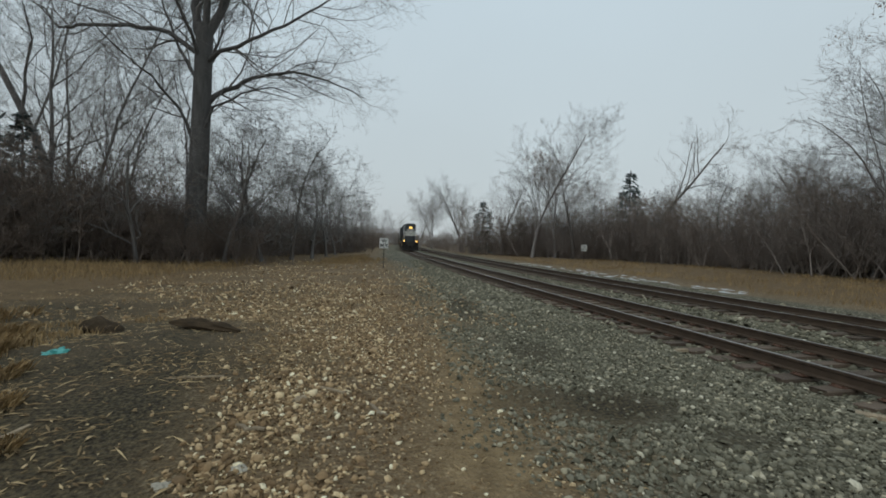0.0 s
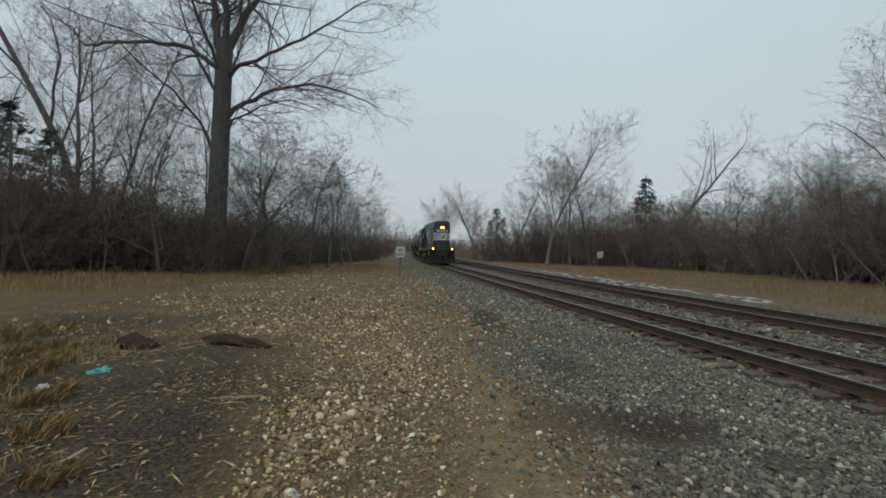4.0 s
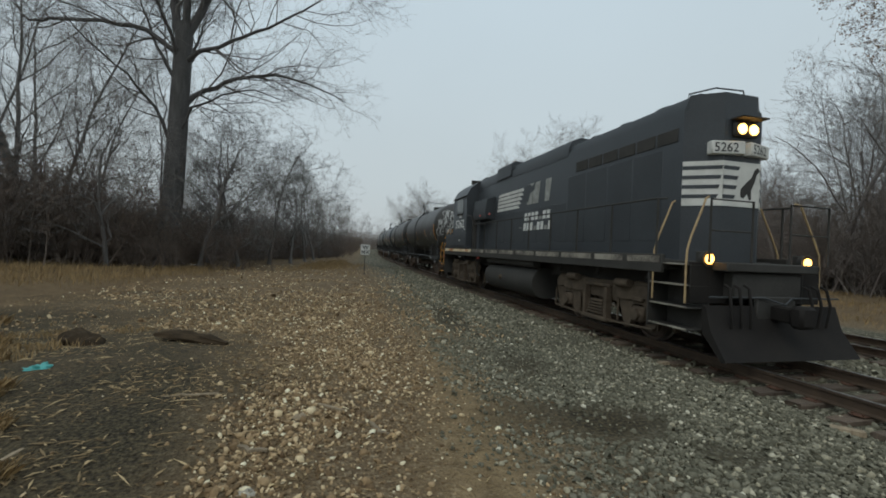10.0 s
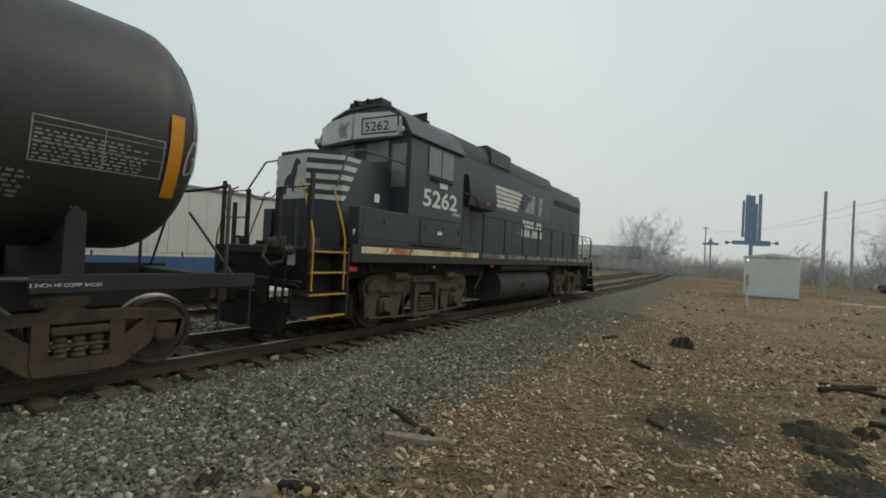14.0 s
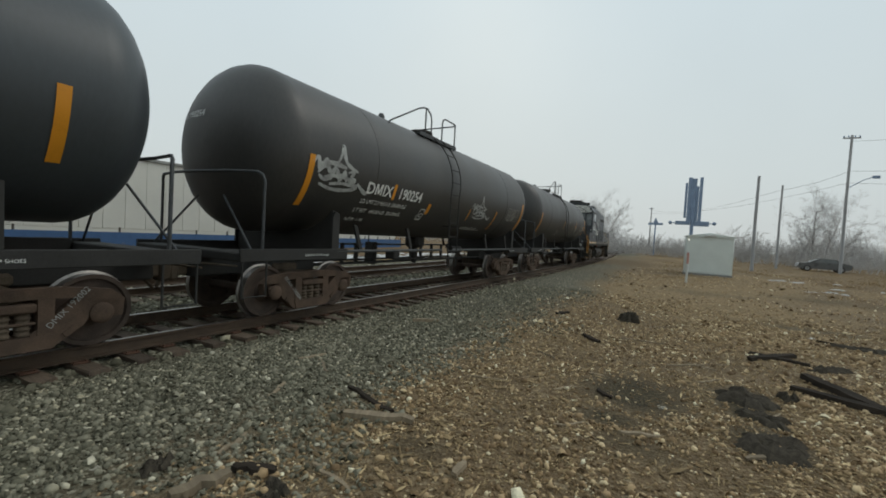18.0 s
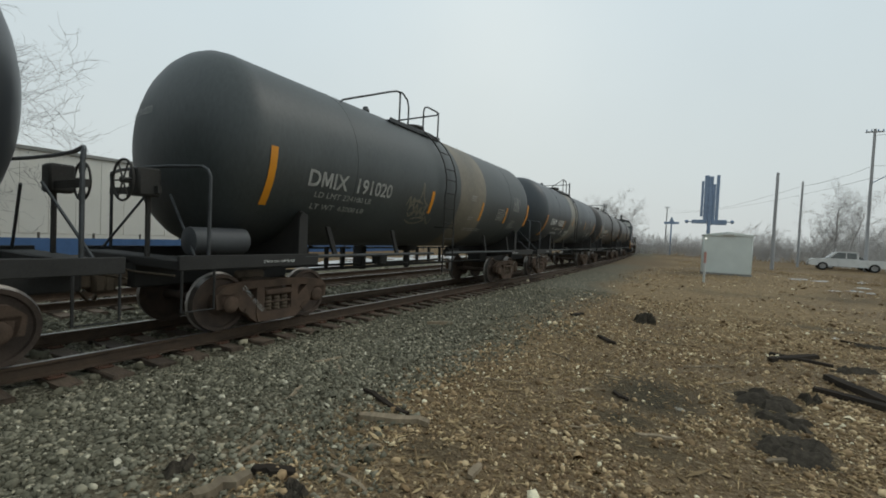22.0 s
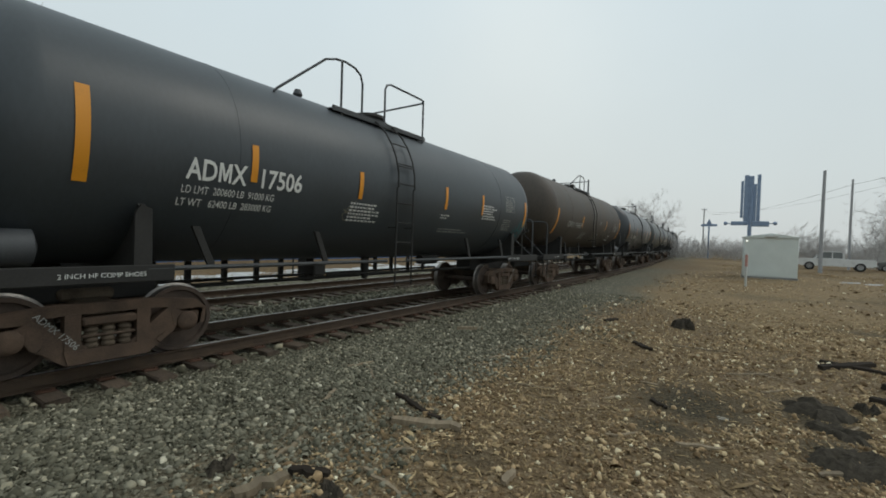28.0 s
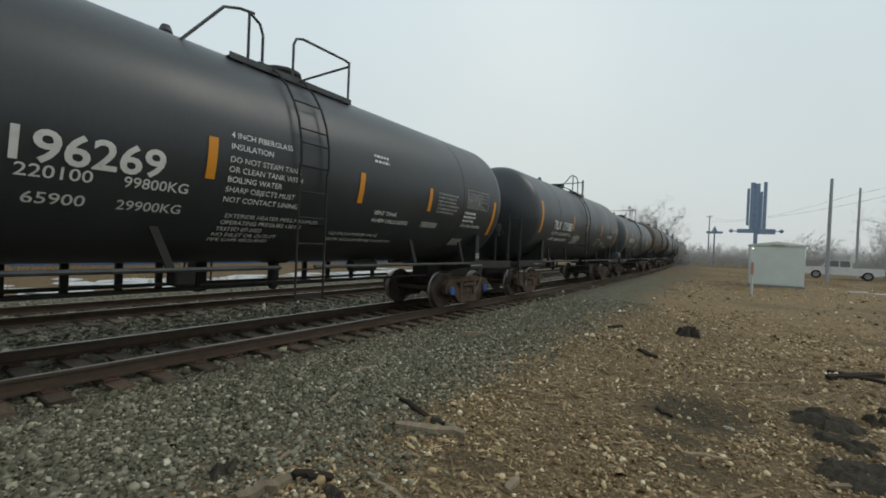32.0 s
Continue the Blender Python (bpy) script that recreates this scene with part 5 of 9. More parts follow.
def end_rail(k):
    """Railing across the end of a car, bowed round the domed head, with two slanting head braces."""
    b, y = Build(), 6.93
    pts = [(1.42, 0.0, 1.22), (1.42, 0.0, 2.36), (1.39, 0.02, 2.45), (1.3, 0.05, 2.5), (0.7, 0.17, 2.51)]
    b.tube([(q[0], k * (y + q[1]), q[2]) for q in pts] + [(0, k * (y + 0.21), 2.51)] + [(-q[0], k * (y + q[1]), q[2]) for q in reversed(pts)], 0.026, 8)
    for s in (-1, 1):
        b.tube([(s * 1.36, k * 7.08, 1.22), (s * 0.36, k * 6.9, 2.12)], 0.02, 6)
    return b


def brake_wheel():
    b = Build()
    c, R = (-0.55, 7.62, 2.25), 0.28
    pts = [(c[0] + R * math.cos(2 * math.pi * k / 24), c[1], c[2] + R * math.sin(2 * math.pi * k / 24)) for k in range(25)]
    b.tube(pts, 0.017, 6, False)
    return b


def wheel_spoke(k):
    a, c = 2 * math.pi * k / 6, (-0.55, 7.62, 2.25)
    return Build().tube([(c[0] + 0.03 * math.cos(a), c[1], c[2] + 0.03 * math.sin(a)), (c[0] + 0.28 * math.cos(a), c[1], c[2] + 0.28 * math.sin(a))], 0.011, 5)


def add_brake_wheel(stand):
    part("brake_wheel", shared("brake_wheel", brake_wheel, M_SILL), None, stand, "spoked black hand-brake wheel")
    part("hub", shared("brake_hub", lambda: Build().tube([(-0.55, 7.42, 2.25), (-0.55, 7.65, 2.25)], 0.04, 10), M_SILL), None, stand)
    for k in range(6):
        part("spoke", shared(f"brake_spoke/{k}", lambda: wheel_spoke(k), M_SILL), None, stand)


def saddle(k):
    b = Build()
    pts = [(-1.38, 1.12), (-1.40, 1.5), (-1.42, 1.95), (-1.35, 2.0), (-1.12, 1.80), (-0.7, 1.6), (0.7, 1.6), (1.12, 1.80), (1.35, 2.0), (1.42, 1.95), (1.40, 1.5), (1.38, 1.12), (0.5, 0.95), (-0.5, 0.95)]
    b.prism(pts, 1, k * 5.25 - 0.04, k * 5.25 + 0.04)
    for s in (-1, 1):
        b.prism([(k * 5.25 - 0.10, 1.12), (k * 5.25 + 0.10, 1.12), (k * 5.25 + 0.09, 1.88), (k * 5.25 + 0.03, 1.98), (k * 5.25 - 0.09, 1.94)], 0, s * 1.40, s * 1.44)
    return b


def end_sill(k):
    b = Build()
    b.box(-0.28, 0.28, k * 4.6, k * 7.35, 0.72, 1.15, 0.03)
    b.box(-1.45, 1.45, k * 6.95, k * 7.35, 1.06, 1.2, 0.02)
    b.box(-1.46, -1.40, k * 4.9, k * 7.35, 1.06, 1.26, 0.01).box(1.46, 1.40, k * 4.9, k * 7.35, 1.06, 1.26, 0.01)
    for s in (-1, 1):
        b.tube([(s * 1.44, k * 7.3, 1.1), (s * 1.44, k * 7.3, 0.5), (s * 1.44, k * 6.85, 0.5), (s * 1.44, k * 6.85, 1.1)], 0.018, 6)
    return b


def corner_posts(k):
    """Stout corner posts with hooked grab rails, on cars without a railing across the end."""
    b = Build()
    for s in (-1, 1):
        b.tube([(s * 1.4, k * 7.22, 1.15), (s * 1.4, k * 7.22, 2.55)], 0.045, 8).tube([(s * 1.4, k * 7.22, 2.5), (s * 1.4, k * 7.22, 2.72), (s * 1.2, k * 7.25, 2.6), (s * 0.95, k * 7.25, 2.6)], 0.02, 6)
    return b


def head_text(body, size, x, z, tail, width):
    """Lettering on the trailing domed head, running towards -x."""
    vs, fs = text_shape(body, size)
    k = width / max(v[0] for v in vs)
    out = []
    for a, c, _ in vs:
        u, w = x - a * k, z + c
        out.append((u, tail - 0.85 + 0.85 * math.sqrt(max(0.01, 1 - (u * u + (w - TANK_Z) ** 2) / TANK_R**2)) + 0.014, w))
    return Build().add(out, fs)


def frame_stencil(body, k):
    """Small slanting car number on the outer arm of a truck's side frame."""
    vs, fs = text_shape(body, 0.1)
    y0, z0, d, e = (6.16, 0.70, -1, 0.66) if k > 0 else (-5.84, 0.33, 1, 0.66)
    return Build().add([(-1.099, y0 - 0.66 * a - d * -0.75 * c, z0 + d * 0.75 * a + e * c) for a, c, _ in vs], fs)


def coupler_head(k):
    b = Build()
    b.box(-0.12, 0.12, k * 7.3, k * 7.6, 0.74, 0.98, 0.03).box(-0.19, 0.14, k * 7.5, k * 7.68, 0.66, 1.04, 0.05)
    b.tube([(0.45, k * 7.3, 0.95), (0.4, k * 7.5, 0.7), (0.25, k * 7.62, 0.5)], 0.028, 6)
    b.tube([(-1.42, k * 7.38, 1.0), (-0.5, k * 7.4, 0.98), (-0.1, k * 7.5, 1.02)], 0.014, 6)
    return b


def under_gear():
    b = Build()
    b.tube([(0.95, -4.3, 0.78), (0.95, 4.3, 0.78)], 0.032, 8).tube([(1.15, -4.2, 0.68), (1.15, 4.2, 0.68)], 0.025, 6)
    for y in (-3.9, -3.1, -2.3, -1.6, 1.5, 2.1, 2.8, 3.5, 4.1):
        b.box(1.1, 1.17, y - 0.05, y + 0.05, 0.66, 1.25)
    b.box(0.85, 1.2, 0.8, 1.0, 0.62, 1.3, 0.02)
    b.box(-0.25, 0.25, -0.25, 0.25, 1.2, 1.6, 0.08).lathe([(0.7, 0.06), (0.78, 0.1), (1.22, 0.1)], 2, (0, 0, 0), 12, True)
    b.tube([(-0.5, -2.2, 1.15), (-0.5, -1.5, 1.15)], 0.13, 14)
    b.box(-0.6, -0.3, 1.7, 2.0, 0.9, 1.15, 0.03)
    b.tube([(-0.5, 1.6, 0.9), (-0.5, -4.2, 0.85)], 0.02, 6).tube([(0.3, -4.6, 0.75), (0.3, 4.6, 0.75)], 0.03, 6)
    return b


def tank_car(spec, behind):
    global TANK_R, TANK_Z
    TANK_R, TANK_Z = spec.get("size", (1.55, 3.07))
    low, kind = TANK_Z + TANK_R - 4.62, f"{TANK_R}"
    root = thing("tank_car", spec["label"], "tank car", "tank cars of the train")
    P = part
    shell = tank_shell(*spec.get("ends", (TANK_HALF, TANK_HALF))).mesh("tank")
    shell.materials.append(spec["paint"])
    tank = P("tank", shell, None, root)
    pieces("jacket_seam", "jacket_seam/" + kind + spec["paint"].name, jacket_seams, spec["paint"], tank)
    for y0, y1, mt, lab in spec.get("bands", ()):
        P("painted_band", Build().lathe([(y0, TANK_R + 0.004), (y1, TANK_R + 0.004)], 1, (0, 0, TANK_Z), 72), mt, tank, lab)
    for s in (-1, 1):
        P("side_sill", shared(f"side_sill/c{s}", lambda: Build().tube([(s * 1.43, -5.2, 1.21), (s * 1.43, 0.2, 1.21)], 0.032, 8).tube([(s * 1.43, 0.85, 1.21), (s * 1.43, 5.2, 1.21)], 0.032, 8), M_PIPE), None, root)
        P("ladder", shared(f"ladder/{s}" + kind, lambda: ladder(s), M_CARSILL), None, root)
        for k, y in enumerate((-4.6, -2.6, 2.4, 4.4)):
            P("sill_brace", shared(f"sill_brace/{s}{k}", lambda: Build().prism([(y - 0.05, 1.2), (y + 0.05, 1.2), (y + 0.28, 1.75), (y + 0.18, 1.75)], 0, s * 1.36, s * 1.41), M_CARSILL), None, root)
    kind_of, start, post, leg, hoop, back, front = spec.get("rail", ("hoop", 2.98, 1.25, 0.92, 0.28, 1.6, -0.56))
    P("platform", top_platform(front - 0.05, back), M_PIPE, root, "open-grate top walkway", at=pose(0, 0, low + 0.13))
    for q in platform_railing(kind_of, start, post, leg, hoop, front, low).split():
        P("platform_railing", q, M_PIPE, root)
    for k in (-1, 1):
        pieces("end_sill", f"end_sill/{k}", lambda: end_sill(k), M_CARSILL, root)
        pieces("saddle", f"saddle/{k}/" + spec["paint"].name, lambda: saddle(k), M_CARSILL, root)
        pieces("coupler", f"coupler/{k}", lambda: coupler_head(k), M_TRUCK, root)
        if spec.get("posts") == k:
            pieces("corner_post", f"corner_post/{k}", lambda: corner_posts(k), M_CARSILL, root)
        else:
            pieces("end_railing", f"end_railing/{k}", lambda: end_rail(k), M_PIPE, root)
    P("manway", shared("manway", lambda: Build().lathe([(4.5, 0.33), (4.74, 0.33), (4.78, 0.38), (4.84, 0.37), (4.88, 0.05)], 2, (0, 0, 0), 20, True).lathe([(4.5, 0.16), (4.72, 0.16), (4.76, 0.05)], 2, (0, -0.75, 0), 14, True), M_SILL), None, root, at=pose(0, 0, low))
    P("relief_valve", shared("relief_valve", lambda: Build().lathe([(4.55, 0.07), (4.75, 0.07), (4.8, 0.1), (4.9, 0.06)], 2, (0.1, 1.95, 0), 10, True), M_PIPE), None, root, at=pose(0, 0, low))
    pieces("under_gear", "under_gear", under_gear, M_CARSILL, root)
    size = spec.get("shoe", 0.055)
    for y in (-4.9, 6.05):
        P("shoe_stencil", shared(f"shoe_stencil/{y}{size}", lambda: side_text("2 INCH HF COMP SHOES", size, -1.463, y, 1.13), M_LETTER), None, root)
    if spec.get("wheel", True):
        bw = P("brake_stand", shared("brake_stand", lambda: Build().box(-0.7, -0.4, 7.2, 7.5, 2.05, 2.45, 0.03).tube([(-0.55, 7.3, 1.2), (-0.55, 7.3, 2.1)], 0.035, 8).box(-0.8, 0.6, 7.25, 7.3, 2.1, 2.2), M_SILL), None, root)
        add_brake_wheel(bw)
    if spec.get("lead_wheel"):
        turn = pose(0, 0, 0, 0, 0, 180)
        bw = P("brake_stand", MESHES["brake_stand"], None, root, at=turn)
        add_brake_wheel(bw)
    mark = spec.get("mark")
    if mark:
        letters("letter", head_text(mark, 0.17, 1.15, TANK_Z + 0.42, spec.get("ends", (0, TANK_HALF))[1], 1.08), spec.get("ink", M_LETTER), tank)
        for k in (-1, 1):
            tagged(P("frame_stencil", frame_stencil(mark, k), M_FADED, root), "small slanting car number", kind="stuff")
    if spec.get("reservoir"):
        k = spec["reservoir"]
        P("air_reservoir", Build().lathe([(0, 0.05), (0.05, 0.2), (0.9, 0.2), (0.95, 0.05)], 1, (-1.1, k * 6.6 - 0.47, 1.45), 16, True), M_STEEL, root, "grey brake reservoir on the end sill")
    for y, z0, z1, w in spec.get("tapes", ()):
        P("reflective_tape", bent_patch(y + w / 2, y - w / 2, z0, z1), M_ORANGE, tank, "yellow reflective strip")
    for y0, y1, z0, z1 in spec.get("patches", ()):
        P("paint_patch", bent_patch(y0, y1, z0, z1), M_FADED, tank, "plain white painted patch")
    if spec.get("caps"):
        for word, z in (("JACK", 1.42), ("HERE", 1.34)):
            P("lettering", side_text(word, 0.075, -1.464, -5.14, z), M_LETTER, root)
    for body, size, y, z, sq in spec.get("words", ()):
        if size > 0.3:
            letters("letter", bent_text(body, size, y, z, sq), spec.get("ink", M_LETTER), tank)
        else:
            tagged(P("lettering", bent_text(body, size, y, z, sq), spec.get("ink", M_LETTER), tank), "small stencilled lettering", kind="stuff")
    for k, (y, z, rows, w, h) in enumerate(spec.get("notes", ())):
        tagged(P("stencil_note", bent_bars(y, z, rows, w, h, 10 * k + int(behind)), spec.get("ink", M_LETTER) if k % 2 == 0 else M_FADED, tank), "rows of small stencilled writing", kind="stuff")
    for y, z in spec.get("plates", ()):
        b = Build()
        pw = 1.95 if y == -4.83 else spec.get("panel", 1.0)
        for (ya, yb, za, zb) in ((0, 0.62 * pw, 0, 0.015), (0, 0.62 * pw, 0.44, 0.455), (0, 0.015, 0, 0.455), (0.62 * pw - 0.015, 0.62 * pw, 0, 0.455), (0.31 * pw, 0.31 * pw + 0.012, 0, 0.44), (0, 0.62 * pw, 0.37, 0.38), (0, 0.62 * pw, 0.2, 0.208)):
            q = bent_patch(y - ya, y - yb, z + za, z + zb, 0.0125, 3)
            b.add(q.v, q.f)
        q = bent_bars(y - 0.03, z + 0.03, 8, 0.55 * pw, 0.33, int(y * 10) + 3)
        b.add(q.v, q.f)
        P("data_panel", b, M_FADED, tank, "faded white data table")
    for y, z, w, h, n, seed, mt, ww in spec.get("sprays", ()):
        P("graffiti", scrawl(y, z, w, h, n, seed, ww), mt, tank, "sprayed graffiti loops")
    for y, z, w, h, seed, mt, ww in spec.get("tags", ()):
        for q in spray_lines(y, z, w, h, CROWN, ww, seed):
            P("graffiti", q, mt, tank, "sprayed graffiti stroke")
    if spec.get("dome"):
        lead = spec["ends"][0]
        for q in dome_scrawl(lead, spec["dome"], 8, 0.038):
            P("graffiti", q, M_SPRAY, tank, "white sprayed letter on the domed head")
        vs, fs = text_shape("190099", 0.15)
        head = []
        for a, c, _ in vs:
            head.append((0.1 + a, -lead + 0.85 - 0.85 * math.sqrt(1 - min(0.98, ((0.1 + a) ** 2 + (0.22 + c) ** 2) / TANK_R**2)) - 0.014, TANK_Z + 0.22 + c))
        P("lettering", Build().add(head, fs), M_LETTER, tank)
    for y, z, ch in spec.get("classes", ()):
        box = Build()
        for ya, yb, za, zb in ((0, 0.24, 0, 0.022), (0, 0.24, 0.258, 0.28), (0, 0.022, 0.022, 0.258), (0.218, 0.24, 0.022, 0.258)):
            q = bent_patch(y - ya, y - yb, z + za, z + zb, 0.0125, 2)
            box.add(q.v, q.f)
        P("stencil_box", box, M_LETTER, tank, "white boxed class letter")
        P("letter", bent_text(ch, 0.2, y - 0.06, z + 0.07, 1.0), M_LETTER, tank)
    for y in spec.get("frames", ()):
        b = Build()
        for (ya, yb, za, zb) in ((0, 0.5, 0, 0.025), (0, 0.5, 0.235, 0.26), (0, 0.025, 0, 0.26), (0.475, 0.5, 0, 0.26), (0.24, 0.26, 0, 0.26)):
            q = bent_patch(y - ya, y - yb, 1.98 + za, 1.98 + zb, 0.0125, 2)
            b.add(q.v, q.f)
        P("stencil_box", b, M_LETTER, tank)
    axles = add_truck(root, -5.45, False) + add_truck(root, 5.45, False)
    if spec.get("caps"):
        for k in (-1, 1):
            for j in (-0.89, 0.89):
                P("bearing_cap", shared("bearing_cap", lambda: Build().lathe([(-1.16, 0.02), (-1.155, 0.1), (-1.12, 0.115)], 0, (0, 0, 0.457), 16, True), M_BLUECAP), None, root, "blue bearing end cap", at=pose(0, k * 5.45 + j, 0))
    TRAIN.append((root, behind, 5.45, axles))
    return root


def car_paint(name, base, dark, rgh, scale=0.9):
    return surface(name, base, dark, rgh, 0, scale, 22, 0.04, stretch=(1, 1, 0.35), spec=0.5)


M_STEEL = surface("sooty_grey_primer", (0.075, 0.08, 0.082), (0.045, 0.047, 0.05), 0.6, 0, 4, 50, 0.1)
# Tank blacks include a lift in tone that imitates haze over the cars.
P_BLACK = car_paint("black_tank_paint", (0.041, 0.046, 0.050), (0.029, 0.032, 0.035), 0.4)
P_DUSTY = car_paint("dusty_black_tank_paint", (0.052, 0.061, 0.067), (0.037, 0.043, 0.047), 0.46)
P_SOOT = car_paint("grimy_brown_black_paint", (0.056, 0.051, 0.045), (0.032, 0.031, 0.029), 0.48)
P_OLIVE = car_paint("faded_grey_green_paint", (0.066, 0.075, 0.073), (0.038, 0.043, 0.042), 0.5)
P_BROWN = car_paint("grimy_brown_tank_paint", (0.085, 0.064, 0.045), (0.036, 0.028, 0.02), 0.6)
P_BAND = car_paint("pale_grey_band_paint", (0.36, 0.35, 0.30), (0.14, 0.13, 0.105), 0.6)
P_BAND2 = car_paint("dull_tan_band_paint", (0.22, 0.19, 0.14), (0.09, 0.08, 0.06), 0.6)
M_SPRAY = surface("white_spray_paint", (0.52, 0.53, 0.5), (0.2, 0.2, 0.19), 0.6, 0, 5, 40, 0.02)
M_SPRAY2 = surface("tan_spray_paint", (0.20, 0.185, 0.14), (0.12, 0.11, 0.08), 0.6, 0, 5, 40, 0.02)
M_SPRAY3 = surface("teal_spray_paint", (0.03, 0.22, 0.24), (0.02, 0.1, 0.11), 0.6, 0, 5, 40, 0.02)

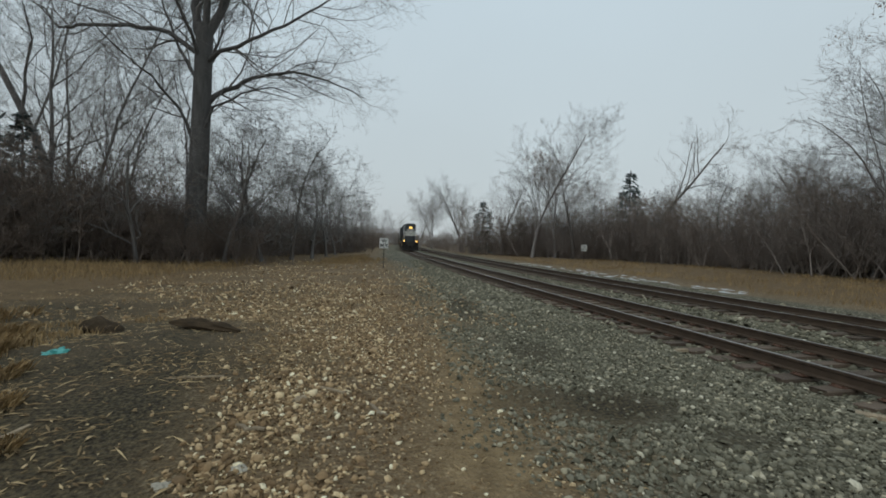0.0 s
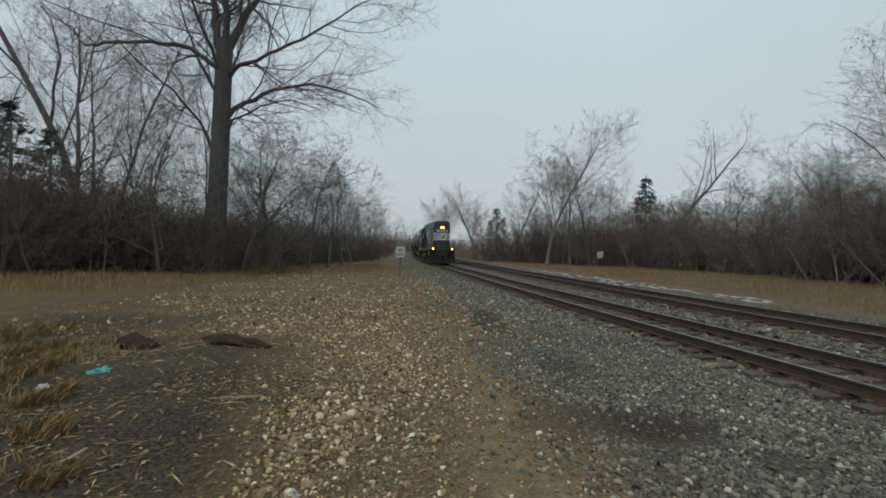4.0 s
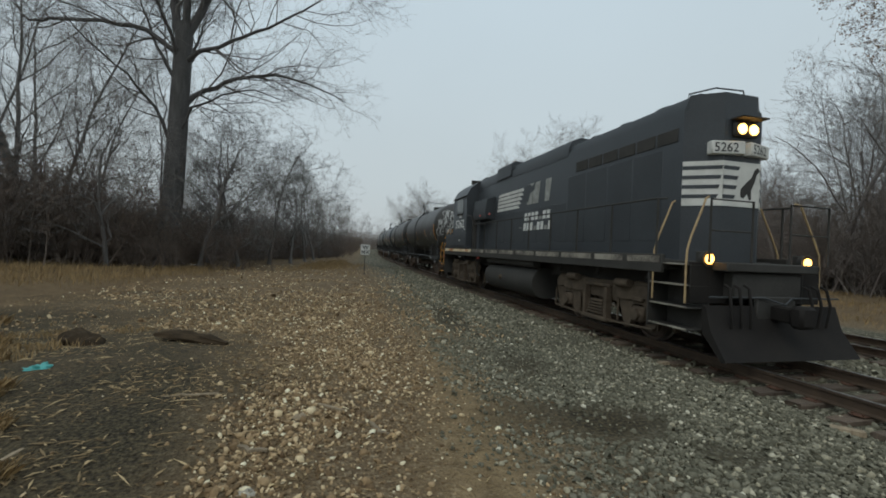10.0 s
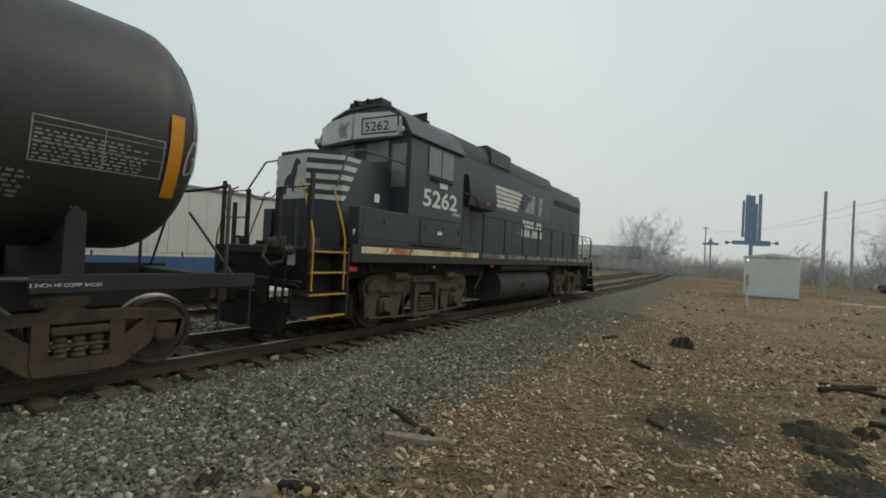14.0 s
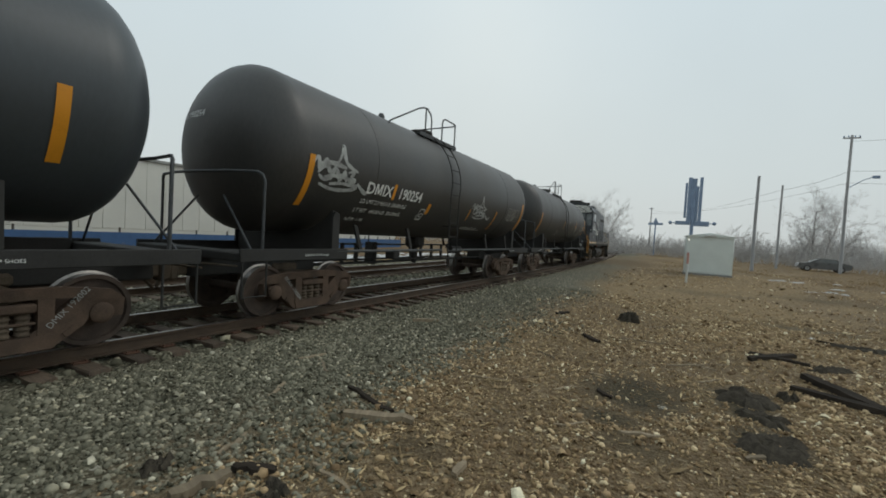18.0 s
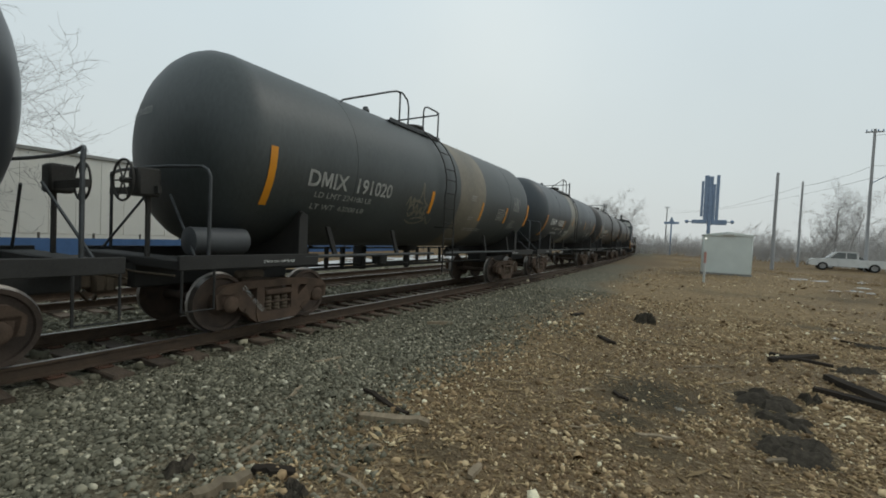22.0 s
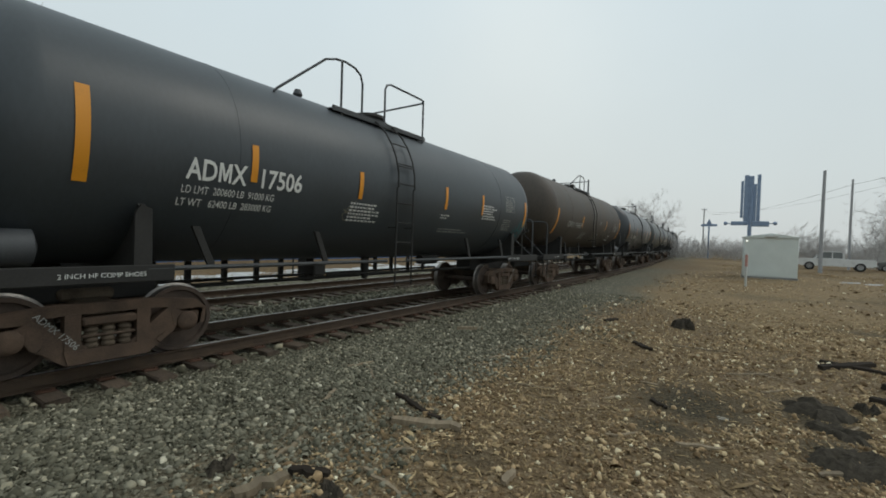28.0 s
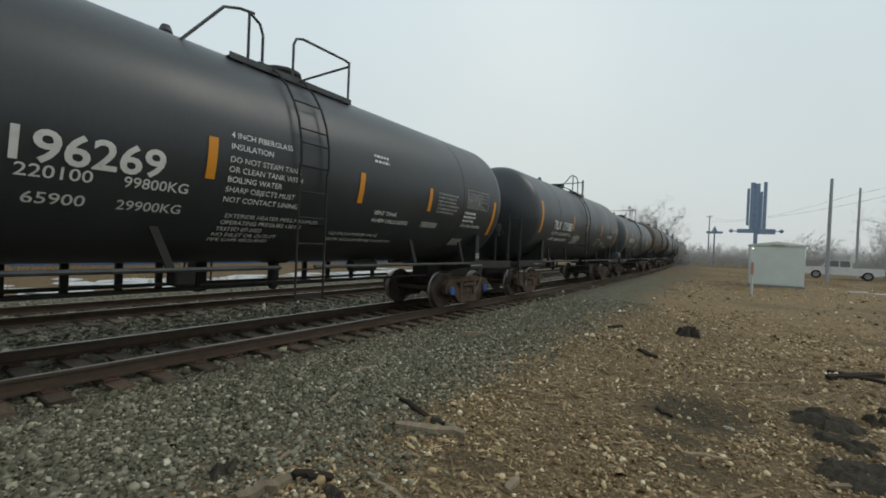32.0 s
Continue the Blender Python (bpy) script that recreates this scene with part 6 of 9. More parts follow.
TAPE4 = ((6.05, 2.05, 2.95, 0.13), (2.45, 2.52, 3.02, 0.11), (-0.55, 2.45, 3.0, 0.11), (-2.6, 2.45, 3.0, 0.11), (-5.75, 2.2, 3.0, 0.13))
NOTES = ((1.95, 1.98, 6, 0.9, 0.4), (-1.1, 1.88, 2, 1.5, 0.14), (-0.9, 2.75, 3, 0.4, 0.18), (-3.0, 2.3, 6, 0.8, 0.42), (-4.35, 2.05, 6, 0.6, 0.36), (-1.0, 2.2, 2, 0.4, 0.13))
CARS = (
    dict(label="grimy black tank car with white graffiti behind the locomotive", paint=P_SOOT, ends=(6.85, 7.0), tapes=((-6.16, 2.22, 3.22, 0.15), (6.05, 2.1, 3.0, 0.13), (0.5, 2.4, 2.9, 0.1), (-3.05, 2.48, 2.99, 0.13)), notes=NOTES, plates=((-4.83, 2.42),),
         sprays=((-0.9, 2.05, 2.2, 0.8, 5, 5, M_SPRAY2, 0.07),), ink=M_FADED, wheel=False, dome=((-1.05, 0.3, 0.5, 0.95, 9), (-1.3, 0.2, 0.0, 0.42, 9), (-1.38, -0.2, -0.5, -0.1, 6))),
    dict(label="dusty black tank car with graffiti at both ends", paint=P_SOOT, tapes=((6.05, 2.05, 2.95, 0.13), (3.38, 2.4, 2.75, 0.1), (1.62, 2.18, 2.45, 0.13), (-0.95, 2.15, 2.5, 0.06), (-3.2, 1.95, 2.6, 0.06), (-6.0, 2.0, 3.08, 0.13)), panel=1.9, classes=((1.96, 2.02, "C"),), mark="DMIX 190254", words=(("DMIX", 0.36, 4.4, 2.45, -0.95), ("190254", 0.36, 3.2, 2.45, -1.05), ("LD LMT 221900 LB 100600 KG", 0.15, 4.45, 2.24, -1.75), ("LT WT   64100 LB  29100 KG", 0.15, 4.5, 2.05, -1.75), ("NEW 1-96", 0.15, 4.55, 1.86, -0.6)), notes=tuple(n for n in NOTES if n[1] < 1.9), plates=((-4.35, 2.35),),
         tags=((6.05, 2.4, 1.75, 0.7, 15, M_SPRAY, 0.085), (-1.0, 2.25, 1.7, 0.62, 16, M_SPRAY, 0.06)), wheel=False),
    dict(label="black tank car with a pale grey band round its middle", paint=P_DUSTY, tapes=((6.15, 1.9, 2.85, 0.14), (2.75, 2.3, 2.75, 0.11), (0.9, 2.55, 3.0, 0.11), (-2.6, 2.45, 2.95, 0.11), (-5.75, 2.2, 3.0, 0.13)),
         words=(("DMIX  192002", 0.42, 5.35, 2.45, 0.95), ("LD LMT 222200 LB 101700 KG", 0.15, 4.67, 2.24, -1.45), ("LT WT  63900 LB 29000 KG", 0.15, 4.7, 2.04, -1.35), ("NEW 05-02", 0.14, 4.76, 1.85, 1)), classes=((2.8, 2.05, "E"),), notes=NOTES, plates=((-4.35, 2.7),), frames=(-3.7,), bands=((-0.1, 1.5, P_BAND, "pale grey painted band"),), wheel=False, rail=("loop", 3.8, 1.2, 0.42, 0, 2.1, -0.45), mark="DMIX 192002"),
    dict(label="weathered grey-green tank car with a tan band", paint=P_OLIVE, ends=(6.62, 7.0), size=(1.63, 2.97), tapes=((6.05, 2.05, 2.95, 0.13), (1.25, 2.23, 2.78, 0.12), (-1.76, 2.2, 2.76, 0.11), (-3.8, 2.22, 2.74, 0.11), (-5.95, 2.18, 3.02, 0.13)), words=(("DMIX  191020", 0.40, 5.32, 2.45, 0.98), ("LD LMT 224100 LB", 0.15, 5.1, 2.27, 1.3), ("LT WT  63000 LB", 0.15, 5.1, 2.07, 1.3)), notes=tuple(n for n in NOTES if n[0] < 0), plates=((-4.4, 2.7),), bands=((-1.9, -0.2, P_BAND2, "dull tan painted band"),), tags=((2.3, 1.95, 1.3, 0.85, 25, M_SPRAY2, 0.055),), ink=M_FADED, reservoir=1, rail=("hoop", 3.93, 1.88, 1.5, 0.8, 2.3, 0.03), mark="DMIX 191020"),
    dict(label="clean black tank car with white lettering and yellow strips", paint=P_BLACK, ends=(6.7, 6.88), size=(1.64, 2.96), tapes=((6.16, 2.26, 3.28, 0.13), (2.62, 2.51, 3.08, 0.11), (0.4, 2.58, 3.12, 0.11), (-1.65, 2.55, 3.05, 0.11), (-3.33, 2.5, 3.04, 0.11), (-5.6, 2.3, 3.15, 0.13)), words=(("TILX", 0.36, 4.94, 2.27, -0.72), ("170603", 0.36, 3.92, 2.27, -1.3), ("LD LMT 223400 LB 101300 KG", 0.16, 5.07, 2.02, -1.75), ("LT WT  62600 LB 28400 KG", 0.16, 5.12, 1.85, -1.75)), classes=((2.3, 2.16, "C"),), notes=tuple(n for n in NOTES if n[0] != -0.9), plates=((-4.35, 2.6),), frames=(-3.6,), wheel=False, lead_wheel=True, rail=("loop", 2.93, 0.7, -0.17, 0, 1.3, -1.1), mark="TILX 170603"),
    dict(label="grimy brown tank car with faint graffiti", paint=P_BROWN, ends=(6.72, TANK_HALF), panel=1.75, tapes=((6.0, 2.1, 3.1, 0.14), (2.3, 2.5, 3.0, 0.11), (-2.4, 2.5, 3.0, 0.11), (-5.95, 2.1, 3.3, 0.16)), words=(("DMIX 190459", 0.36, 4.5, 2.45, 1.05),), notes=tuple(n for n in NOTES if n[0] > -2), plates=((-4.35, 2.52),), frames=(-3.72,), ink=M_FADED,
         sprays=((-1.6, 2.05, 2.4, 0.6, 10, 31, M_SPRAY2, 0.06), (0.0, 1.9, 1.4, 0.6, 7, 32, M_SPRAY2, 0.05)), reservoir=-1, rail=("loop", 2.9, 1.0, 0.2, 0, 1.7, -0.7), mark="DMIX 190459"),
    dict(label="dusty black tank car with yellow strips and a hand-brake wheel", paint=P_DUSTY, tapes=((5.88, 2.18, 3.2, 0.13), (3.9, 2.42, 2.94, 0.1), (1.75, 2.39, 2.88, 0.1), (-1.13, 2.42, 2.95, 0.1), (-2.96, 2.4, 2.95, 0.1), (-5.9, 2.2, 3.0, 0.13)), rail=("hoop", 3.19, 1.72, 1.16, 0.47, 1.97, -0.92), mark="ADMX 17506", size=(1.56, 2.77), ends=(TANK_HALF - 0.2, TANK_HALF), shoe=0.075,
         words=(("ADMX", 0.38, 4.82, 2.36, -0.81), ("17506", 0.38, 3.83, 2.36, -0.76), ("LD LMT  200600 LB  91000 KG", 0.15, 4.86, 2.18, -1.33), ("LT WT   62400 LB  283000 KG", 0.15, 4.89, 2.02, -1.36)), notes=tuple(n for n in NOTES if n[0] != -0.9), plates=((-4.4, 2.6),), sprays=((2.1, 1.95, 0.7, 0.35, 5, 44, M_SPRAY2, 0.03), (-5.3, 1.9, 0.7, 0.5, 6, 45, M_SPRAY3, 0.05)), reservoir=1),
    dict(label="shiny black tank car with large white number and yellow strips", paint=P_BLACK, tapes=((5.98, 2.25, 3.35, 0.15), (2.4, 2.52, 3.05, 0.11), (0.46, 2.5, 3.0, 0.11), (-2.29, 2.45, 2.98, 0.11), (-5.6, 2.2, 3.0, 0.13)), words=(("TILX", 0.44, 4.72, 2.45, -0.78), ("171085", 0.44, 3.72, 2.45, -1.16), ("LD LMT 222200 LB 100750 KG", 0.17, 4.75, 2.24, 1.0), ("LT WT  63800 LB 28950 KG", 0.17, 4.8, 2.02, 1.0), ("4 INCH FIBERGLASS INSULATION", 0.09, -2.66, 2.08, -0.82), ("DO NOT EXCEED 300 F", 0.09, -2.64, 1.98, -0.7), ("OPERATING PRESSURE FOR", 0.1, -1.55, 2.22, -0.95), ("COILS 25 PSI", 0.1, -1.52, 2.08, -0.5), ("HEATER PIPES", 0.1, -1.52, 1.94, -0.5), ("PAINT", 0.08, -3.52, 1.95, -0.24)), notes=((1.95, 1.98, 6, 0.9, 0.4), (-0.9, 2.75, 3, 0.4, 0.18), (-3.8, 1.87, 2, 0.6, 0.12), (-5.1, 1.85, 5, 0.28, 0.3)), patches=((-3.6, -4.66, 2.39, 2.52),), size=(1.68, 2.9), ends=(TANK_HALF - 0.25, TANK_HALF), panel=1.75, plates=((-4.46, 2.55),), frames=(2.2,), rail=("loop", 2.09, 0.38, -0.39, 0, 0.8, -1.3), posts=1, mark="TILX 171085"),
    dict(label="shiny black insulated tank car with many white stencils", paint=P_BLACK, tapes=((6.0, 2.2, 3.3, 0.15), (2.08, 2.4, 2.93, 0.12), (-0.6, 2.36, 2.9, 0.12), (-2.7, 2.4, 2.9, 0.11), (-5.7, 2.0, 2.9, 0.13)),
         words=(("TILX", 0.45, 5.5, 2.42, 1.0), ("196269", 0.45, 4.03, 2.33, 1.06), ("220100", 0.19, 3.9, 2.18, 1.1), ("65900", 0.19, 3.82, 1.93, 1.1), ("99800KG", 0.18, 3.0, 2.18, 1.0), ("29900KG", 0.18, 3.02, 1.93, 1.0),
                ("4 INCH FIBERGLASS", 0.11, 1.85, 2.98, 1.0), ("INSULATION", 0.11, 1.85, 2.83, 1.0), ("DO NOT STEAM TANK", 0.11, 1.85, 2.66, 1.0), ("OR CLEAN TANK WITH", 0.11, 1.85, 2.53, 1.0), ("BOILING WATER", 0.11, 1.85, 2.40, 1.0), ("SHARP OBJECTS MUST", 0.11, 1.85, 2.27, 1.0), ("NOT CONTACT LINING", 0.11, 1.85, 2.14, 1.0),
                ("EXTERIOR HEATER PIPES MAXIMUM", 0.1, 1.75, 1.93, 1.0), ("OPERATING PRESSURE 150 PSI", 0.1, 1.77, 1.84, 1.0), ("TESTED 07-2023", 0.1, 1.79, 1.75, 1.0), ("NO INLET OR OUTLET", 0.1, 1.81, 1.67, 1.0), ("PIPE CAPS REQUIRED", 0.1, 1.83, 1.60, 1.0), ("VENT TANK", 0.12, -1.05, 2.2, 1.0), ("WHEN UNLOADING", 0.12, -1.05, 2.06, 1.0), ("DATE OF APPLICATION: 07-2023", 0.1, -4.19, 2.15, -0.95), ("NO VACUUM RELIEF VALVE", 0.1, -0.2, 1.78, 1.0), ("BREAK VACUUM BEFORE UNLOADING", 0.1, -0.2, 1.68, 1.0)), notes=((-0.9, 3.15, 2, 0.45, 0.2), (-3.0, 2.4, 6, 0.9, 0.5), (-4.2, 2.28, 3, 0.7, 0.3)), patches=((-2.6, -3.2, 2.05, 2.17), (-4.13, -4.63, 1.68, 1.85)), size=(1.68, 2.9), ends=(TANK_HALF - 0.25, TANK_HALF), panel=1.75, plates=((-4.25, 2.62),), caps=True, posts=-1, rail=("hoop", 2.2, 1.21, 0.97, 0.4, 1.52, -0.86), mark="TILX 196269"),
    dict(label="black tank car near the end of the train", paint=P_DUSTY, tapes=TAPE4, words=(("TILX 170871", 0.42, 4.75, 2.45, 1.02),), notes=NOTES, plates=((-4.4, 2.6),)),
    dict(label="dull black last visible tank car", paint=P_SOOT, tapes=TAPE4, words=(), notes=NOTES, plates=((-4.4, 2.6),)),
)
build_loco()
for n, spec in enumerate(CARS):
    tank_car(spec, 17.7 + CAR_LEN * (n + 0.5))

# ---- trees and brush ----
M_BARK = surface("grey_brown_bark", (0.19, 0.178, 0.168), (0.115, 0.106, 0.099), 0.95, 0, 6, 40, 0.6, stretch=(1, 1, 0.25))
M_OLDBARK = surface("dark_furrowed_bark", (0.115, 0.11, 0.106), (0.06, 0.057, 0.054), 0.95, 0, 5, 40, 0.7, stretch=(1, 1, 0.2))
# Grey twigs, made lighter than bark so the crowns look hazy.
M_TWIG = surface("hazed_grey_twig_bark", (0.34, 0.318, 0.298), (0.24, 0.222, 0.208), 0.95, 0, 3, 20, 0.1, vary=0.2)
M_BRUSH = surface("brown_brush_twigs", (0.19, 0.147, 0.118), (0.10, 0.077, 0.062), 0.95, 0, 1.2, 12, 0.1, vary=0.3)
# Distance haze is put into this pale twig colour, used on far trees and brush.
M_HAZED = surface("haze_paled_twigs", (0.47, 0.45, 0.43), (0.35, 0.335, 0.32), 0.95, 0, 1.2, 12, 0.1, vary=0.2)
# Bark lightened to imitate haze over the trees beyond the second track.
M_HAZED_BARK = surface("haze_paled_bark", (0.25, 0.23, 0.215), (0.17, 0.155, 0.145), 0.95, 0, 3, 20, 0.2, vary=0.15)
# Red-brown brush, lighter than M_BRUSH to carry haze in its colour.
M_RUSSET = surface("hazed_russet_twigs", (0.26, 0.215, 0.182), (0.155, 0.126, 0.107), 0.95, 0, 1.2, 12, 0.1, vary=0.25)
M_LEAF = surface("dead_brown_leaf", (0.36, 0.24, 0.16), (0.22, 0.145, 0.10), 0.85, 0, 3, 20, 0.1, island=0.35)
# Needle green lightened and blued to imitate haze over the far conifers.
M_CEDAR = surface("hazed_conifer_needles", (0.11, 0.15, 0.145), (0.065, 0.09, 0.088), 0.9, 0, 2, 20, 0.1, island=0.3)
M_STRAW = surface("dry_straw_blades", (0.38, 0.26, 0.12), (0.2, 0.132, 0.058), 0.9, 0, 2, 20, 0.0, island=0.35)


def grow(rng, height, radius, levels=4, spread=0.55, fork=0.32, lean=(0, 0), kids=(9, 7, 6, 5), droop=0.0, bare=0.3, curve=0.12, thick=0.55, min_r=0.006, paths=()):
    """Branches of one tree as (points, radius at base, radius at tip, level). paths: a trunk and main limbs with given courses."""
    out = []

    def sprout(pts, r, tip, length, level):
        n = len(pts) - 1
        cnt = kids[min(level, len(kids) - 1)]
        low = bare if level == 0 else 0.12
        for j in range(cnt):
            f = low + (1 - low) * (j + rng.uniform(0, 0.9)) / cnt
            i = min(n - 1, int(f * n))
            base = pts[i].lerp(pts[i + 1], f * n - i)
            ax = (pts[i + 1] - pts[i]).normalized()
            side = ax.orthogonal()
            side.rotate(Matrix.Rotation(rng.uniform(0, 6.28), 3, ax))
            ang = spread * rng.uniform(0.75, 1.35)
            nd2 = (ax * math.cos(ang) + side.normalized() * math.sin(ang)).normalized()
            rr = (r + (tip - r) * f) * thick * rng.uniform(0.7, 1.05)
            ll = length * (1.02 - 0.55 * f) * fork * rng.uniform(0.75, 1.35) * (1.6 if level == 0 else 1.7)
            limb(base, nd2, ll, max(min_r, rr), level + 1)

    def limb(p, d, length, r, level):
        n = 9 if level == 0 else (7 if level == 1 else (5 if level == 2 else 4))
        pts, q, dirn = [p.copy()], p.copy(), d.copy()
        for _ in range(n):
            k = curve * (0.5 if level == 0 else 1.0 + 0.4 * level)
            dirn = (dirn + Vector((rng.gauss(0, k), rng.gauss(0, k), rng.gauss(0, k * 0.7) + (0.05 if level else 0) - droop * level * 0.06))).normalized()
            q = q + dirn * (length / n)
            pts.append(q.copy())
        tip = max(min_r * 0.5, r * (0.22 if level == 0 else 0.18))
        out.append((pts, r, tip, level))
        if level < levels:
            sprout(pts, r, tip, length, level)

    for k, (course, r, tip) in enumerate(paths):
        pts = []
        for a, c in zip(course, course[1:]):
            for i in range(3):
                pts.append(Vector(a).lerp(Vector(c), i / 3) + Vector((rng.gauss(0, 0.06), rng.gauss(0, 0.06), rng.gauss(0, 0.06))) * (0 if k == 0 else 1))
        pts.append(Vector(course[-1]))
        out.append((pts, r, tip, 0 if k == 0 else 1))
        if k:
            sprout(pts, r, tip, sum((b2 - a2).length for a2, b2 in zip(pts, pts[1:])), 1)
    if not paths:
        limb(Vector((0, 0, -0.2)), Vector((lean[0], lean[1], 1)).normalized(), height, radius, 0)
    return out


def branch_mesh(name, limbs, wanted, sides, material):
    vs, fs = [], []
    for pts, r0, r1, level in limbs:
        if level not in wanted:
            continue
        n = sides[level]
        m, base = len(pts), len(vs)
        up = None
        for i, q in enumerate(pts):
            d = (pts[min(i + 1, m - 1)] - pts[max(i - 1, 0)]).normalized()
            up = d.orthogonal().normalized() if up is None else (up - d * up.dot(d)).normalized()
            side = d.cross(up)
            r = r0 + (r1 - r0) * (i / (m - 1)) ** 0.85
            if level == 0 and i == 0:
                r *= 1.35
            for k in range(n):
                a = 2 * math.pi * k / n
                vs.append(q + (up * math.cos(a) + side * math.sin(a)) * r)
        for i in range(m - 1):
            for k in range(n):
                fs.append((base + i * n + k, base + i * n + (k + 1) % n, base + (i + 1) * n + (k + 1) % n, base + (i + 1) * n + k))
    me = bpy.data.meshes.new(name)
    me.from_pydata(vs, [], fs)
    me.polygons.foreach_set("use_smooth", [True] * len(me.polygons))
    me.materials.append(material)
    return me


def leaf_mesh(name, limbs, rng, count, size, material):
    ends = [q for pts, _, _, lv in limbs if lv >= 2 for q in pts[1:]]
    b = Build()
    for _ in range(count):
        q = rng.choice(ends) + Vector((rng.gauss(0, 0.1), rng.gauss(0, 0.1), rng.gauss(0, 0.1)))
        a, c = Vector((rng.gauss(0, 1), rng.gauss(0, 1), rng.gauss(0, 1))).normalized() * size, Vector((rng.gauss(0, 1), rng.gauss(0, 1), rng.gauss(0, 1))).normalized() * size * 0.6
        b.add([q - a * 0.5, q + c * 0.5, q + a * 0.6, q - c * 0.5], [(0, 1, 2, 3)])
    me = b.mesh(name, False, False)
    me.materials.append(material)
    return me


def tree_kind(seed, label, twig=None, bark=None, leaves=0, **kw):
    """A bare tree: trunk with its main limbs, and a crown of twigs."""
    rng = random.Random(seed)
    limbs = grow(rng, **kw)
    t = thing("tree", label, "tree", "bare trees along the line")
    sides = (12, 7, 5, 3, 3, 3)
    part("trunk", branch_mesh("trunk", limbs, (0, 1), sides, bark or M_BARK), None, t)
    part("crown", branch_mesh("crown", limbs, (2, 3, 4, 5), sides, twig or M_TWIG), None, t, "crown of fine bare twigs")
    if leaves:
        part("leaves", leaf_mesh("leaves", limbs, rng, leaves, 0.13, M_LEAF), None, t, "clinging dead brown leaves")
    return t


def shrub_kind(seed, label, height, stems, width, twig, arch=0.5, levels=3, kids=(8, 5, 4), fine=0.006):
    """A thicket of arching twigs."""
    rng = random.Random(seed)
    limbs = []
    for _ in range(stems):
        p = Vector((rng.gauss(0, width * 0.35), rng.gauss(0, width * 0.3), -0.1))
        d = Vector((rng.gauss(0, 0.4), rng.gauss(0, 0.4), 1)).normalized()
        h = height * rng.uniform(0.55, 1.1)
        sub = grow(rng, h, 0.02 + 0.012 * h / 3, levels, 0.6, 0.3, (d.x, d.y), kids, arch, 0.12, 0.16, 0.6, fine)
        limbs += [([p + q for q in pts], a, c, lv) for pts, a, c, lv in sub]
    t = thing("shrub", label, "shrub", "brush along the line")
    tagged(part("woody_base", branch_mesh("woody_base", limbs, (0, 1), (4, 3, 3, 3), twig), None, t), "tangle of bare stems", kind="stuff")
    tagged(part("branchwork", branch_mesh("branchwork", limbs, (2, 3), (3, 3, 3, 3), twig), None, t), "haze of fine bare twigs", kind="stuff")
    return t


def conifer_kind(seed, height, width):
    rng = random.Random(seed)
    t = thing("conifer", "dark green conifer among bare trees", "tree", "conifers")
    part("trunk", Build().tube([(0, 0, -0.2), (0.05, 0, height * 0.5), (0, 0, height)], 0.16, 8, True, 0.02), M_BARK, t)
    b = Build()
    for k in range(130):
        f = rng.uniform(0.05, 0.97)
        reach = width * (1 - f) ** 0.8 * rng.uniform(0.55, 1.15) + 0.12
        a = rng.uniform(0, 6.283)
        lift = rng.uniform(-0.1, 0.25) if f < 0.7 else rng.uniform(0.2, 0.7)
        for q in range(6 + int(reach * 11)):
            u = rng.uniform(0.12, 1) ** 0.8
            d = a + rng.gauss(0, 0.16)
            r = reach * u
            c = Vector((math.cos(d) * r, math.sin(d) * r, f * height + r * lift - 0.22 * r * u + rng.gauss(0, 0.07)))
            w = d + rng.uniform(-0.9, 0.9)
            out = Vector((math.cos(w), math.sin(w), rng.gauss(-0.25, 0.3))).normalized() * rng.uniform(0.12, 0.34)
            sd = Vector((-math.sin(w), math.cos(w), rng.gauss(0, 0.4))).normalized() * rng.uniform(0.04, 0.1)
            b.add([c - sd, c + out, c + sd, c - out * 0.5], [(0, 1, 2), (0, 2, 3)])
    me = b.mesh("needles", False, False)
    me.materials.append(M_CEDAR)
    part("needles", me, None, t, "dark drooping evergreen sprays")
    return t


def put(x, y, turn=0, size=1.0, dz=0.0):
    return Matrix.Translation((x, y, float(ground_z(np.array([x]), np.array([y]))[0]) + dz)) @ Matrix.Rotation(radians(turn), 4, "Z") @ Matrix.Diagonal((size, size, size, 1))


def set_at(t, x, y, turn=0, size=1.0):
    t.matrix_basis = put(x, y, turn, size)
    return t


def copy_at(t, x, y, turn=0, size=1.0, label=""):
    m2 = put(x, y, turn, 1.0)
    c2 = copy_thing(t, m2)
    c2.scale = (size, size, size * 1.0)
    if label:
        tagged(c2, label)
    return c2


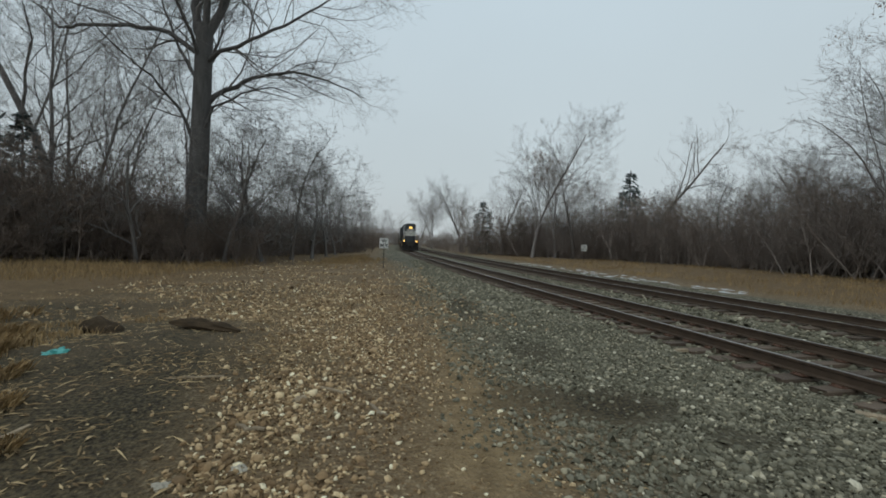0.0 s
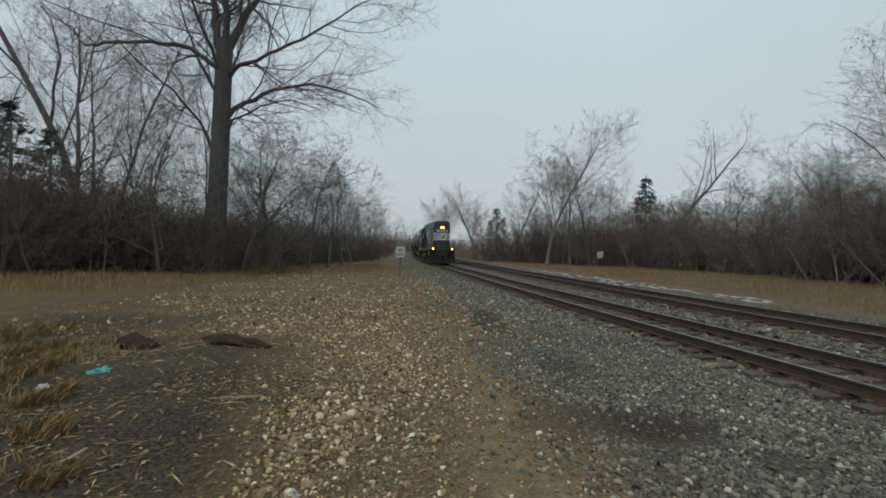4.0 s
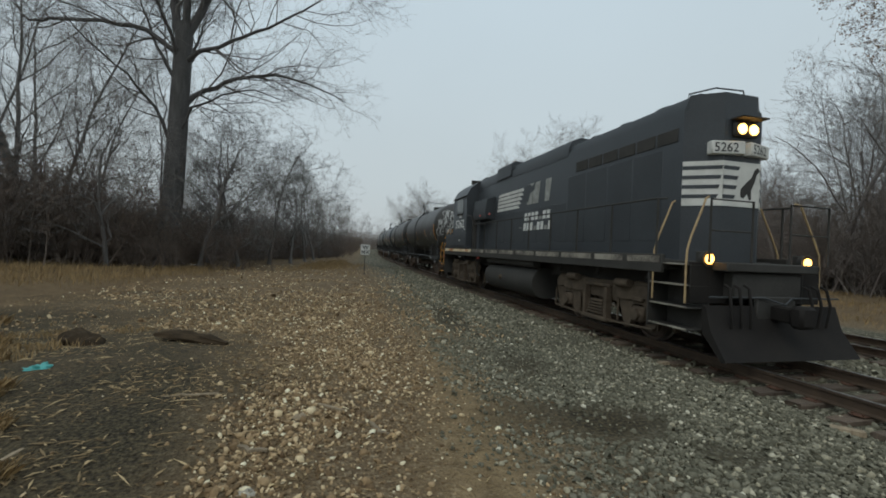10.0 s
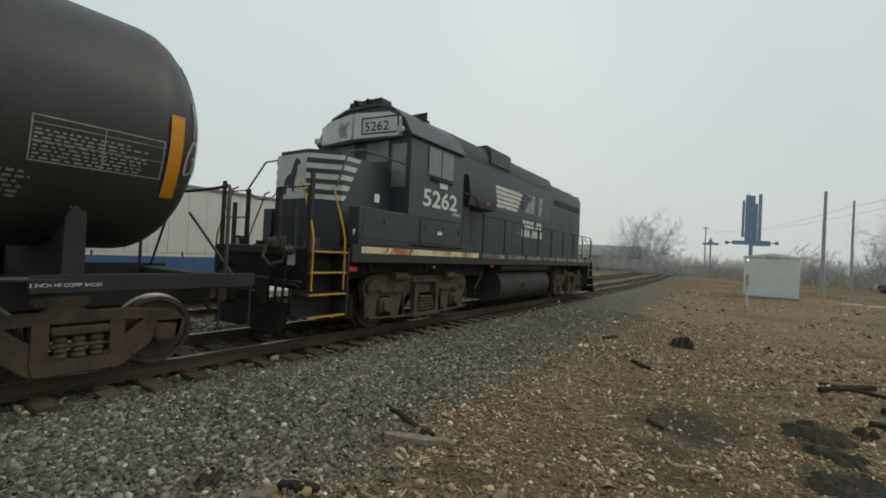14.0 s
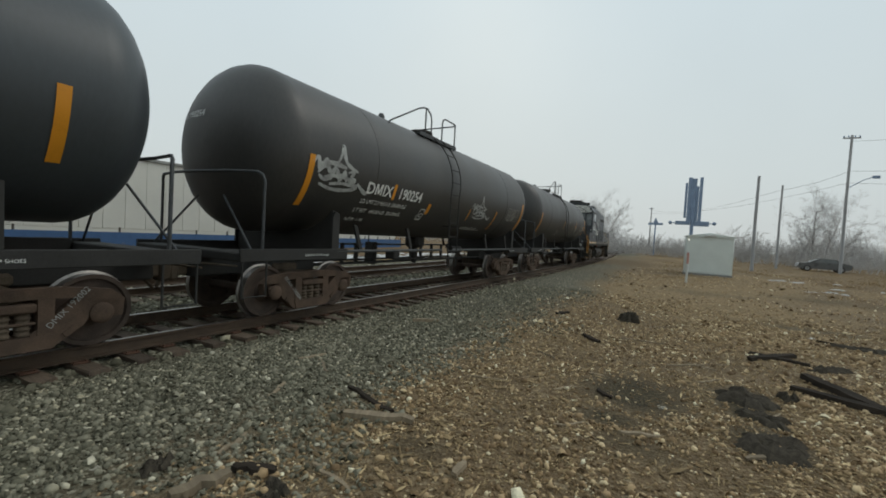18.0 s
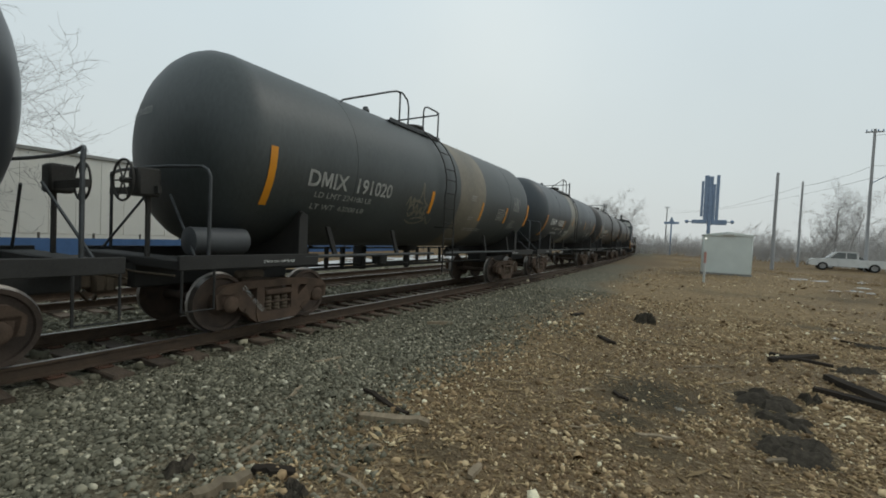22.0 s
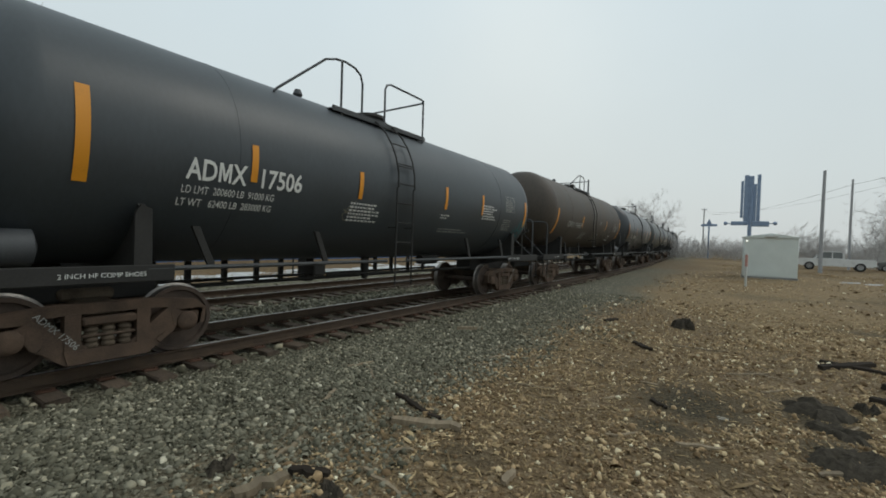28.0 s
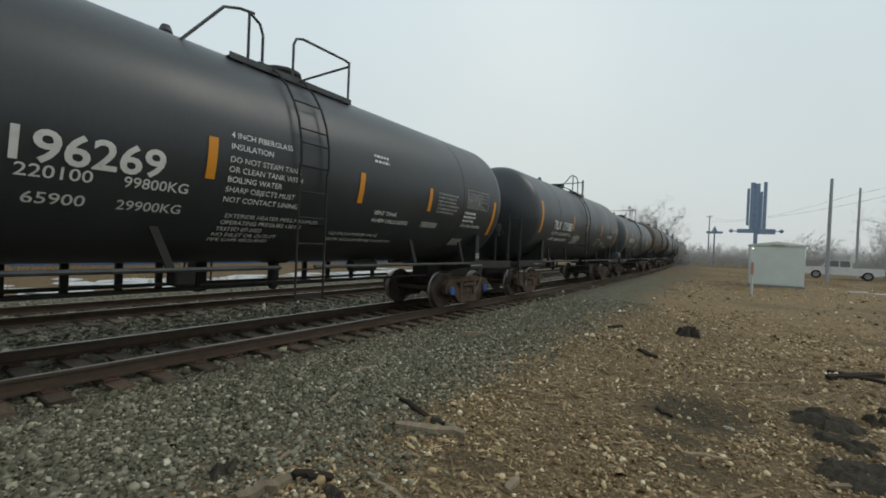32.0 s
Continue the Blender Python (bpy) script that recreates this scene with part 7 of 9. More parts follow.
def far_brush(t, name, label, places):
    """Far brush that nobody could count: copies of one shrub joined into one sheet of twigs."""
    co, corners, counts, base = [], [], [], 0
    for child in t.children:
        me = child.data
        v = np.empty(len(me.vertices) * 3)
        me.vertices.foreach_get("co", v)
        v = np.c_[v.reshape(-1, 3), np.ones(len(v) // 3)]
        lens = np.empty(len(me.polygons), np.int32)
        me.polygons.foreach_get("loop_total", lens)
        loops = np.empty(len(me.loops), np.int32)
        me.loops.foreach_get("vertex_index", loops)
        for x, y, a, k in places:
            co.append((v @ np.array(put(x, y, a, k)).T)[:, :3])
            corners.append(loops + base)
            counts.append(lens)
            base += len(v)
    co, corners, counts = np.vstack(co), np.concatenate(corners), np.concatenate(counts)
    me = bpy.data.meshes.new(name)
    me.vertices.add(len(co))
    me.vertices.foreach_set("co", co.ravel())
    me.loops.add(len(corners))
    me.loops.foreach_set("vertex_index", corners.astype(np.int32))
    me.polygons.add(len(counts))
    me.polygons.foreach_set("loop_start", (np.cumsum(counts) - counts).astype(np.int32))
    me.update(calc_edges=True)
    me.materials.append(t.children[0].data.materials[0])
    return tagged(new(name, me), label, "brush", kind="stuff")


# the great tree beside the brush
BOUGHS = (
    (((0, 0, -0.3), (0.05, 0, 3), (0.2, 0, 7), (0.3, 0, 11), (0.4, 0, 15.0)), 0.66, 0.5),
    (((0.15, 0, 14.0), (-0.35, 0.3, 16.3), (-0.7, 0.6, 18.5), (-1.4, 0.5, 20.6), (-2.0, 0.8, 23.2)), 0.32, 0.05),
    (((0.4, 0, 14.6), (0.6, -0.3, 17), (0.75, -0.5, 19.5), (0.6, -0.2, 22), (0.8, 0, 25)), 0.26, 0.04),
    (((0.6, 0, 14.4), (1.6, 0.3, 16.9), (2.4, 0.5, 18.6), (3.6, 0.3, 20.6), (4.4, 0.6, 23)), 0.3, 0.05),
    (((0.3, 0, 9.6), (1.6, 0.4, 11.2), (3.1, 0.8, 12.2), (5.6, 1.4, 13.0), (7.8, 1.8, 12.7), (10.2, 2.2, 11.8)), 0.2, 0.03),
    (((0.35, 0, 12.6), (2.0, -0.6, 13.5), (4.2, -1.4, 14.0), (6.5, -2.0, 14.9), (8.6, -2.4, 16.1), (10.4, -2.6, 17.1)), 0.16, 0.025),
    (((0.3, 0, 12.8), (-1.9, 0.5, 14.6), (-4.6, 0.9, 15.1), (-7.7, 1.0, 14.8), (-8.9, 1.3, 14.7), (-10.0, 1.6, 15.9), (-12.4, 2.0, 17.5)), 0.18, 0.025),
    (((0.15, 0, 7.2), (-1.0, -0.5, 9.6), (-2.2, -1.0, 11.2), (-4.0, -1.6, 12.8), (-5.5, -1.8, 14.4)), 0.12, 0.02),
    (((0.25, 0, 11.2), (-1.4, 0.8, 13.8), (-2.8, 1.5, 16.5), (-3.8, 2.0, 19.5)), 0.14, 0.02),
    (((0.25, 0, 8.0), (1.4, -0.8, 9.6), (3.2, -1.6, 10.4), (5.2, -2.2, 10.6), (7.0, -2.6, 10.0)), 0.10, 0.02),
    (((0.3, 0, 11.8), (0.4, 1.8, 14.2), (0.2, 3.6, 16.6), (0.6, 5.0, 19)), 0.14, 0.02),
    (((0.3, 0, 12.2), (0.0, -1.8, 14.6), (-0.6, -3.6, 16.9), (-0.4, -5.0, 19)), 0.14, 0.02),
)
great = tree_kind(11, "huge old bare tree standing above the brush", height=25, radius=0.56, levels=4, spread=0.76, fork=0.34, kids=(0, 15, 10, 5), curve=0.15, thick=0.5, min_r=0.0065, paths=BOUGHS, twig=M_BARK, bark=M_OLDBARK)
set_at(great, -12.6, 29.2, 0)
oak = tree_kind(21, "tall bare tree with a spreading crown", height=15, radius=0.19, levels=4, spread=0.75, fork=0.36, kids=(14, 9, 6, 4), bare=0.22, curve=0.13, thick=0.5, min_r=0.0045)
slim = tree_kind(31, "slender bare tree with upright limbs", height=13, radius=0.11, levels=4, spread=0.6, fork=0.32, kids=(15, 8, 6, 4), bare=0.15, curve=0.15, thick=0.5, min_r=0.0048)
leaner = tree_kind(33, "dark bare tree leaning out over the brush", height=17, radius=0.22, levels=4, spread=0.75, fork=0.32, kids=(10, 7, 6, 4), lean=(-0.12, 0.05), bare=0.35, curve=0.12, thick=0.5, min_r=0.005, twig=M_BARK)
hazed_tree = tree_kind(35, "grey bare tree beyond the second track", height=16, radius=0.2, levels=4, spread=0.72, fork=0.36, kids=(14, 8, 6, 4), bare=0.2, curve=0.13, thick=0.52, min_r=0.007, twig=M_HAZED_BARK, bark=M_HAZED_BARK)
bent_tree = tree_kind(41, "leaning bare tree beyond the meadow", height=17, radius=0.26, levels=4, spread=0.7, fork=0.34, kids=(9, 6, 5, 4), lean=(0.75, 0.1), bare=0.4, curve=0.12, min_r=0.008, twig=M_HAZED, bark=M_HAZED_BARK)
leafy = tree_kind(51, "tree with clinging dead brown leaves behind the track", leaves=5200, height=15, radius=0.2, levels=4, spread=0.7, fork=0.36, kids=(13, 8, 6, 4), bare=0.2, min_r=0.007, twig=M_HAZED_BARK, bark=M_HAZED_BARK)
young = tree_kind(61, "small crooked bare tree in the brush", height=7, radius=0.11, levels=4, spread=0.85, fork=0.44, kids=(11, 7, 5, 3), bare=0.1, curve=0.24, droop=0.5, thick=0.58, min_r=0.006, twig=M_BARK)
far_tree = tree_kind(71, "pale bare tree far off", twig=M_HAZED, bark=M_HAZED, height=11, radius=0.2, levels=4, spread=0.7, fork=0.4, kids=(10, 6, 5, 3), bare=0.2, min_r=0.012)
elder = tree_kind(57, "dark spreading bare tree beside the warehouse", height=9.6, radius=0.3, levels=4, spread=0.95, fork=0.5, kids=(14, 9, 7, 5), bare=0.3, curve=0.16, thick=0.5, min_r=0.008, twig=M_BARK)
set_at(elder, 32.6, -2.4, 0)
set_at(oak, -21.0, 29.0, 40, 1.05)
set_at(slim, -19.3, 30.0, 10, 1.33)
set_at(leaner, -21.2, 31.0, 0, 1.36)
set_at(hazed_tree, 32.6, 25.6, 70, 1.1)
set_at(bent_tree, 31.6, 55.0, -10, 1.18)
set_at(leafy, 23.5, 13.5, 30)
set_at(young, -9.0, 31.0, 0)
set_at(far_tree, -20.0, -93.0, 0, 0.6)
for x, y, a, k in ((-25, 37, 200, 1.0), (-8.5, 62, 90, 0.62), (-7, 95, 30, 0.7)):
    copy_at(oak, x, y, a, k)
for x, y, a, k in ((-18.0, 30.9, 33, 1.08), (-19, 33, 170, 0.9), (-15.5, 34.5, 260, 1.0), (-23, 26, 90, 0.95), (-10.5, 44, 60, 0.7), (-9.5, 51, 140, 0.65), (-7.5, 74, 190, 0.65), (-6.5, 84, 10, 0.65), (-6, 110, 75, 0.75), (-4, 135, 20, 0.8), (3, 170, 60, 0.9), (1, 190, 160, 1.0)):
    copy_at(slim, x, y, a, k)
for x, y, a, k in ((18.6, 56, 120, 1.08), (35, 31, 300, 0.62), (36.5, 24, 160, 0.95), (33.2, 24.6, 160, 0.95), (26, 66, 20, 0.75), (23.5, 54, 20, 0.72), (14.5, 92, 10, 0.75), (11, 120, 60, 0.8), (41, 42, 60, 0.7), (17, 66, 100, 0.75), (30, 62, 45, 0.68), (12.5, 78, 0, 0.75), (10, 110, 10, 0.8), (8, 130, 190, 0.85), (38, 28, 40, 0.9), (33.5, 20, 250, 0.85), (40, 36, 10, 0.62), (34.5, 40, 190, 0.55), (42, 31, 80, 1.0), (34.0, 35.5, 150, 0.5), (31.5, 17.0, 120, 0.7), (30.0, 2.2, 200, 0.74), (44, 50, 80, 0.6), (33.4, 20.4, 200, 0.6)):
    copy_at(hazed_tree, x, y, a, k)
for x, y, a, k in ((-14.0, 25.5, 80, 1.1), (-10.6, 28.5, 200, 1.25), (-9.4, 32.5, 20, 1.3), (-7.9, 35, 120, 1.3), (-6.9, 38, 250, 1.25), (-6.4, 43, 60, 1.2), (-6.2, 48, 10, 1.1), (-6.3, 54, 60, 1.0), (-12.0, 34, 140, 1.4), (-19.5, 22.5, 300, 1.0), (-10.2, 34.5, 10, 1.1), (-6, 66, 100, 0.9), (-5.6, 78, 10, 0.9)):
    copy_at(young, x, y, a, k)
for x, y, a, k in ((28.5, 10.0, 140, 0.7), (21.6, 55.5, 70, 0.85)):
    copy_at(leafy, x, y, a, k)
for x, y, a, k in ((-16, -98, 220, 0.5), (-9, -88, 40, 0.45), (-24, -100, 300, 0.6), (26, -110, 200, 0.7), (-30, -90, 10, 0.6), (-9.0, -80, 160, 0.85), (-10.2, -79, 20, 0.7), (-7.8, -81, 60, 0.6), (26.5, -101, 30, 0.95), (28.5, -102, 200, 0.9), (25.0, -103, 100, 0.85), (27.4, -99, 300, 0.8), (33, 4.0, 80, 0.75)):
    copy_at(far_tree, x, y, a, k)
cedar = conifer_kind(5, 8.5, 2.6)
set_at(cedar, -22.6, 26.4, 0, 1.15)
for x, y, k in ((-24.6, 25.9, 1.2), (-21.4, 27.6, 1.0), (34.8, 60.5, 1.55), (33.5, 60.2, 1.2), (36.0, 61.0, 1.25), (15.5, 74, 1.1), (16.8, 74.5, 0.9), (14.6, 75, 0.85)):
    copy_at(cedar, x, y, 40 * k, k)

thicket = shrub_kind(81, "dense brown leafless brush", 4.6, 16, 3.6, M_BRUSH, 0.35)
mound = shrub_kind(91, "low tangle of brown twigs", 2.6, 18, 3.0, M_BRUSH, 0.7)
tangle = shrub_kind(92, "arching tangle of brown leafless brush", 4.0, 14, 3.6, M_BRUSH, 0.8)
russet = shrub_kind(93, "russet leafless brush beyond the second track", 4.8, 16, 3.8, M_RUSSET, 0.4)
pale = shrub_kind(95, "pale brush on the skyline", 3.0, 10, 5.0, M_HAZED, 0.5)
set_at(thicket, -15.5, 27.0)
set_at(mound, -12.0, 26.5)
for x, y, a, k in ((-13.1, 28.0, 20, 0.75), (-11.6, 28.2, 140, 0.7), (-14.6, 28.4, 250, 0.8), (-10.6, 29.6, 80, 0.7)):
    copy_at(thicket, x, y, a, k)
set_at(tangle, -9.5, 27.5)
set_at(russet, 22.0, 52.0)
set_at(pale, 8.0, -105.0)
rng = random.Random(7)
FAR, FAR_EAST, FAR_WEST = [], [], []
for k in range(42):
    f = k / 41
    x, y = -24 + 18.2 * f**0.8, 19.5 + 44 * f**1.3
    for back in (0.3, 2.6, 5.0):
        copy_at((thicket, tangle, thicket)[(k + int(back)) % 3], x - back * 0.85 + rng.uniform(-0.9, 0.9), y + back * 0.6 + rng.uniform(-0.9, 0.9), rng.uniform(0, 360), rng.uniform(0.7, 1.25) * (1.25 if f < 0.35 else 0.95))
    if k % 2 == 0:
        copy_at(mound, x + 1.0 + rng.uniform(-0.5, 0.5), y - 1.0 + rng.uniform(-0.4, 0.4), rng.uniform(0, 360), rng.uniform(0.6, 0.95))
for k in range(16):
    FAR_WEST.append((-5.9 + 0.2 * (k % 3), 64 + 5 * k, rng.uniform(0, 360), rng.uniform(0.8, 1.1)))
for k in range(44):
    f = k / 43
    x, y = 13.4 + 16.8 * f**0.75 + 6.5 * math.sin(f * 3.14), 68 - 54 * f**1.05
    for back in (0.0, 2.6, 5.2):
        copy_at(russet, x + back + rng.uniform(-0.9, 0.9), y + back * 0.5 + rng.uniform(-0.9, 0.9), rng.uniform(0, 360), rng.choice((0.55, 0.75, 0.95, 1.2, 1.5, 1.75)))
    if k % 4 == 1 and k > 3:
        copy_at(young, x + 3.5 + rng.uniform(-1, 1), y + 3 + rng.uniform(-1, 1), rng.uniform(0, 360), rng.uniform(0.9, 1.3))
for k in range(14):
    FAR_EAST.append((11.6 + 0.3 * (k % 3), 68 + 6 * k, rng.uniform(0, 360), rng.uniform(0.8, 1.1)))
for k in range(70):
    a = radians(-34 + 84 * k / 69)
    d = rng.uniform(88, 118)
    FAR.append((math.sin(a) * d * -1 + 10, -math.cos(a) * d, rng.uniform(0, 360), rng.uniform(0.9, 1.5)))
for x, y, k in ((1.5, -80, 1.5), (-0.5, -81, 1.3), (26.0, -100, 1.8), (28.0, -100, 1.9), (24.5, -101, 1.5), (-8.5, -80, 1.7), (-10, -79, 1.6), (-7, -66, 0.7), (-7.5, -66, 0.7), (-9.6, -67, 0.9), (-11.5, -66, 0.8), (-13.5, -68, 0.9), (-16, -67, 0.8), (-19, -69, 0.8), (-23, -70, 0.8), (-27, -70, 0.9)):
    FAR.append((x, y, 70 * k, k))
for k in range(64):
    a = radians(-16 + 40 * k / 63)
    d = rng.uniform(82, 100)
    FAR.append((math.sin(a) * d, -math.cos(a) * d, rng.uniform(0, 360), rng.uniform(0.85, 1.35)))
for k in range(14):
    FAR.append((25.5 + 0.9 * k + rng.uniform(-0.6, 0.6), -100 + rng.uniform(-2, 2), rng.uniform(0, 360), 2.1 if k < 6 else rng.uniform(1.2, 1.7)))
for x, y, k in ((-10.6, -88, 1.5), (-12.0, -90, 2.3), (-13.2, -89, 2.0), (-15.0, -90, 1.4), (-0.6, -84, 1.9), (-2.0, -85, 1.4)):
    FAR.append((x, y, 70 * k, k))
for k in range(10):
    FAR_EAST.append((-8 + 2.4 * k + rng.uniform(-1, 1), 215 + rng.uniform(-6, 6), rng.uniform(0, 360), rng.uniform(1.6, 2.4)))
for kind, name, label, places in (((95, "pale brush", 3.0, 10, 5.0, M_HAZED, 0.5), "far_brush", "pale leafless brush along the misty skyline", FAR), ((93, "russet brush", 4.8, 16, 3.8, M_RUSSET, 0.4), "far_brush", "russet leafless brush far along the line", FAR_EAST), ((81, "brown brush", 4.6, 16, 3.6, M_BRUSH, 0.35), "far_brush", "brown leafless brush far along the line", FAR_WEST)):
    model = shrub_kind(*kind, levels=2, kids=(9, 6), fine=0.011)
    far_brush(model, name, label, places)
    for child in list(model.children):
        bpy.data.objects.remove(child)
    bpy.data.objects.remove(model)


# ---- signs, cabinet, poles ----
M_SIGN = surface("white_sign_sheet", (0.62, 0.63, 0.6), (0.5, 0.5, 0.47), 0.5, 0, 5, 40, 0.03)
M_POSTM = surface("dull_steel_post", (0.10, 0.085, 0.07), (0.06, 0.05, 0.04), 0.7, 0.3, 8, 60, 0.1)
M_INK = surface("black_sign_ink", (0.02, 0.02, 0.02), (0.012, 0.012, 0.012), 0.6, 0, 8, 40, 0.0)


def whistle_sign(x, y, turn):
    t = thing("whistle_sign", "square white whistle sign on a thin steel post", "sign", "whistle signs", at=put(x, y, turn))
    part("post", Build().box(-0.025, 0.025, -0.012, 0.012, -0.3, 1.75, 0.004), M_POSTM, t)
    b2 = part("board", Build().box(-0.27, 0.27, -0.022, -0.014, 1.2, 1.82, 0.003), M_SIGN, t, "white sign board")
    part("lettering", end_text("W", 0.36, -0.17, -0.026, 1.53, 1.0), M_INK, b2)
    part("lettering", end_text("MX", 0.34, -0.24, -0.026, 1.25, 1.0), M_INK, b2)
    return t


whistle_sign(-0.55, 27.0, 0)
whistle_sign(19.2, 41.6, -14)

M_CABIN = surface("pale_grey_aluminium", (0.68, 0.72, 0.68), (0.6, 0.64, 0.6), 0.45, 0.2, 1.5, 30, 0.03)
M_CONC = surface("cast_concrete", (0.3, 0.29, 0.27), (0.2, 0.19, 0.18), 0.9, 0, 6, 60, 0.3)
cabin = thing("relay_cabinet", "pale grey metal railway relay cabinet on a concrete base", "cabinet", at=put(1.45, -34.0, 7, 0.9))
part("base", Build().box(-1.5, 1.5, -1.2, 1.2, -0.15, 0.12, 0.02), M_CONC, cabin)
part("body", Build().box(-1.46, 1.46, -1.15, 1.15, 0.12, 2.75, 0.03), M_CABIN, cabin)
part("roof", Build().prism([(-1.54, 2.74), (-1.54, 2.8), (0, 3.05), (1.54, 2.8), (1.54, 2.74)], 1, -1.22, 1.22), M_CABIN, cabin)
part("roof_vent", Build().box(-0.35, 0.35, 1.05, 1.35, 2.78, 2.95, 0.03), M_SIGN, cabin)
part("door", Build().box(1.455, 1.475, -0.45, 0.45, 0.2, 2.2, 0.01), M_CABIN, cabin)
part("lamp", Build().box(1.28, 1.36, 1.15, 1.22, 2.48, 2.56, 0.02), glow("lit_white_lamp", (1.0, 0.96, 0.88), 1.4), cabin, "small lit lamp")
M_REDBAND = surface("faded_red_band", (0.50, 0.27, 0.22), (0.42, 0.2, 0.16), 0.6, 0, 8, 40, 0.05)
marker = thing("marker_post", "slim white marker post with a red band", "post", at=put(1.9, -25.3))
part("post", Build().tube([(0, 0, -0.2), (0, 0, 1.55)], 0.055, 10), M_SIGN, marker)
part("band", Build().tube([(0, 0, 0.95), (0, 0, 1.5)], 0.059, 10), M_REDBAND, marker)

# Weathered wood, raised further in tone to put distance haze into the poles.
M_POLE = surface("weathered_hazed_pole_wood", (0.40, 0.40, 0.40), (0.29, 0.29, 0.29), 0.92, 0, 3, 40, 0.4, stretch=(1, 1, 0.1))
# Blue steel, lightened so that its colour holds the haze of distance.
M_MAST = surface("hazed_blue_grey_steel", (0.25, 0.33, 0.45), (0.19, 0.25, 0.35), 0.6, 0.2, 3, 40, 0.1)
M_WIRE = surface("black_cable", (0.09, 0.09, 0.095), (0.02, 0.02, 0.02), 0.7, 0, 3, 40, 0.0)


def pole(x, y, h, r, arms=0, lamp=False):
    t = thing("utility_pole", "weathered wooden utility pole beside the road", "utility pole", "utility poles", at=put(x, y, 10))
    part("shaft", Build().tube([(0, 0, -0.5), (0.03, 0, h * 0.5), (0, 0, h)], r, 12, True, r * 0.7), M_POLE, t)
    for k in range(arms):
        part("crossarm", Build().box(-0.7, 0.7, -0.05, 0.05, h - 0.35 - 0.9 * k, h - 0.22 - 0.9 * k, 0.01), M_POLE, t)
        for x2 in (-0.62, -0.25, 0.25, 0.62):
            part("insulator", Build().lathe([(h - 0.22 - 0.9 * k, 0.05), (h - 0.1 - 0.9 * k, 0.06), (h - 0.02 - 0.9 * k, 0.03)], 2, (x2, 0, 0), 8, True), M_MAST, t)
    if lamp:
        part("lamp_arm", Build().tube([(0, 0, h * 0.62), (-1.2, 0, h * 0.68), (-1.9, 0, h * 0.70)], 0.04, 6).box(-2.4, -1.85, -0.1, 0.1, h * 0.69, h * 0.71, 0.02), M_MAST, t)
    return t


pole(-1.4, -48.6, 8.6, 0.15)
pole(-4.0, -62.0, 9.4, 0.13)
pole(-9.0, -59.3, 14.0, 0.15, 1, True)
pole(21.0, -140.0, 13.0, 0.2, 1)
for k, (a, c, sag) in enumerate((((-9.0, -59.3, 10.4), (-4.0, -62.0, 8.9), 0.25), ((-4.0, -62.0, 8.9), (21.0, -140.0, 11.5), 1.2), ((-9.0, -59.3, 10.4), (-40.0, -48.0, 10.5), 0.8), ((-9.0, -59.3, 9.2), (-40.0, -48.0, 9.0), 0.8), ((-9.0, -59.3, 13.4), (-42.0, -47.0, 13.2), 0.8), ((-9.0, -59.3, 9.2), (21.0, -140.0, 12.2), 1.5))):
    pts = [Vector(a).lerp(Vector(c), i / 14) - Vector((0, 0, sag * 4 * (i / 14) * (1 - i / 14))) for i in range(15)]
    w = part("overhead_wire", Build().tube(pts, 0.013, 5), M_WIRE)
    tagged(w, "black overhead cable slung between poles", "cable", "overhead cables")

mast = thing("crossing_mast", "grade-crossing mast with raised gate arms and flasher crossarm", "crossing signal", at=put(3.4, -46.0, 4))
part("post", Build().tube([(0, 0, -0.2), (0, 0, 8.0)], 0.15, 12), M_MAST, mast)
for x, w, z0, z1 in ((-0.55, 0.13, 4.1, 8.2), (0.32, 0.17, 4.2, 8.2), (0.62, 0.1, 4.5, 7.7), (0.0, 0.2, 4.1, 8.1), (-0.3, 0.1, 4.1, 7.4)):
    part("gate_arm", Build().box(x - w, x + w, -0.05, 0.05, z0, z1, 0.02), M_MAST, mast, "raised gate arm seen edge on")
for s in (-1, 1):
    part("crossarm", Build().box(s * 0.15, s * 1.35, -0.12, 0.12, 3.75 if s < 0 else 3.85, 4.2, 0.03), M_MAST, mast)
    part("flasher", Build().lathe([(-0.1, 0.16), (0.05, 0.16), (0.15, 0.05)], 1, (s * 1.75, 0, 4.02), 12, True).tube([(s * 1.3, 0, 4.0), (s * 1.75, 0, 4.02)], 0.04, 6), M_MAST, mast)
buck = thing("crossbuck_mast", "distant crossbuck signal on a slim mast", "crossing signal", at=put(12.2, -87.0, 0))
part("post", Build().tube([(0, 0, -0.2), (0, 0, 6.8)], 0.12, 8), M_MAST, buck)
part("blade", Build().box(-1.2, 1.2, -0.06, 0.06, 5.6, 6.0, 0.02), M_MAST, buck)
part("blade", Build().prism([(-0.6, 5.6), (0, 6.9), (0.6, 5.6)], 1, -0.07, 0.07), M_MAST, buck)


# ---- buildings behind the second track ----
M_WALLW = surface("cream_corrugated_wall", (0.66, 0.645, 0.58), (0.58, 0.565, 0.51), 0.7, 0, 0.5, 20, 0.05)
M_BLUE = surface("blue_corrugated_sheet", (0.06, 0.14, 0.30), (0.035, 0.085, 0.19), 0.5, 0, 0.8, 20, 0.05)
M_ROOF = surface("grey_flat_roof", (0.3, 0.3, 0.28), (0.22, 0.22, 0.2), 0.8, 0, 1, 20, 0.1)
hall = thing("warehouse", "long cream warehouse with a blue base behind the tracks", "building", at=pose(30.0, -4.2, 0.0, 0, 0, 6))
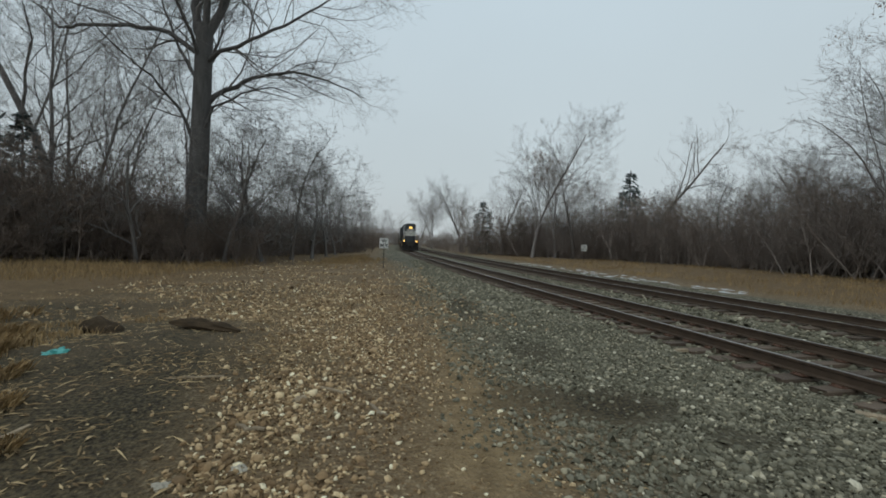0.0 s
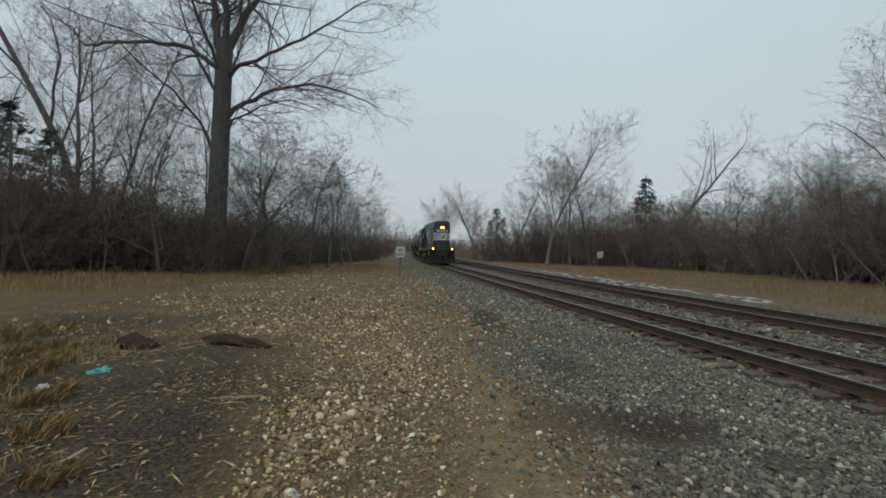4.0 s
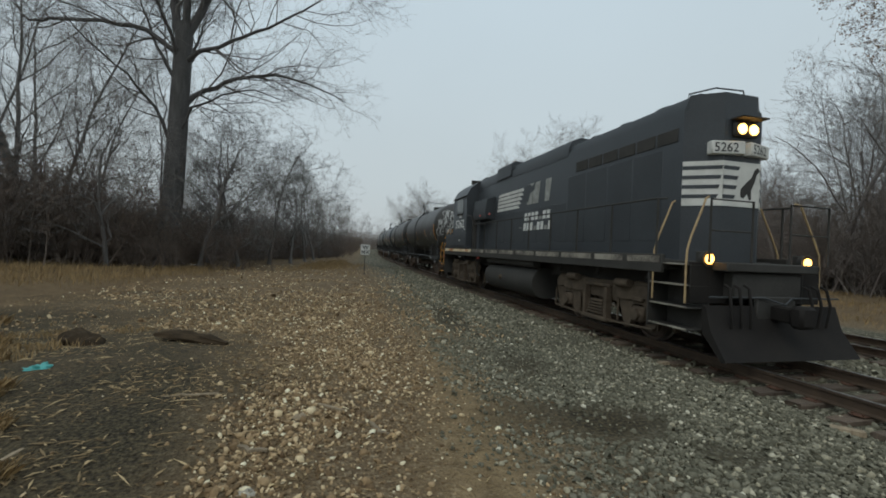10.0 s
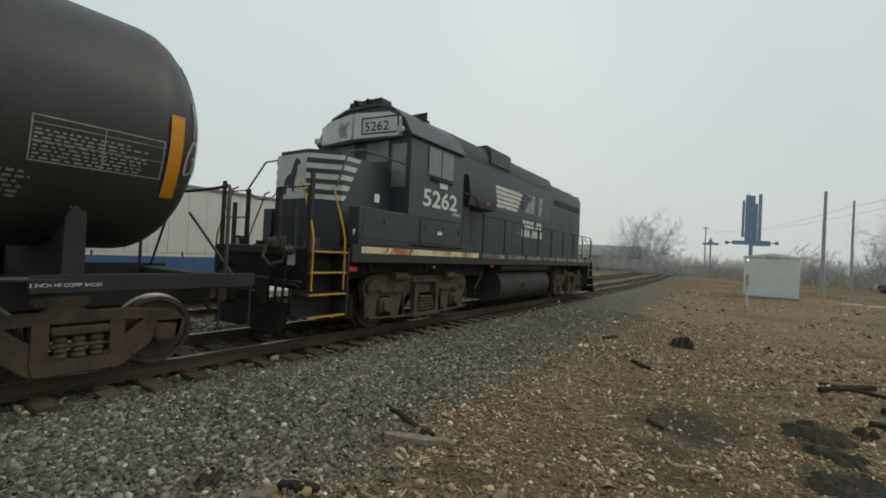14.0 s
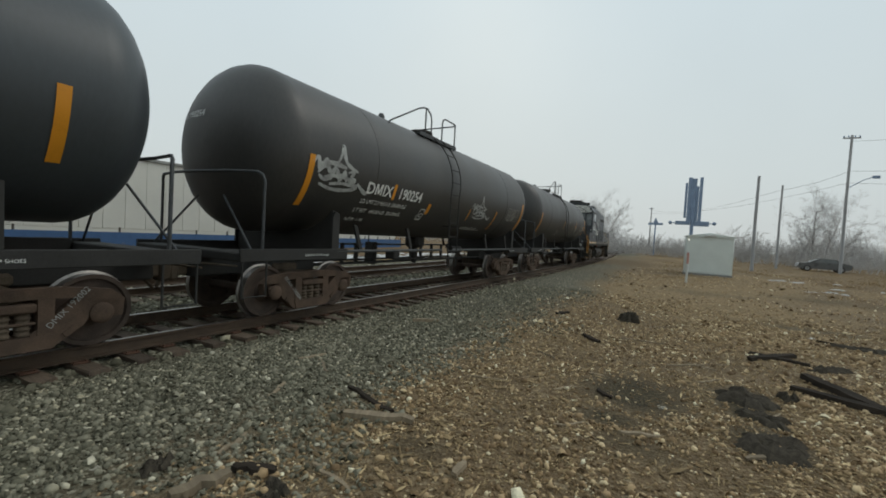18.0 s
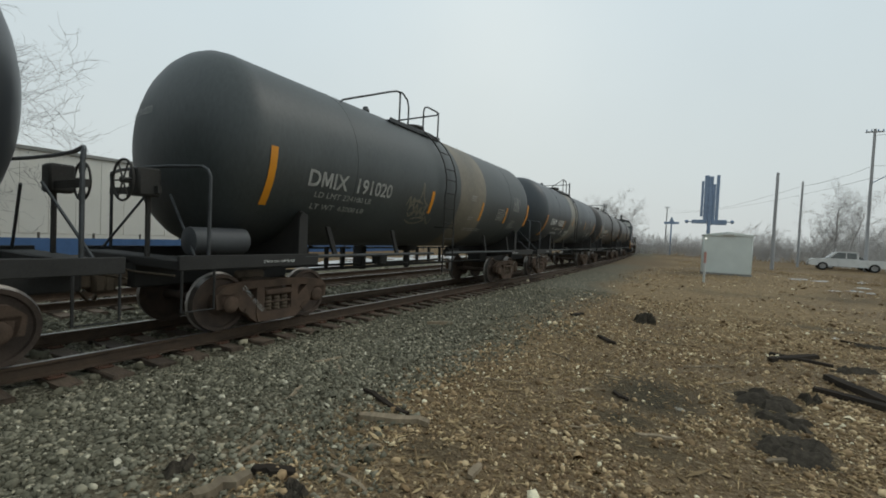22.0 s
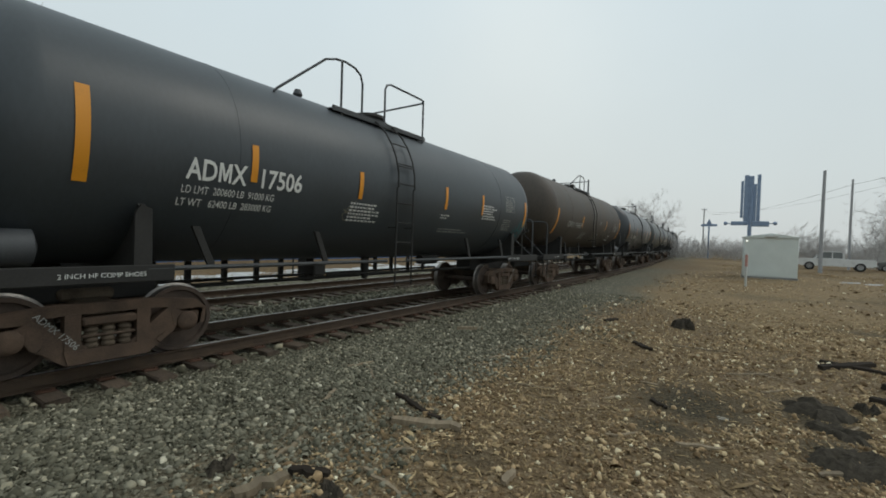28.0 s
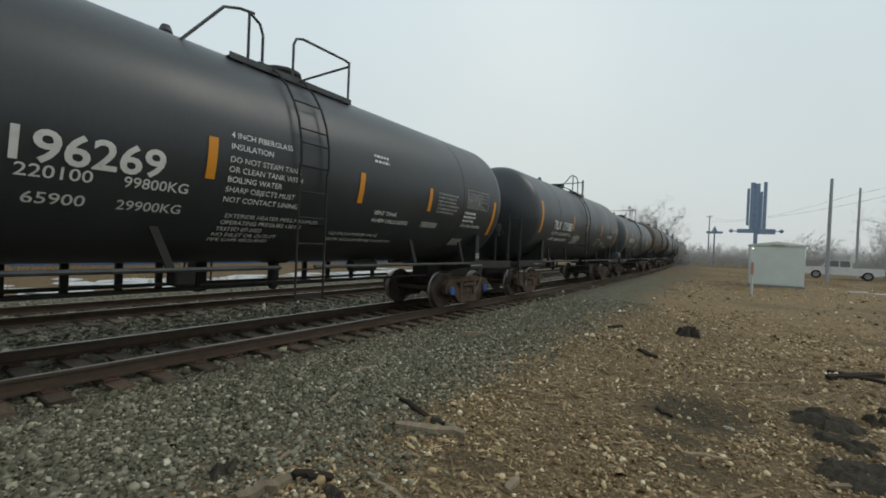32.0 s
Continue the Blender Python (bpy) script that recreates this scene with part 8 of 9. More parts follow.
part("wall", Build().box(0, 14, -36, 0, -0.3, 5.2, 0.02), M_WALLW, hall)
part("roof", Build().box(-0.15, 14.15, -36.15, 0.15, 5.2, 5.4, 0.03), M_ROOF, hall)
for k in range(31):
    part("wall_panel", shared("wall_panel", lambda: Build().box(-0.03, 0.01, -1.13, 0.0, 0.95, 5.2, 0.01), M_WALLW), None, hall, at=pose(0, -0.2 - 1.16 * k, 0))
fence = thing("blue_fence", "low blue corrugated steel fence beside the second track", "fence", at=pose(24.5, 9.0, -0.15, 0, 0, 7))
for k in range(64):
    part("sheet", shared("sheet", lambda: Build().prism([(0, -0.36), (0.05, -0.30), (0.05, -0.2), (0, -0.14), (0, -0.02), (0.05, 0.04), (0.05, 0.16), (0, 0.22), (0, 0.36), (-0.01, 0.36), (-0.01, -0.36)], 2, 0.05, 1.0), M_BLUE, False), None, fence, at=pose(0, -0.36 - 0.72 * k, 0))
for k in range(24):
    part("post", shared("post", lambda: Build().box(0.05, 0.12, -0.04, 0.04, 0, 1.25, 0.01), M_POSTM), None, fence, at=pose(0, -2.1 * k, 0))
house = thing("brick_house", "low brown house beyond the crossing", "house", at=pose(34.5, -100.0, 0, 0, 0, 20))
M_BRICKF = surface("far_brown_brick", (0.24, 0.16, 0.13), (0.17, 0.12, 0.1), 0.9, 0, 2, 20, 0.1)
part("wall", Build().box(-7, 7, -4, 4, -0.3, 3.2, 0.02), M_BRICKF, house)
part("roof", Build().prism([(-4.4, 3.2), (0, 5.6), (4.4, 3.2)], 0, -7.4, 7.4), M_ROOF, house)
for x in (-4.5, -1.5, 2.0, 5.0):
    part("window", Build().box(x - 0.6, x + 0.6, 3.98, 4.03, 1.0, 2.3, 0.01), M_GLASS_DARK, house)


# ---- parked and moving vehicles ----
M_CARWHITE = surface("white_car_paint", (0.68, 0.68, 0.66), (0.58, 0.58, 0.56), 0.3, 0, 2, 30, 0.0, coat=0.5)
# Dark paint lifted so the car on the far verge seems hazy.
M_CARDARK = surface("hazed_dark_car_paint", (0.11, 0.112, 0.11), (0.085, 0.086, 0.085), 0.3, 0, 2, 30, 0.0, coat=0.5)
M_TYRE = surface("tyre_rubber", (0.02, 0.02, 0.02), (0.012, 0.012, 0.012), 0.85, 0, 8, 60, 0.1)
M_RIM = surface("alloy_rim", (0.4, 0.4, 0.4), (0.25, 0.25, 0.25), 0.35, 0.8, 8, 40, 0.0)


def road_wheel(parent, x, y, r, w):
    ty = part("wheel", Build().lathe([(-w / 2, r - 0.06), (-w / 2 + 0.03, r), (w / 2 - 0.03, r), (w / 2, r - 0.06), (w / 2, r * 0.62), (-w / 2, r * 0.62), (-w / 2, r - 0.06)], 1, (0, 0, 0), 20), M_TYRE, parent, "black tyre", at=pose(x, y, r))
    part("rim", Build().lathe([(-w / 2 + 0.02, 0.05), (-w / 2 + 0.01, r * 0.62), (w / 2 - 0.01, r * 0.62), (w / 2 - 0.02, 0.05)], 1, (0, 0, 0), 10), M_RIM, ty, "alloy rim")
    return ty


pickup = thing("pickup_truck", "white crew-cab pickup truck rolling slowly on the road", "pickup truck")
part("body", Build().prism([(-2.95, 0.55), (-2.95, 1.05), (-2.85, 1.12), (-0.75, 1.12), (-0.75, 1.15), (1.25, 1.15), (2.6, 1.08), (2.9, 0.95), (2.95, 0.5), (2.45, 0.42), (-2.6, 0.42)], 1, -0.98, 0.98), M_CARWHITE, pickup)
part("cab", Build().prism([(-0.75, 1.14), (-0.68, 1.8), (-0.5, 1.88), (0.75, 1.88), (0.95, 1.8), (1.55, 1.14)], 1, -0.9, 0.9), M_CARWHITE, pickup)
for s in (-1, 1):
    part("window", Build().prism([(-0.6, 1.2), (-0.55, 1.76), (0.12, 1.78), (0.12, 1.2)], 1, s * 0.895, s * 0.912), M_GLASS_DARK, pickup)
    part("window", Build().prism([(0.2, 1.2), (0.2, 1.78), (0.78, 1.78), (1.35, 1.2)], 1, s * 0.895, s * 0.912), M_GLASS_DARK, pickup)
    part("mirror", Build().box(1.05, 1.2, s * 0.95, s * 1.15, 1.2, 1.38, 0.02), M_CARDARK, pickup)
    part("tail_light", Build().box(-2.96, -2.9, s * 0.8, s * 0.97, 0.75, 1.05, 0.01), M_REDLIGHT, pickup)
    part("headlight", Build().box(2.85, 2.95, s * 0.6, s * 0.95, 0.78, 0.98, 0.02), M_LENS, pickup)
part("windshield", Build().prism([(0.92, 1.78), (0.95, 1.80), (1.57, 1.17), (1.54, 1.15)], 1, -0.8, 0.8), M_GLASS_DARK, pickup)
part("bumper", Build().box(2.9, 3.02, -0.95, 0.95, 0.42, 0.65, 0.03), M_RIM, pickup)
part("bumper", Build().box(-3.05, -2.93, -0.95, 0.95, 0.45, 0.65, 0.03), M_RIM, pickup)
PICKUP_WHEELS = [road_wheel(pickup, x, y, 0.4, 0.26) for x in (-1.85, 1.85) for y in (-0.88, 0.88)]
PICKUP_RUN = ((0.0, -62.0), (16.0, -21.5), (18.0, -15.6), (20.0, -12.6), (21.5, -8.5), (23.0, -5.4), (24.2, -4.1), (26.0, -3.0), (28.0, -2.65), (32.0, -2.65))

def parked_car(label, paint, at):
    car = thing("sedan_car", label, "car", "parked cars", at=at)
    part("body", Build().prism([(-2.25, 0.4), (-2.3, 0.8), (-1.9, 0.95), (1.0, 0.95), (2.1, 0.82), (2.25, 0.4), (1.9, 0.28), (-1.9, 0.28)], 1, -0.9, 0.9), paint, car)
    part("cabin", Build().prism([(-1.7, 0.94), (-0.95, 1.38), (0.3, 1.42), (1.15, 0.94)], 1, -0.78, 0.78), paint, car)
    for s in (-1, 1):
        part("window", Build().prism([(-1.35, 0.98), (-0.85, 1.32), (0.25, 1.36), (0.9, 0.98)], 1, s * 0.775, s * 0.79), M_GLASS_DARK, car)
    part("windshield", Build().prism([(0.3, 1.40), (0.34, 1.42), (1.18, 0.96), (1.12, 0.95)], 1, -0.68, 0.68), M_GLASS_DARK, car)
    for x in (-1.4, 1.4):
        for y in (-0.82, 0.82):
            road_wheel(car, x, y, 0.33, 0.2)


parked_car("dark parked car on the far verge", M_CARDARK, put(-8.0, -62.5, 4))
parked_car("white parked car half hidden behind the relay cabinet", M_CARWHITE, put(2.3, -63.0, 178))

# ---- snow, litter, logs and driftwood on the ground ----
M_SNOW = surface("old_snow", (0.66, 0.68, 0.69), (0.36, 0.35, 0.33), 0.75, 0, 3, 30, 0.3)
M_LOG = surface("rotten_log_bark", (0.085, 0.06, 0.036), (0.025, 0.019, 0.013), 0.97, 0, 9, 60, 0.9, stretch=(0.4, 2, 2), spec=0.08)
M_PLANK = surface("grey_split_wood", (0.33, 0.26, 0.17), (0.16, 0.12, 0.075), 0.92, 0, 3, 60, 0.4, stretch=(8, 1, 1), vary=0.35)
M_CLUMP = surface("black_rotted_sod", (0.085, 0.072, 0.054), (0.034, 0.029, 0.023), 0.98, 0, 22, 90, 1.0, spec=0.05)
M_CHAR = surface("charred_plank", (0.06, 0.047, 0.036), (0.018, 0.015, 0.012), 0.98, 0, 5, 60, 0.6, stretch=(0.3, 4, 4), spec=0.08)
M_LITTER = surface("white_litter", (0.62, 0.62, 0.58), (0.5, 0.5, 0.46), 0.7, 0, 8, 40, 0.1)
M_ROCK = surface("pale_limestone_rock", (0.42, 0.39, 0.32), (0.28, 0.255, 0.2), 0.9, 0, 14, 60, 0.3)
M_TEAL = surface("teal_plastic", (0.10, 0.42, 0.38), (0.07, 0.3, 0.28), 0.5, 0, 8, 40, 0.1)


def gz1(x, y):
    return float(ground_z(np.array([x]), np.array([y]))[0])


def lump(seed, sx, sy, sz, rough_by=0.3, n=14):
    """An uneven rounded clod with a flat foot."""
    b, rng = Build(), random.Random(seed)
    off = Vector((rng.uniform(0, 50), rng.uniform(0, 50), 0))
    for i in range(n // 2 + 1):
        a = math.pi / 2 * i / (n // 2)
        for k in range(n):
            c = 2 * math.pi * k / n
            v = Vector((math.cos(c) * math.cos(a), math.sin(c) * math.cos(a), math.sin(a)))
            r = 1 + rough_by * (noise.noise(v * 2.3 + off) * 1.6 + 0.8 * noise.noise(v * 6.1 + off) + 0.4 * noise.noise(v * 13 + off))
            b.v.append((v.x * sx * r, v.y * sy * r, v.z * sz * r - 0.02))
    for i in range(n // 2):
        b.f += [(i * n + k, i * n + (k + 1) % n, (i + 1) * n + (k + 1) % n, (i + 1) * n + k) for k in range(n)]
    return b


def lay(name, label, category, build, material, x, y, turn=0, dz=0.0, group=""):
    o = part(name, build, material, None, at=pose(x, y, gz1(x, y) + dz, 0, 0, turn))
    return tagged(o, label, category, group)


def rotten_log(seed, length, r):
    """A broken, half-sunk log with an uneven hide."""
    b, n = Build(), 16
    for i in range(13):
        f = i / 12
        for k in range(n):
            a = 2 * math.pi * k / n
            w = r * (1 + 0.5 * noise.noise(Vector((f * 5 + seed * 9, math.cos(a) * 1.3, math.sin(a) * 1.3)))) * (0.35 + 0.65 * min(1, 5 * f, 5 * (1 - f)))
            b.v.append((length * (f - 0.5) + 0.04 * noise.noise(Vector((k, f, seed))), math.cos(a) * w * 1.25, math.sin(a) * w * 0.8 + r * 0.35 + 0.05 * math.sin(f * 3 + seed)))
    for i in range(12):
        b.f += [(i * n + k, i * n + (k + 1) % n, (i + 1) * n + (k + 1) % n, (i + 1) * n + k) for k in range(n)]
    b.f += [tuple(range(n - 1, -1, -1)), tuple(12 * n + k for k in range(n))]
    return b


def sliver(seed, length, w):
    """A split length of old tie or branch lying flat."""
    rng, b = random.Random(seed), Build()
    n, top, low = 7, [], []
    for k in range(n):
        f = k / (n - 1)
        ww = w * (0.35 + 0.65 * math.sin(0.5 + 2.2 * f)) * rng.uniform(0.8, 1.2)
        yy = rng.gauss(0, 0.012)
        b.v += [(length * (f - 0.5), yy - ww / 2, 0.0), (length * (f - 0.5), yy + ww / 2, 0.0), (length * (f - 0.5), yy + ww * 0.4, w * 0.45), (length * (f - 0.5), yy - ww * 0.4, w * 0.4)]
    for k in range(n - 1):
        b.f += [(4 * k + i, 4 * k + (i + 1) % 4, 4 * k + 4 + (i + 1) % 4, 4 * k + 4 + i) for i in range(4)]
    b.f += [(0, 3, 2, 1), (4 * n - 4, 4 * n - 3, 4 * n - 2, 4 * n - 1)]
    return b


lay("log", "dark rotten log on the gravel mound", "log", rotten_log(1, 1.15, 0.1), M_LOG, -2.85, 7.0, -14, group="rotten logs")
lay("log", "short charred log stump on the gravel", "log", rotten_log(2, 0.75, 0.15), M_LOG, -4.3, 7.0, -30, group="rotten logs")
for k, (x, y, l, w, a) in enumerate(((2.56, -3.41, 0.66, 0.11, -152.99), (4.48, -4.23, 0.39, 0.05, -101.32), (4.13, -4.11, 0.62, 0.04, 149.05), (3.82, -3.23, 0.4, 0.04, -55.6), (3.2, -5.53, 0.58, 0.04, -132.08), (2.73, -1.92, 0.37, 0.12, -95.09), (2.19, -2.53, 0.45, 0.04, 173.26), (3.12, -2.36, 0.35, 0.04, -69.79), (1.54, -3.16, 0.2, 0.07, -89.1), (3.4, -5.91, 0.34, 0.04, -104.99),
                                       (2.4, -2.94, 0.18, 0.05, -135.11), (0.57, -4.68, 0.37, 0.05, -156.16), (-0.46, -6.08, 0.55, 0.03, -108.46), (-0.32, -4.94, 0.35, 0.05, -132.93), (0.15, -7.12, 0.42, 0.03, -124.0), (0.46, -7.72, 0.62, 0.03, -136.74), (1.36, -6.25, 0.21, 0.03, 177.85), (1.13, -4.48, 0.35, 0.03, -136.47), (4.9, -7.3, 0.5, 0.13, 40),
                                       (1.35, -8.9, 0.9, 0.04, 10), (2.2, -6.7, 0.4, 0.03, -30), (2.35, -5.1, 0.5, 0.025, 20), (1.5, -5.4, 0.35, 0.03, 60), (0.5, -7.9, 0.9, 0.03, -20), (-1.3, -4.4, 0.4, 0.03, 35), (1.9, -4.3, 0.3, 0.03, 5),
                                       (0.2, 8.2, 0.6, 0.05, 30), (-1.15, 3.55, 0.4, 0.04, -20), (-0.6, 4.5, 0.4, 0.04, -30), (-0.1, 4.0, 0.35, 0.04, -60), (-1.9, 4.5, 0.5, 0.03, 10), (3.6, 2.2, 0.5, 0.03, -20), (2.0, 2.3, 0.45, 0.03, 40), (5.1, 4.05, 0.45, 0.13, -35), (4.9, 6.9, 0.5, 0.11, 15), (-2.6, 3.2, 0.45, 0.04, 80), (-0.8, 17, 1.2, 0.05, 10), (0.9, 19, 1.0, 0.05, -20), (-3.0, 22.5, 1.6, 0.06, 5))):
    lay("wood_sliver", "weathered split piece of wood lying on gravel", "wood piece", sliver(k + 3, l, w), M_PLANK, x, y, a, 0.005, "scattered wood pieces")
for k, (x, y, l, w, a) in enumerate(((-1.25, -7.75, 1.3, 0.17, 118), (-1.2, -7.32, 1.0, 0.15, 158), (-0.72, -9.3, 0.8, 0.1, 165), (2.93, -3.67, 0.78, 0.07, 166.22), (2.65, -2.24, 0.31, 0.09, -153.48), (-0.64, -9.3, 1.08, 0.14, -125.91), (2.0, -8.35, 0.52, 0.1, 134.91), (3.26, -10.57, 0.43, 0.12, -111.59), (1.1, -5.57, 0.28, 0.06, 134.74), (-1.9, -11.6, 0.9, 0.07, -20))):
    lay("charred_plank", "charred broken plank on the trodden gravel", "plank", sliver(k + 60, l, w), M_CHAR, x, y, a, 0.005, "charred planks")
def sod(seed, sx, sy, sz):
    """A torn slab of rotted sod: ragged outline, steep broken edge and a bumpy top."""
    b, n, rings = Build(), 44, 9
    off = Vector((seed * 3.7, seed * 1.3, 0))
    for i in range(rings):
        f = 1 - i / (rings - 1)
        for k in range(n):
            a = 2 * math.pi * k / n
            c = Vector((math.cos(a), math.sin(a), 0))
            r = f * (1 + 0.55 * noise.noise(c * 1.6 + off) + 0.3 * noise.noise(c * 4.5 + off) + 0.12 * noise.noise(c * 12 + off))
            q = Vector((c.x * r, c.y * r, 0))
            h = min(1.0, (1 - f) * 3.2) * (0.75 + 0.7 * noise.noise(q * 2.5 + off) + 0.3 * noise.noise(q * 8 + off))
            b.v.append((q.x * sx, q.y * sy, max(0.0, h) * sz - 0.02))
    for i in range(rings - 1):
        b.f += [(i * n + k, i * n + (k + 1) % n, (i + 1) * n + (k + 1) % n, (i + 1) * n + k) for k in range(n)]
    return b


for k, (x, y, sx, sy, sz) in enumerate(((1.85, -10.9, 0.24, 0.3, 0.22), (-0.26, -6.6, 0.33, 0.36, 0.11), (-0.38, -6.0, 0.2, 0.28, 0.08), (-0.42, -5.25, 0.34, 0.27, 0.1), (-0.66, -6.95, 0.14, 0.12, 0.1), (3.2, -1.85, 0.14, 0.09, 0.08), (2.35, -2.18, 0.16, 0.1, 0.07), (-2.2, -11.5, 0.6, 0.25, 0.08), (-1.5, -4.7, 0.26, 0.16, 0.08), (-1.35, -9.2, 0.4, 0.16, 0.07))):
    lay("earth_clump", "black clump of rotted sod on the gravel", "earth clump", sod(k + 20, sx, sy, sz), M_CLUMP, x, y, 25 * k, 0, "dark clumps")
lay("litter", "crumpled teal plastic scrap in the dead grass", "litter", lump(61, 0.11, 0.06, 0.05, 0.6), M_TEAL, -3.7, 5.25, 30, 0.01, "litter")
lay("litter", "crumpled white paper scrap", "litter", lump(62, 0.06, 0.07, 0.05, 0.6), M_LITTER, -3.9, 4.75, 0, 0.0, "litter")
for k, (x, y, s) in enumerate(((-12.2, 30.0, 0.5), (-11.5, 30.3, 0.4), (-1.45, -12.1, 0.14), (-0.47, -6.12, 0.05), (-4.5, -30, 0.3), (-6.5, -31, 0.3), (-5.4, -36, 0.35), (-8.0, -33, 0.4))):
    lay("litter", "pale scrap lying on the ground", "litter", lump(70 + k, s, s * 0.5, s * 0.18, 0.5), M_LITTER, x, y, 40 * k, 0.0, "litter")
for k, (x, y, s, c) in enumerate(((-0.98, 2.96, 0.075, 0), (-0.85, 4.2, 0.085, 1), (2.62, 4.27, 0.05, 0), (4.07, 3.87, 0.06, 0), (-1.35, 2.75, 0.07, 0), (4.92, 7.27, 0.09, 1), (-0.05, -3.0, 0.06, 1), (0.5, -5.6, 0.06, 0), (3.5, -1.6, 0.05, 0))):
    lay("rock", "pale rounded rock among gravel", "rock", lump(90 + k, s, s * 0.7, s * 0.6, 0.25), M_ROCK if c == 0 else M_PLANK, x, y, 50 * k, 0.0, "loose rocks")

b = Build()
rng = random.Random(12)
for k in range(95):
    s = 14 + 24 * rng.random() ** 0.8
    x, y, _ = on_line(s, TRACK_GAP + 2.8 + rng.gauss(0, 0.45))
    q = lump(200 + k, rng.uniform(0.06, 0.2), rng.uniform(0.12, 0.5), rng.uniform(0.01, 0.035), 0.4, 10)
    z = gz1(x, y)
    b.add([(v[0] + x, v[1] + y, v[2] + z + 0.005) for v in q.v], q.f)
for k in range(120):
    s = -38 + 42 * rng.random()
    x, y, _ = on_line(s, TRACK_GAP + 5.2 + rng.gauss(0, 1.1))
    q = lump(400 + k, rng.uniform(0.2, 0.7), rng.uniform(0.3, 1.3), rng.uniform(0.03, 0.07), 0.4, 10)
    z = gz1(x, y)
    b.add([(v[0] + x, v[1] + y, v[2] + z + 0.005) for v in q.v], q.f)
for k, (x, y) in enumerate(((-2.4, -35.0), (-3.6, -35.3), (-3.2, -34.6), (-3.1, -26.8), (-3.9, -27.5), (-4.3, -26.9), (-2.1, -34.0))):
    q = lump(600 + k, rng.uniform(0.2, 0.5), rng.uniform(0.1, 0.2), rng.uniform(0.03, 0.06), 0.4, 10)
    z = gz1(x, y)
    b.add([(v[0] + x, v[1] + y, v[2] + z + 0.005) for v in q.v], q.f)
tagged(part("snow_patches", b, M_SNOW), "thin strip of old snow beside the second track", "snow", kind="stuff")


# ---- dry grass ----
def grass(name, label, spots, seed, bend=0.0):
    """Bent blades scattered round spots of (x, y, radius, count, height)."""
    r = np.random.RandomState(seed)
    sp = np.repeat(np.array([q[:3] + q[4:] for q in spots]), [q[3] for q in spots], axis=0)
    n = len(sp)
    a, d = r.uniform(0, 6.283, n), sp[:, 2] * np.sqrt(r.rand(n))
    px, py = sp[:, 0] + d * np.cos(a), sp[:, 1] + d * np.sin(a)
    pz = ground_z(px, py)
    hh, w = sp[:, 3] * r.uniform(0.5, 1.2, n), r.uniform(0.004, 0.009, n) * (1 + sp[:, 3])
    lx, ly = r.normal(bend, 0.45, n) * hh, r.normal(-bend * 0.3, 0.45, n) * hh
    ox, oy = np.cos(a * 3) * w, np.sin(a * 3) * w
    v = np.stack([np.stack(q, -1) for q in ((px - ox, py - oy, pz - 0.01), (px + ox, py + oy, pz - 0.01), (px + lx * 0.5 + ox * 0.6, py + ly * 0.5 + oy * 0.6, pz + hh * 0.7), (px + lx, py + ly, pz + hh), (px + lx * 0.5 - ox * 0.6, py + ly * 0.5 - oy * 0.6, pz + hh * 0.7))], 1)
    f = (np.array([(0, 1, 2), (0, 2, 4), (4, 2, 3)])[None] + 5 * np.arange(n)[:, None, None]).reshape(-1, 3)
    me = bpy.data.meshes.new(name)
    me.vertices.add(n * 5)
    me.vertices.foreach_set("co", v.astype(np.float32).ravel())
    me.loops.add(f.size)
    me.loops.foreach_set("vertex_index", f.astype(np.int32).ravel())
    me.polygons.add(len(f))
    me.polygons.foreach_set("loop_start", np.arange(0, f.size, 3, dtype=np.int32))
    me.update(calc_edges=True)
    me.materials.append(M_STRAW)
    return tagged(new(name, me), label, "grass", kind="stuff")


rng = random.Random(3)
spots = []
for k in range(170):
    f = rng.random()
    x, y = -25 + 16 * f + rng.gauss(0, 0.7), 12.5 + 12 * f * rng.uniform(0.4, 1.5) + rng.gauss(0, 1)
    spots.append((x, y, 1.3, 70, 0.26))
for k in range(60):
    spots.append((-3.6 + rng.gauss(0, 1.0), 36 + rng.gauss(0, 5.0), 0.7, 60, 0.3))
grass("dry_grass", "long dry straw-coloured grass before the brush", spots, 5)
spots = []
for k in range(90):
    spots.append((-5.3 + rng.gauss(0, 0.75), 4.6 + rng.gauss(0, 1.3), 0.3, 60, 0.11))
grass("dead_grass_tufts", "matted dead grass tufts in the gravel", spots, 6)
spots = [(-4.6, 5.3, 0.3, 300, 0.13), (-4.3, 4.5, 0.26, 260, 0.12), (-4.0, 3.9, 0.24, 240, 0.12), (-5.2, 6.3, 0.35, 300, 0.14), (-6.0, 7.3, 0.45, 320, 0.15), (-5.0, 4.4, 0.35, 260, 0.12), (-5.8, 5.6, 0.4, 300, 0.14), (-6.7, 6.6, 0.5, 320, 0.15), (-3.75, 3.3, 0.2, 200, 0.1), (-7.4, 8.4, 0.6, 340, 0.16), (-3.6, 4.6, 0.12, 90, 0.12), (-2.56, 3.06, 0.16, 220, 0.1), (-3.1, 3.7, 0.2, 260, 0.11), (-3.62, 4.35, 0.2, 240, 0.11), (-4.7, 5.75, 0.3, 300, 0.13), (-5.85, 7.25, 0.4, 320, 0.15), (-7.5, 9.2, 0.6, 340, 0.17)]
grass("straw_tussocks", "drooping tussocks of pale straw beside the mound", spots, 16, 0.9)
spots = []
for k in range(190):
    s = -12 + 60 * rng.random()
    x, y, _ = on_line(s, TRACK_GAP + 4.2 + 15 * rng.random() ** 1.3)
    spots.append((x, y, 1.0, 62, 0.25))
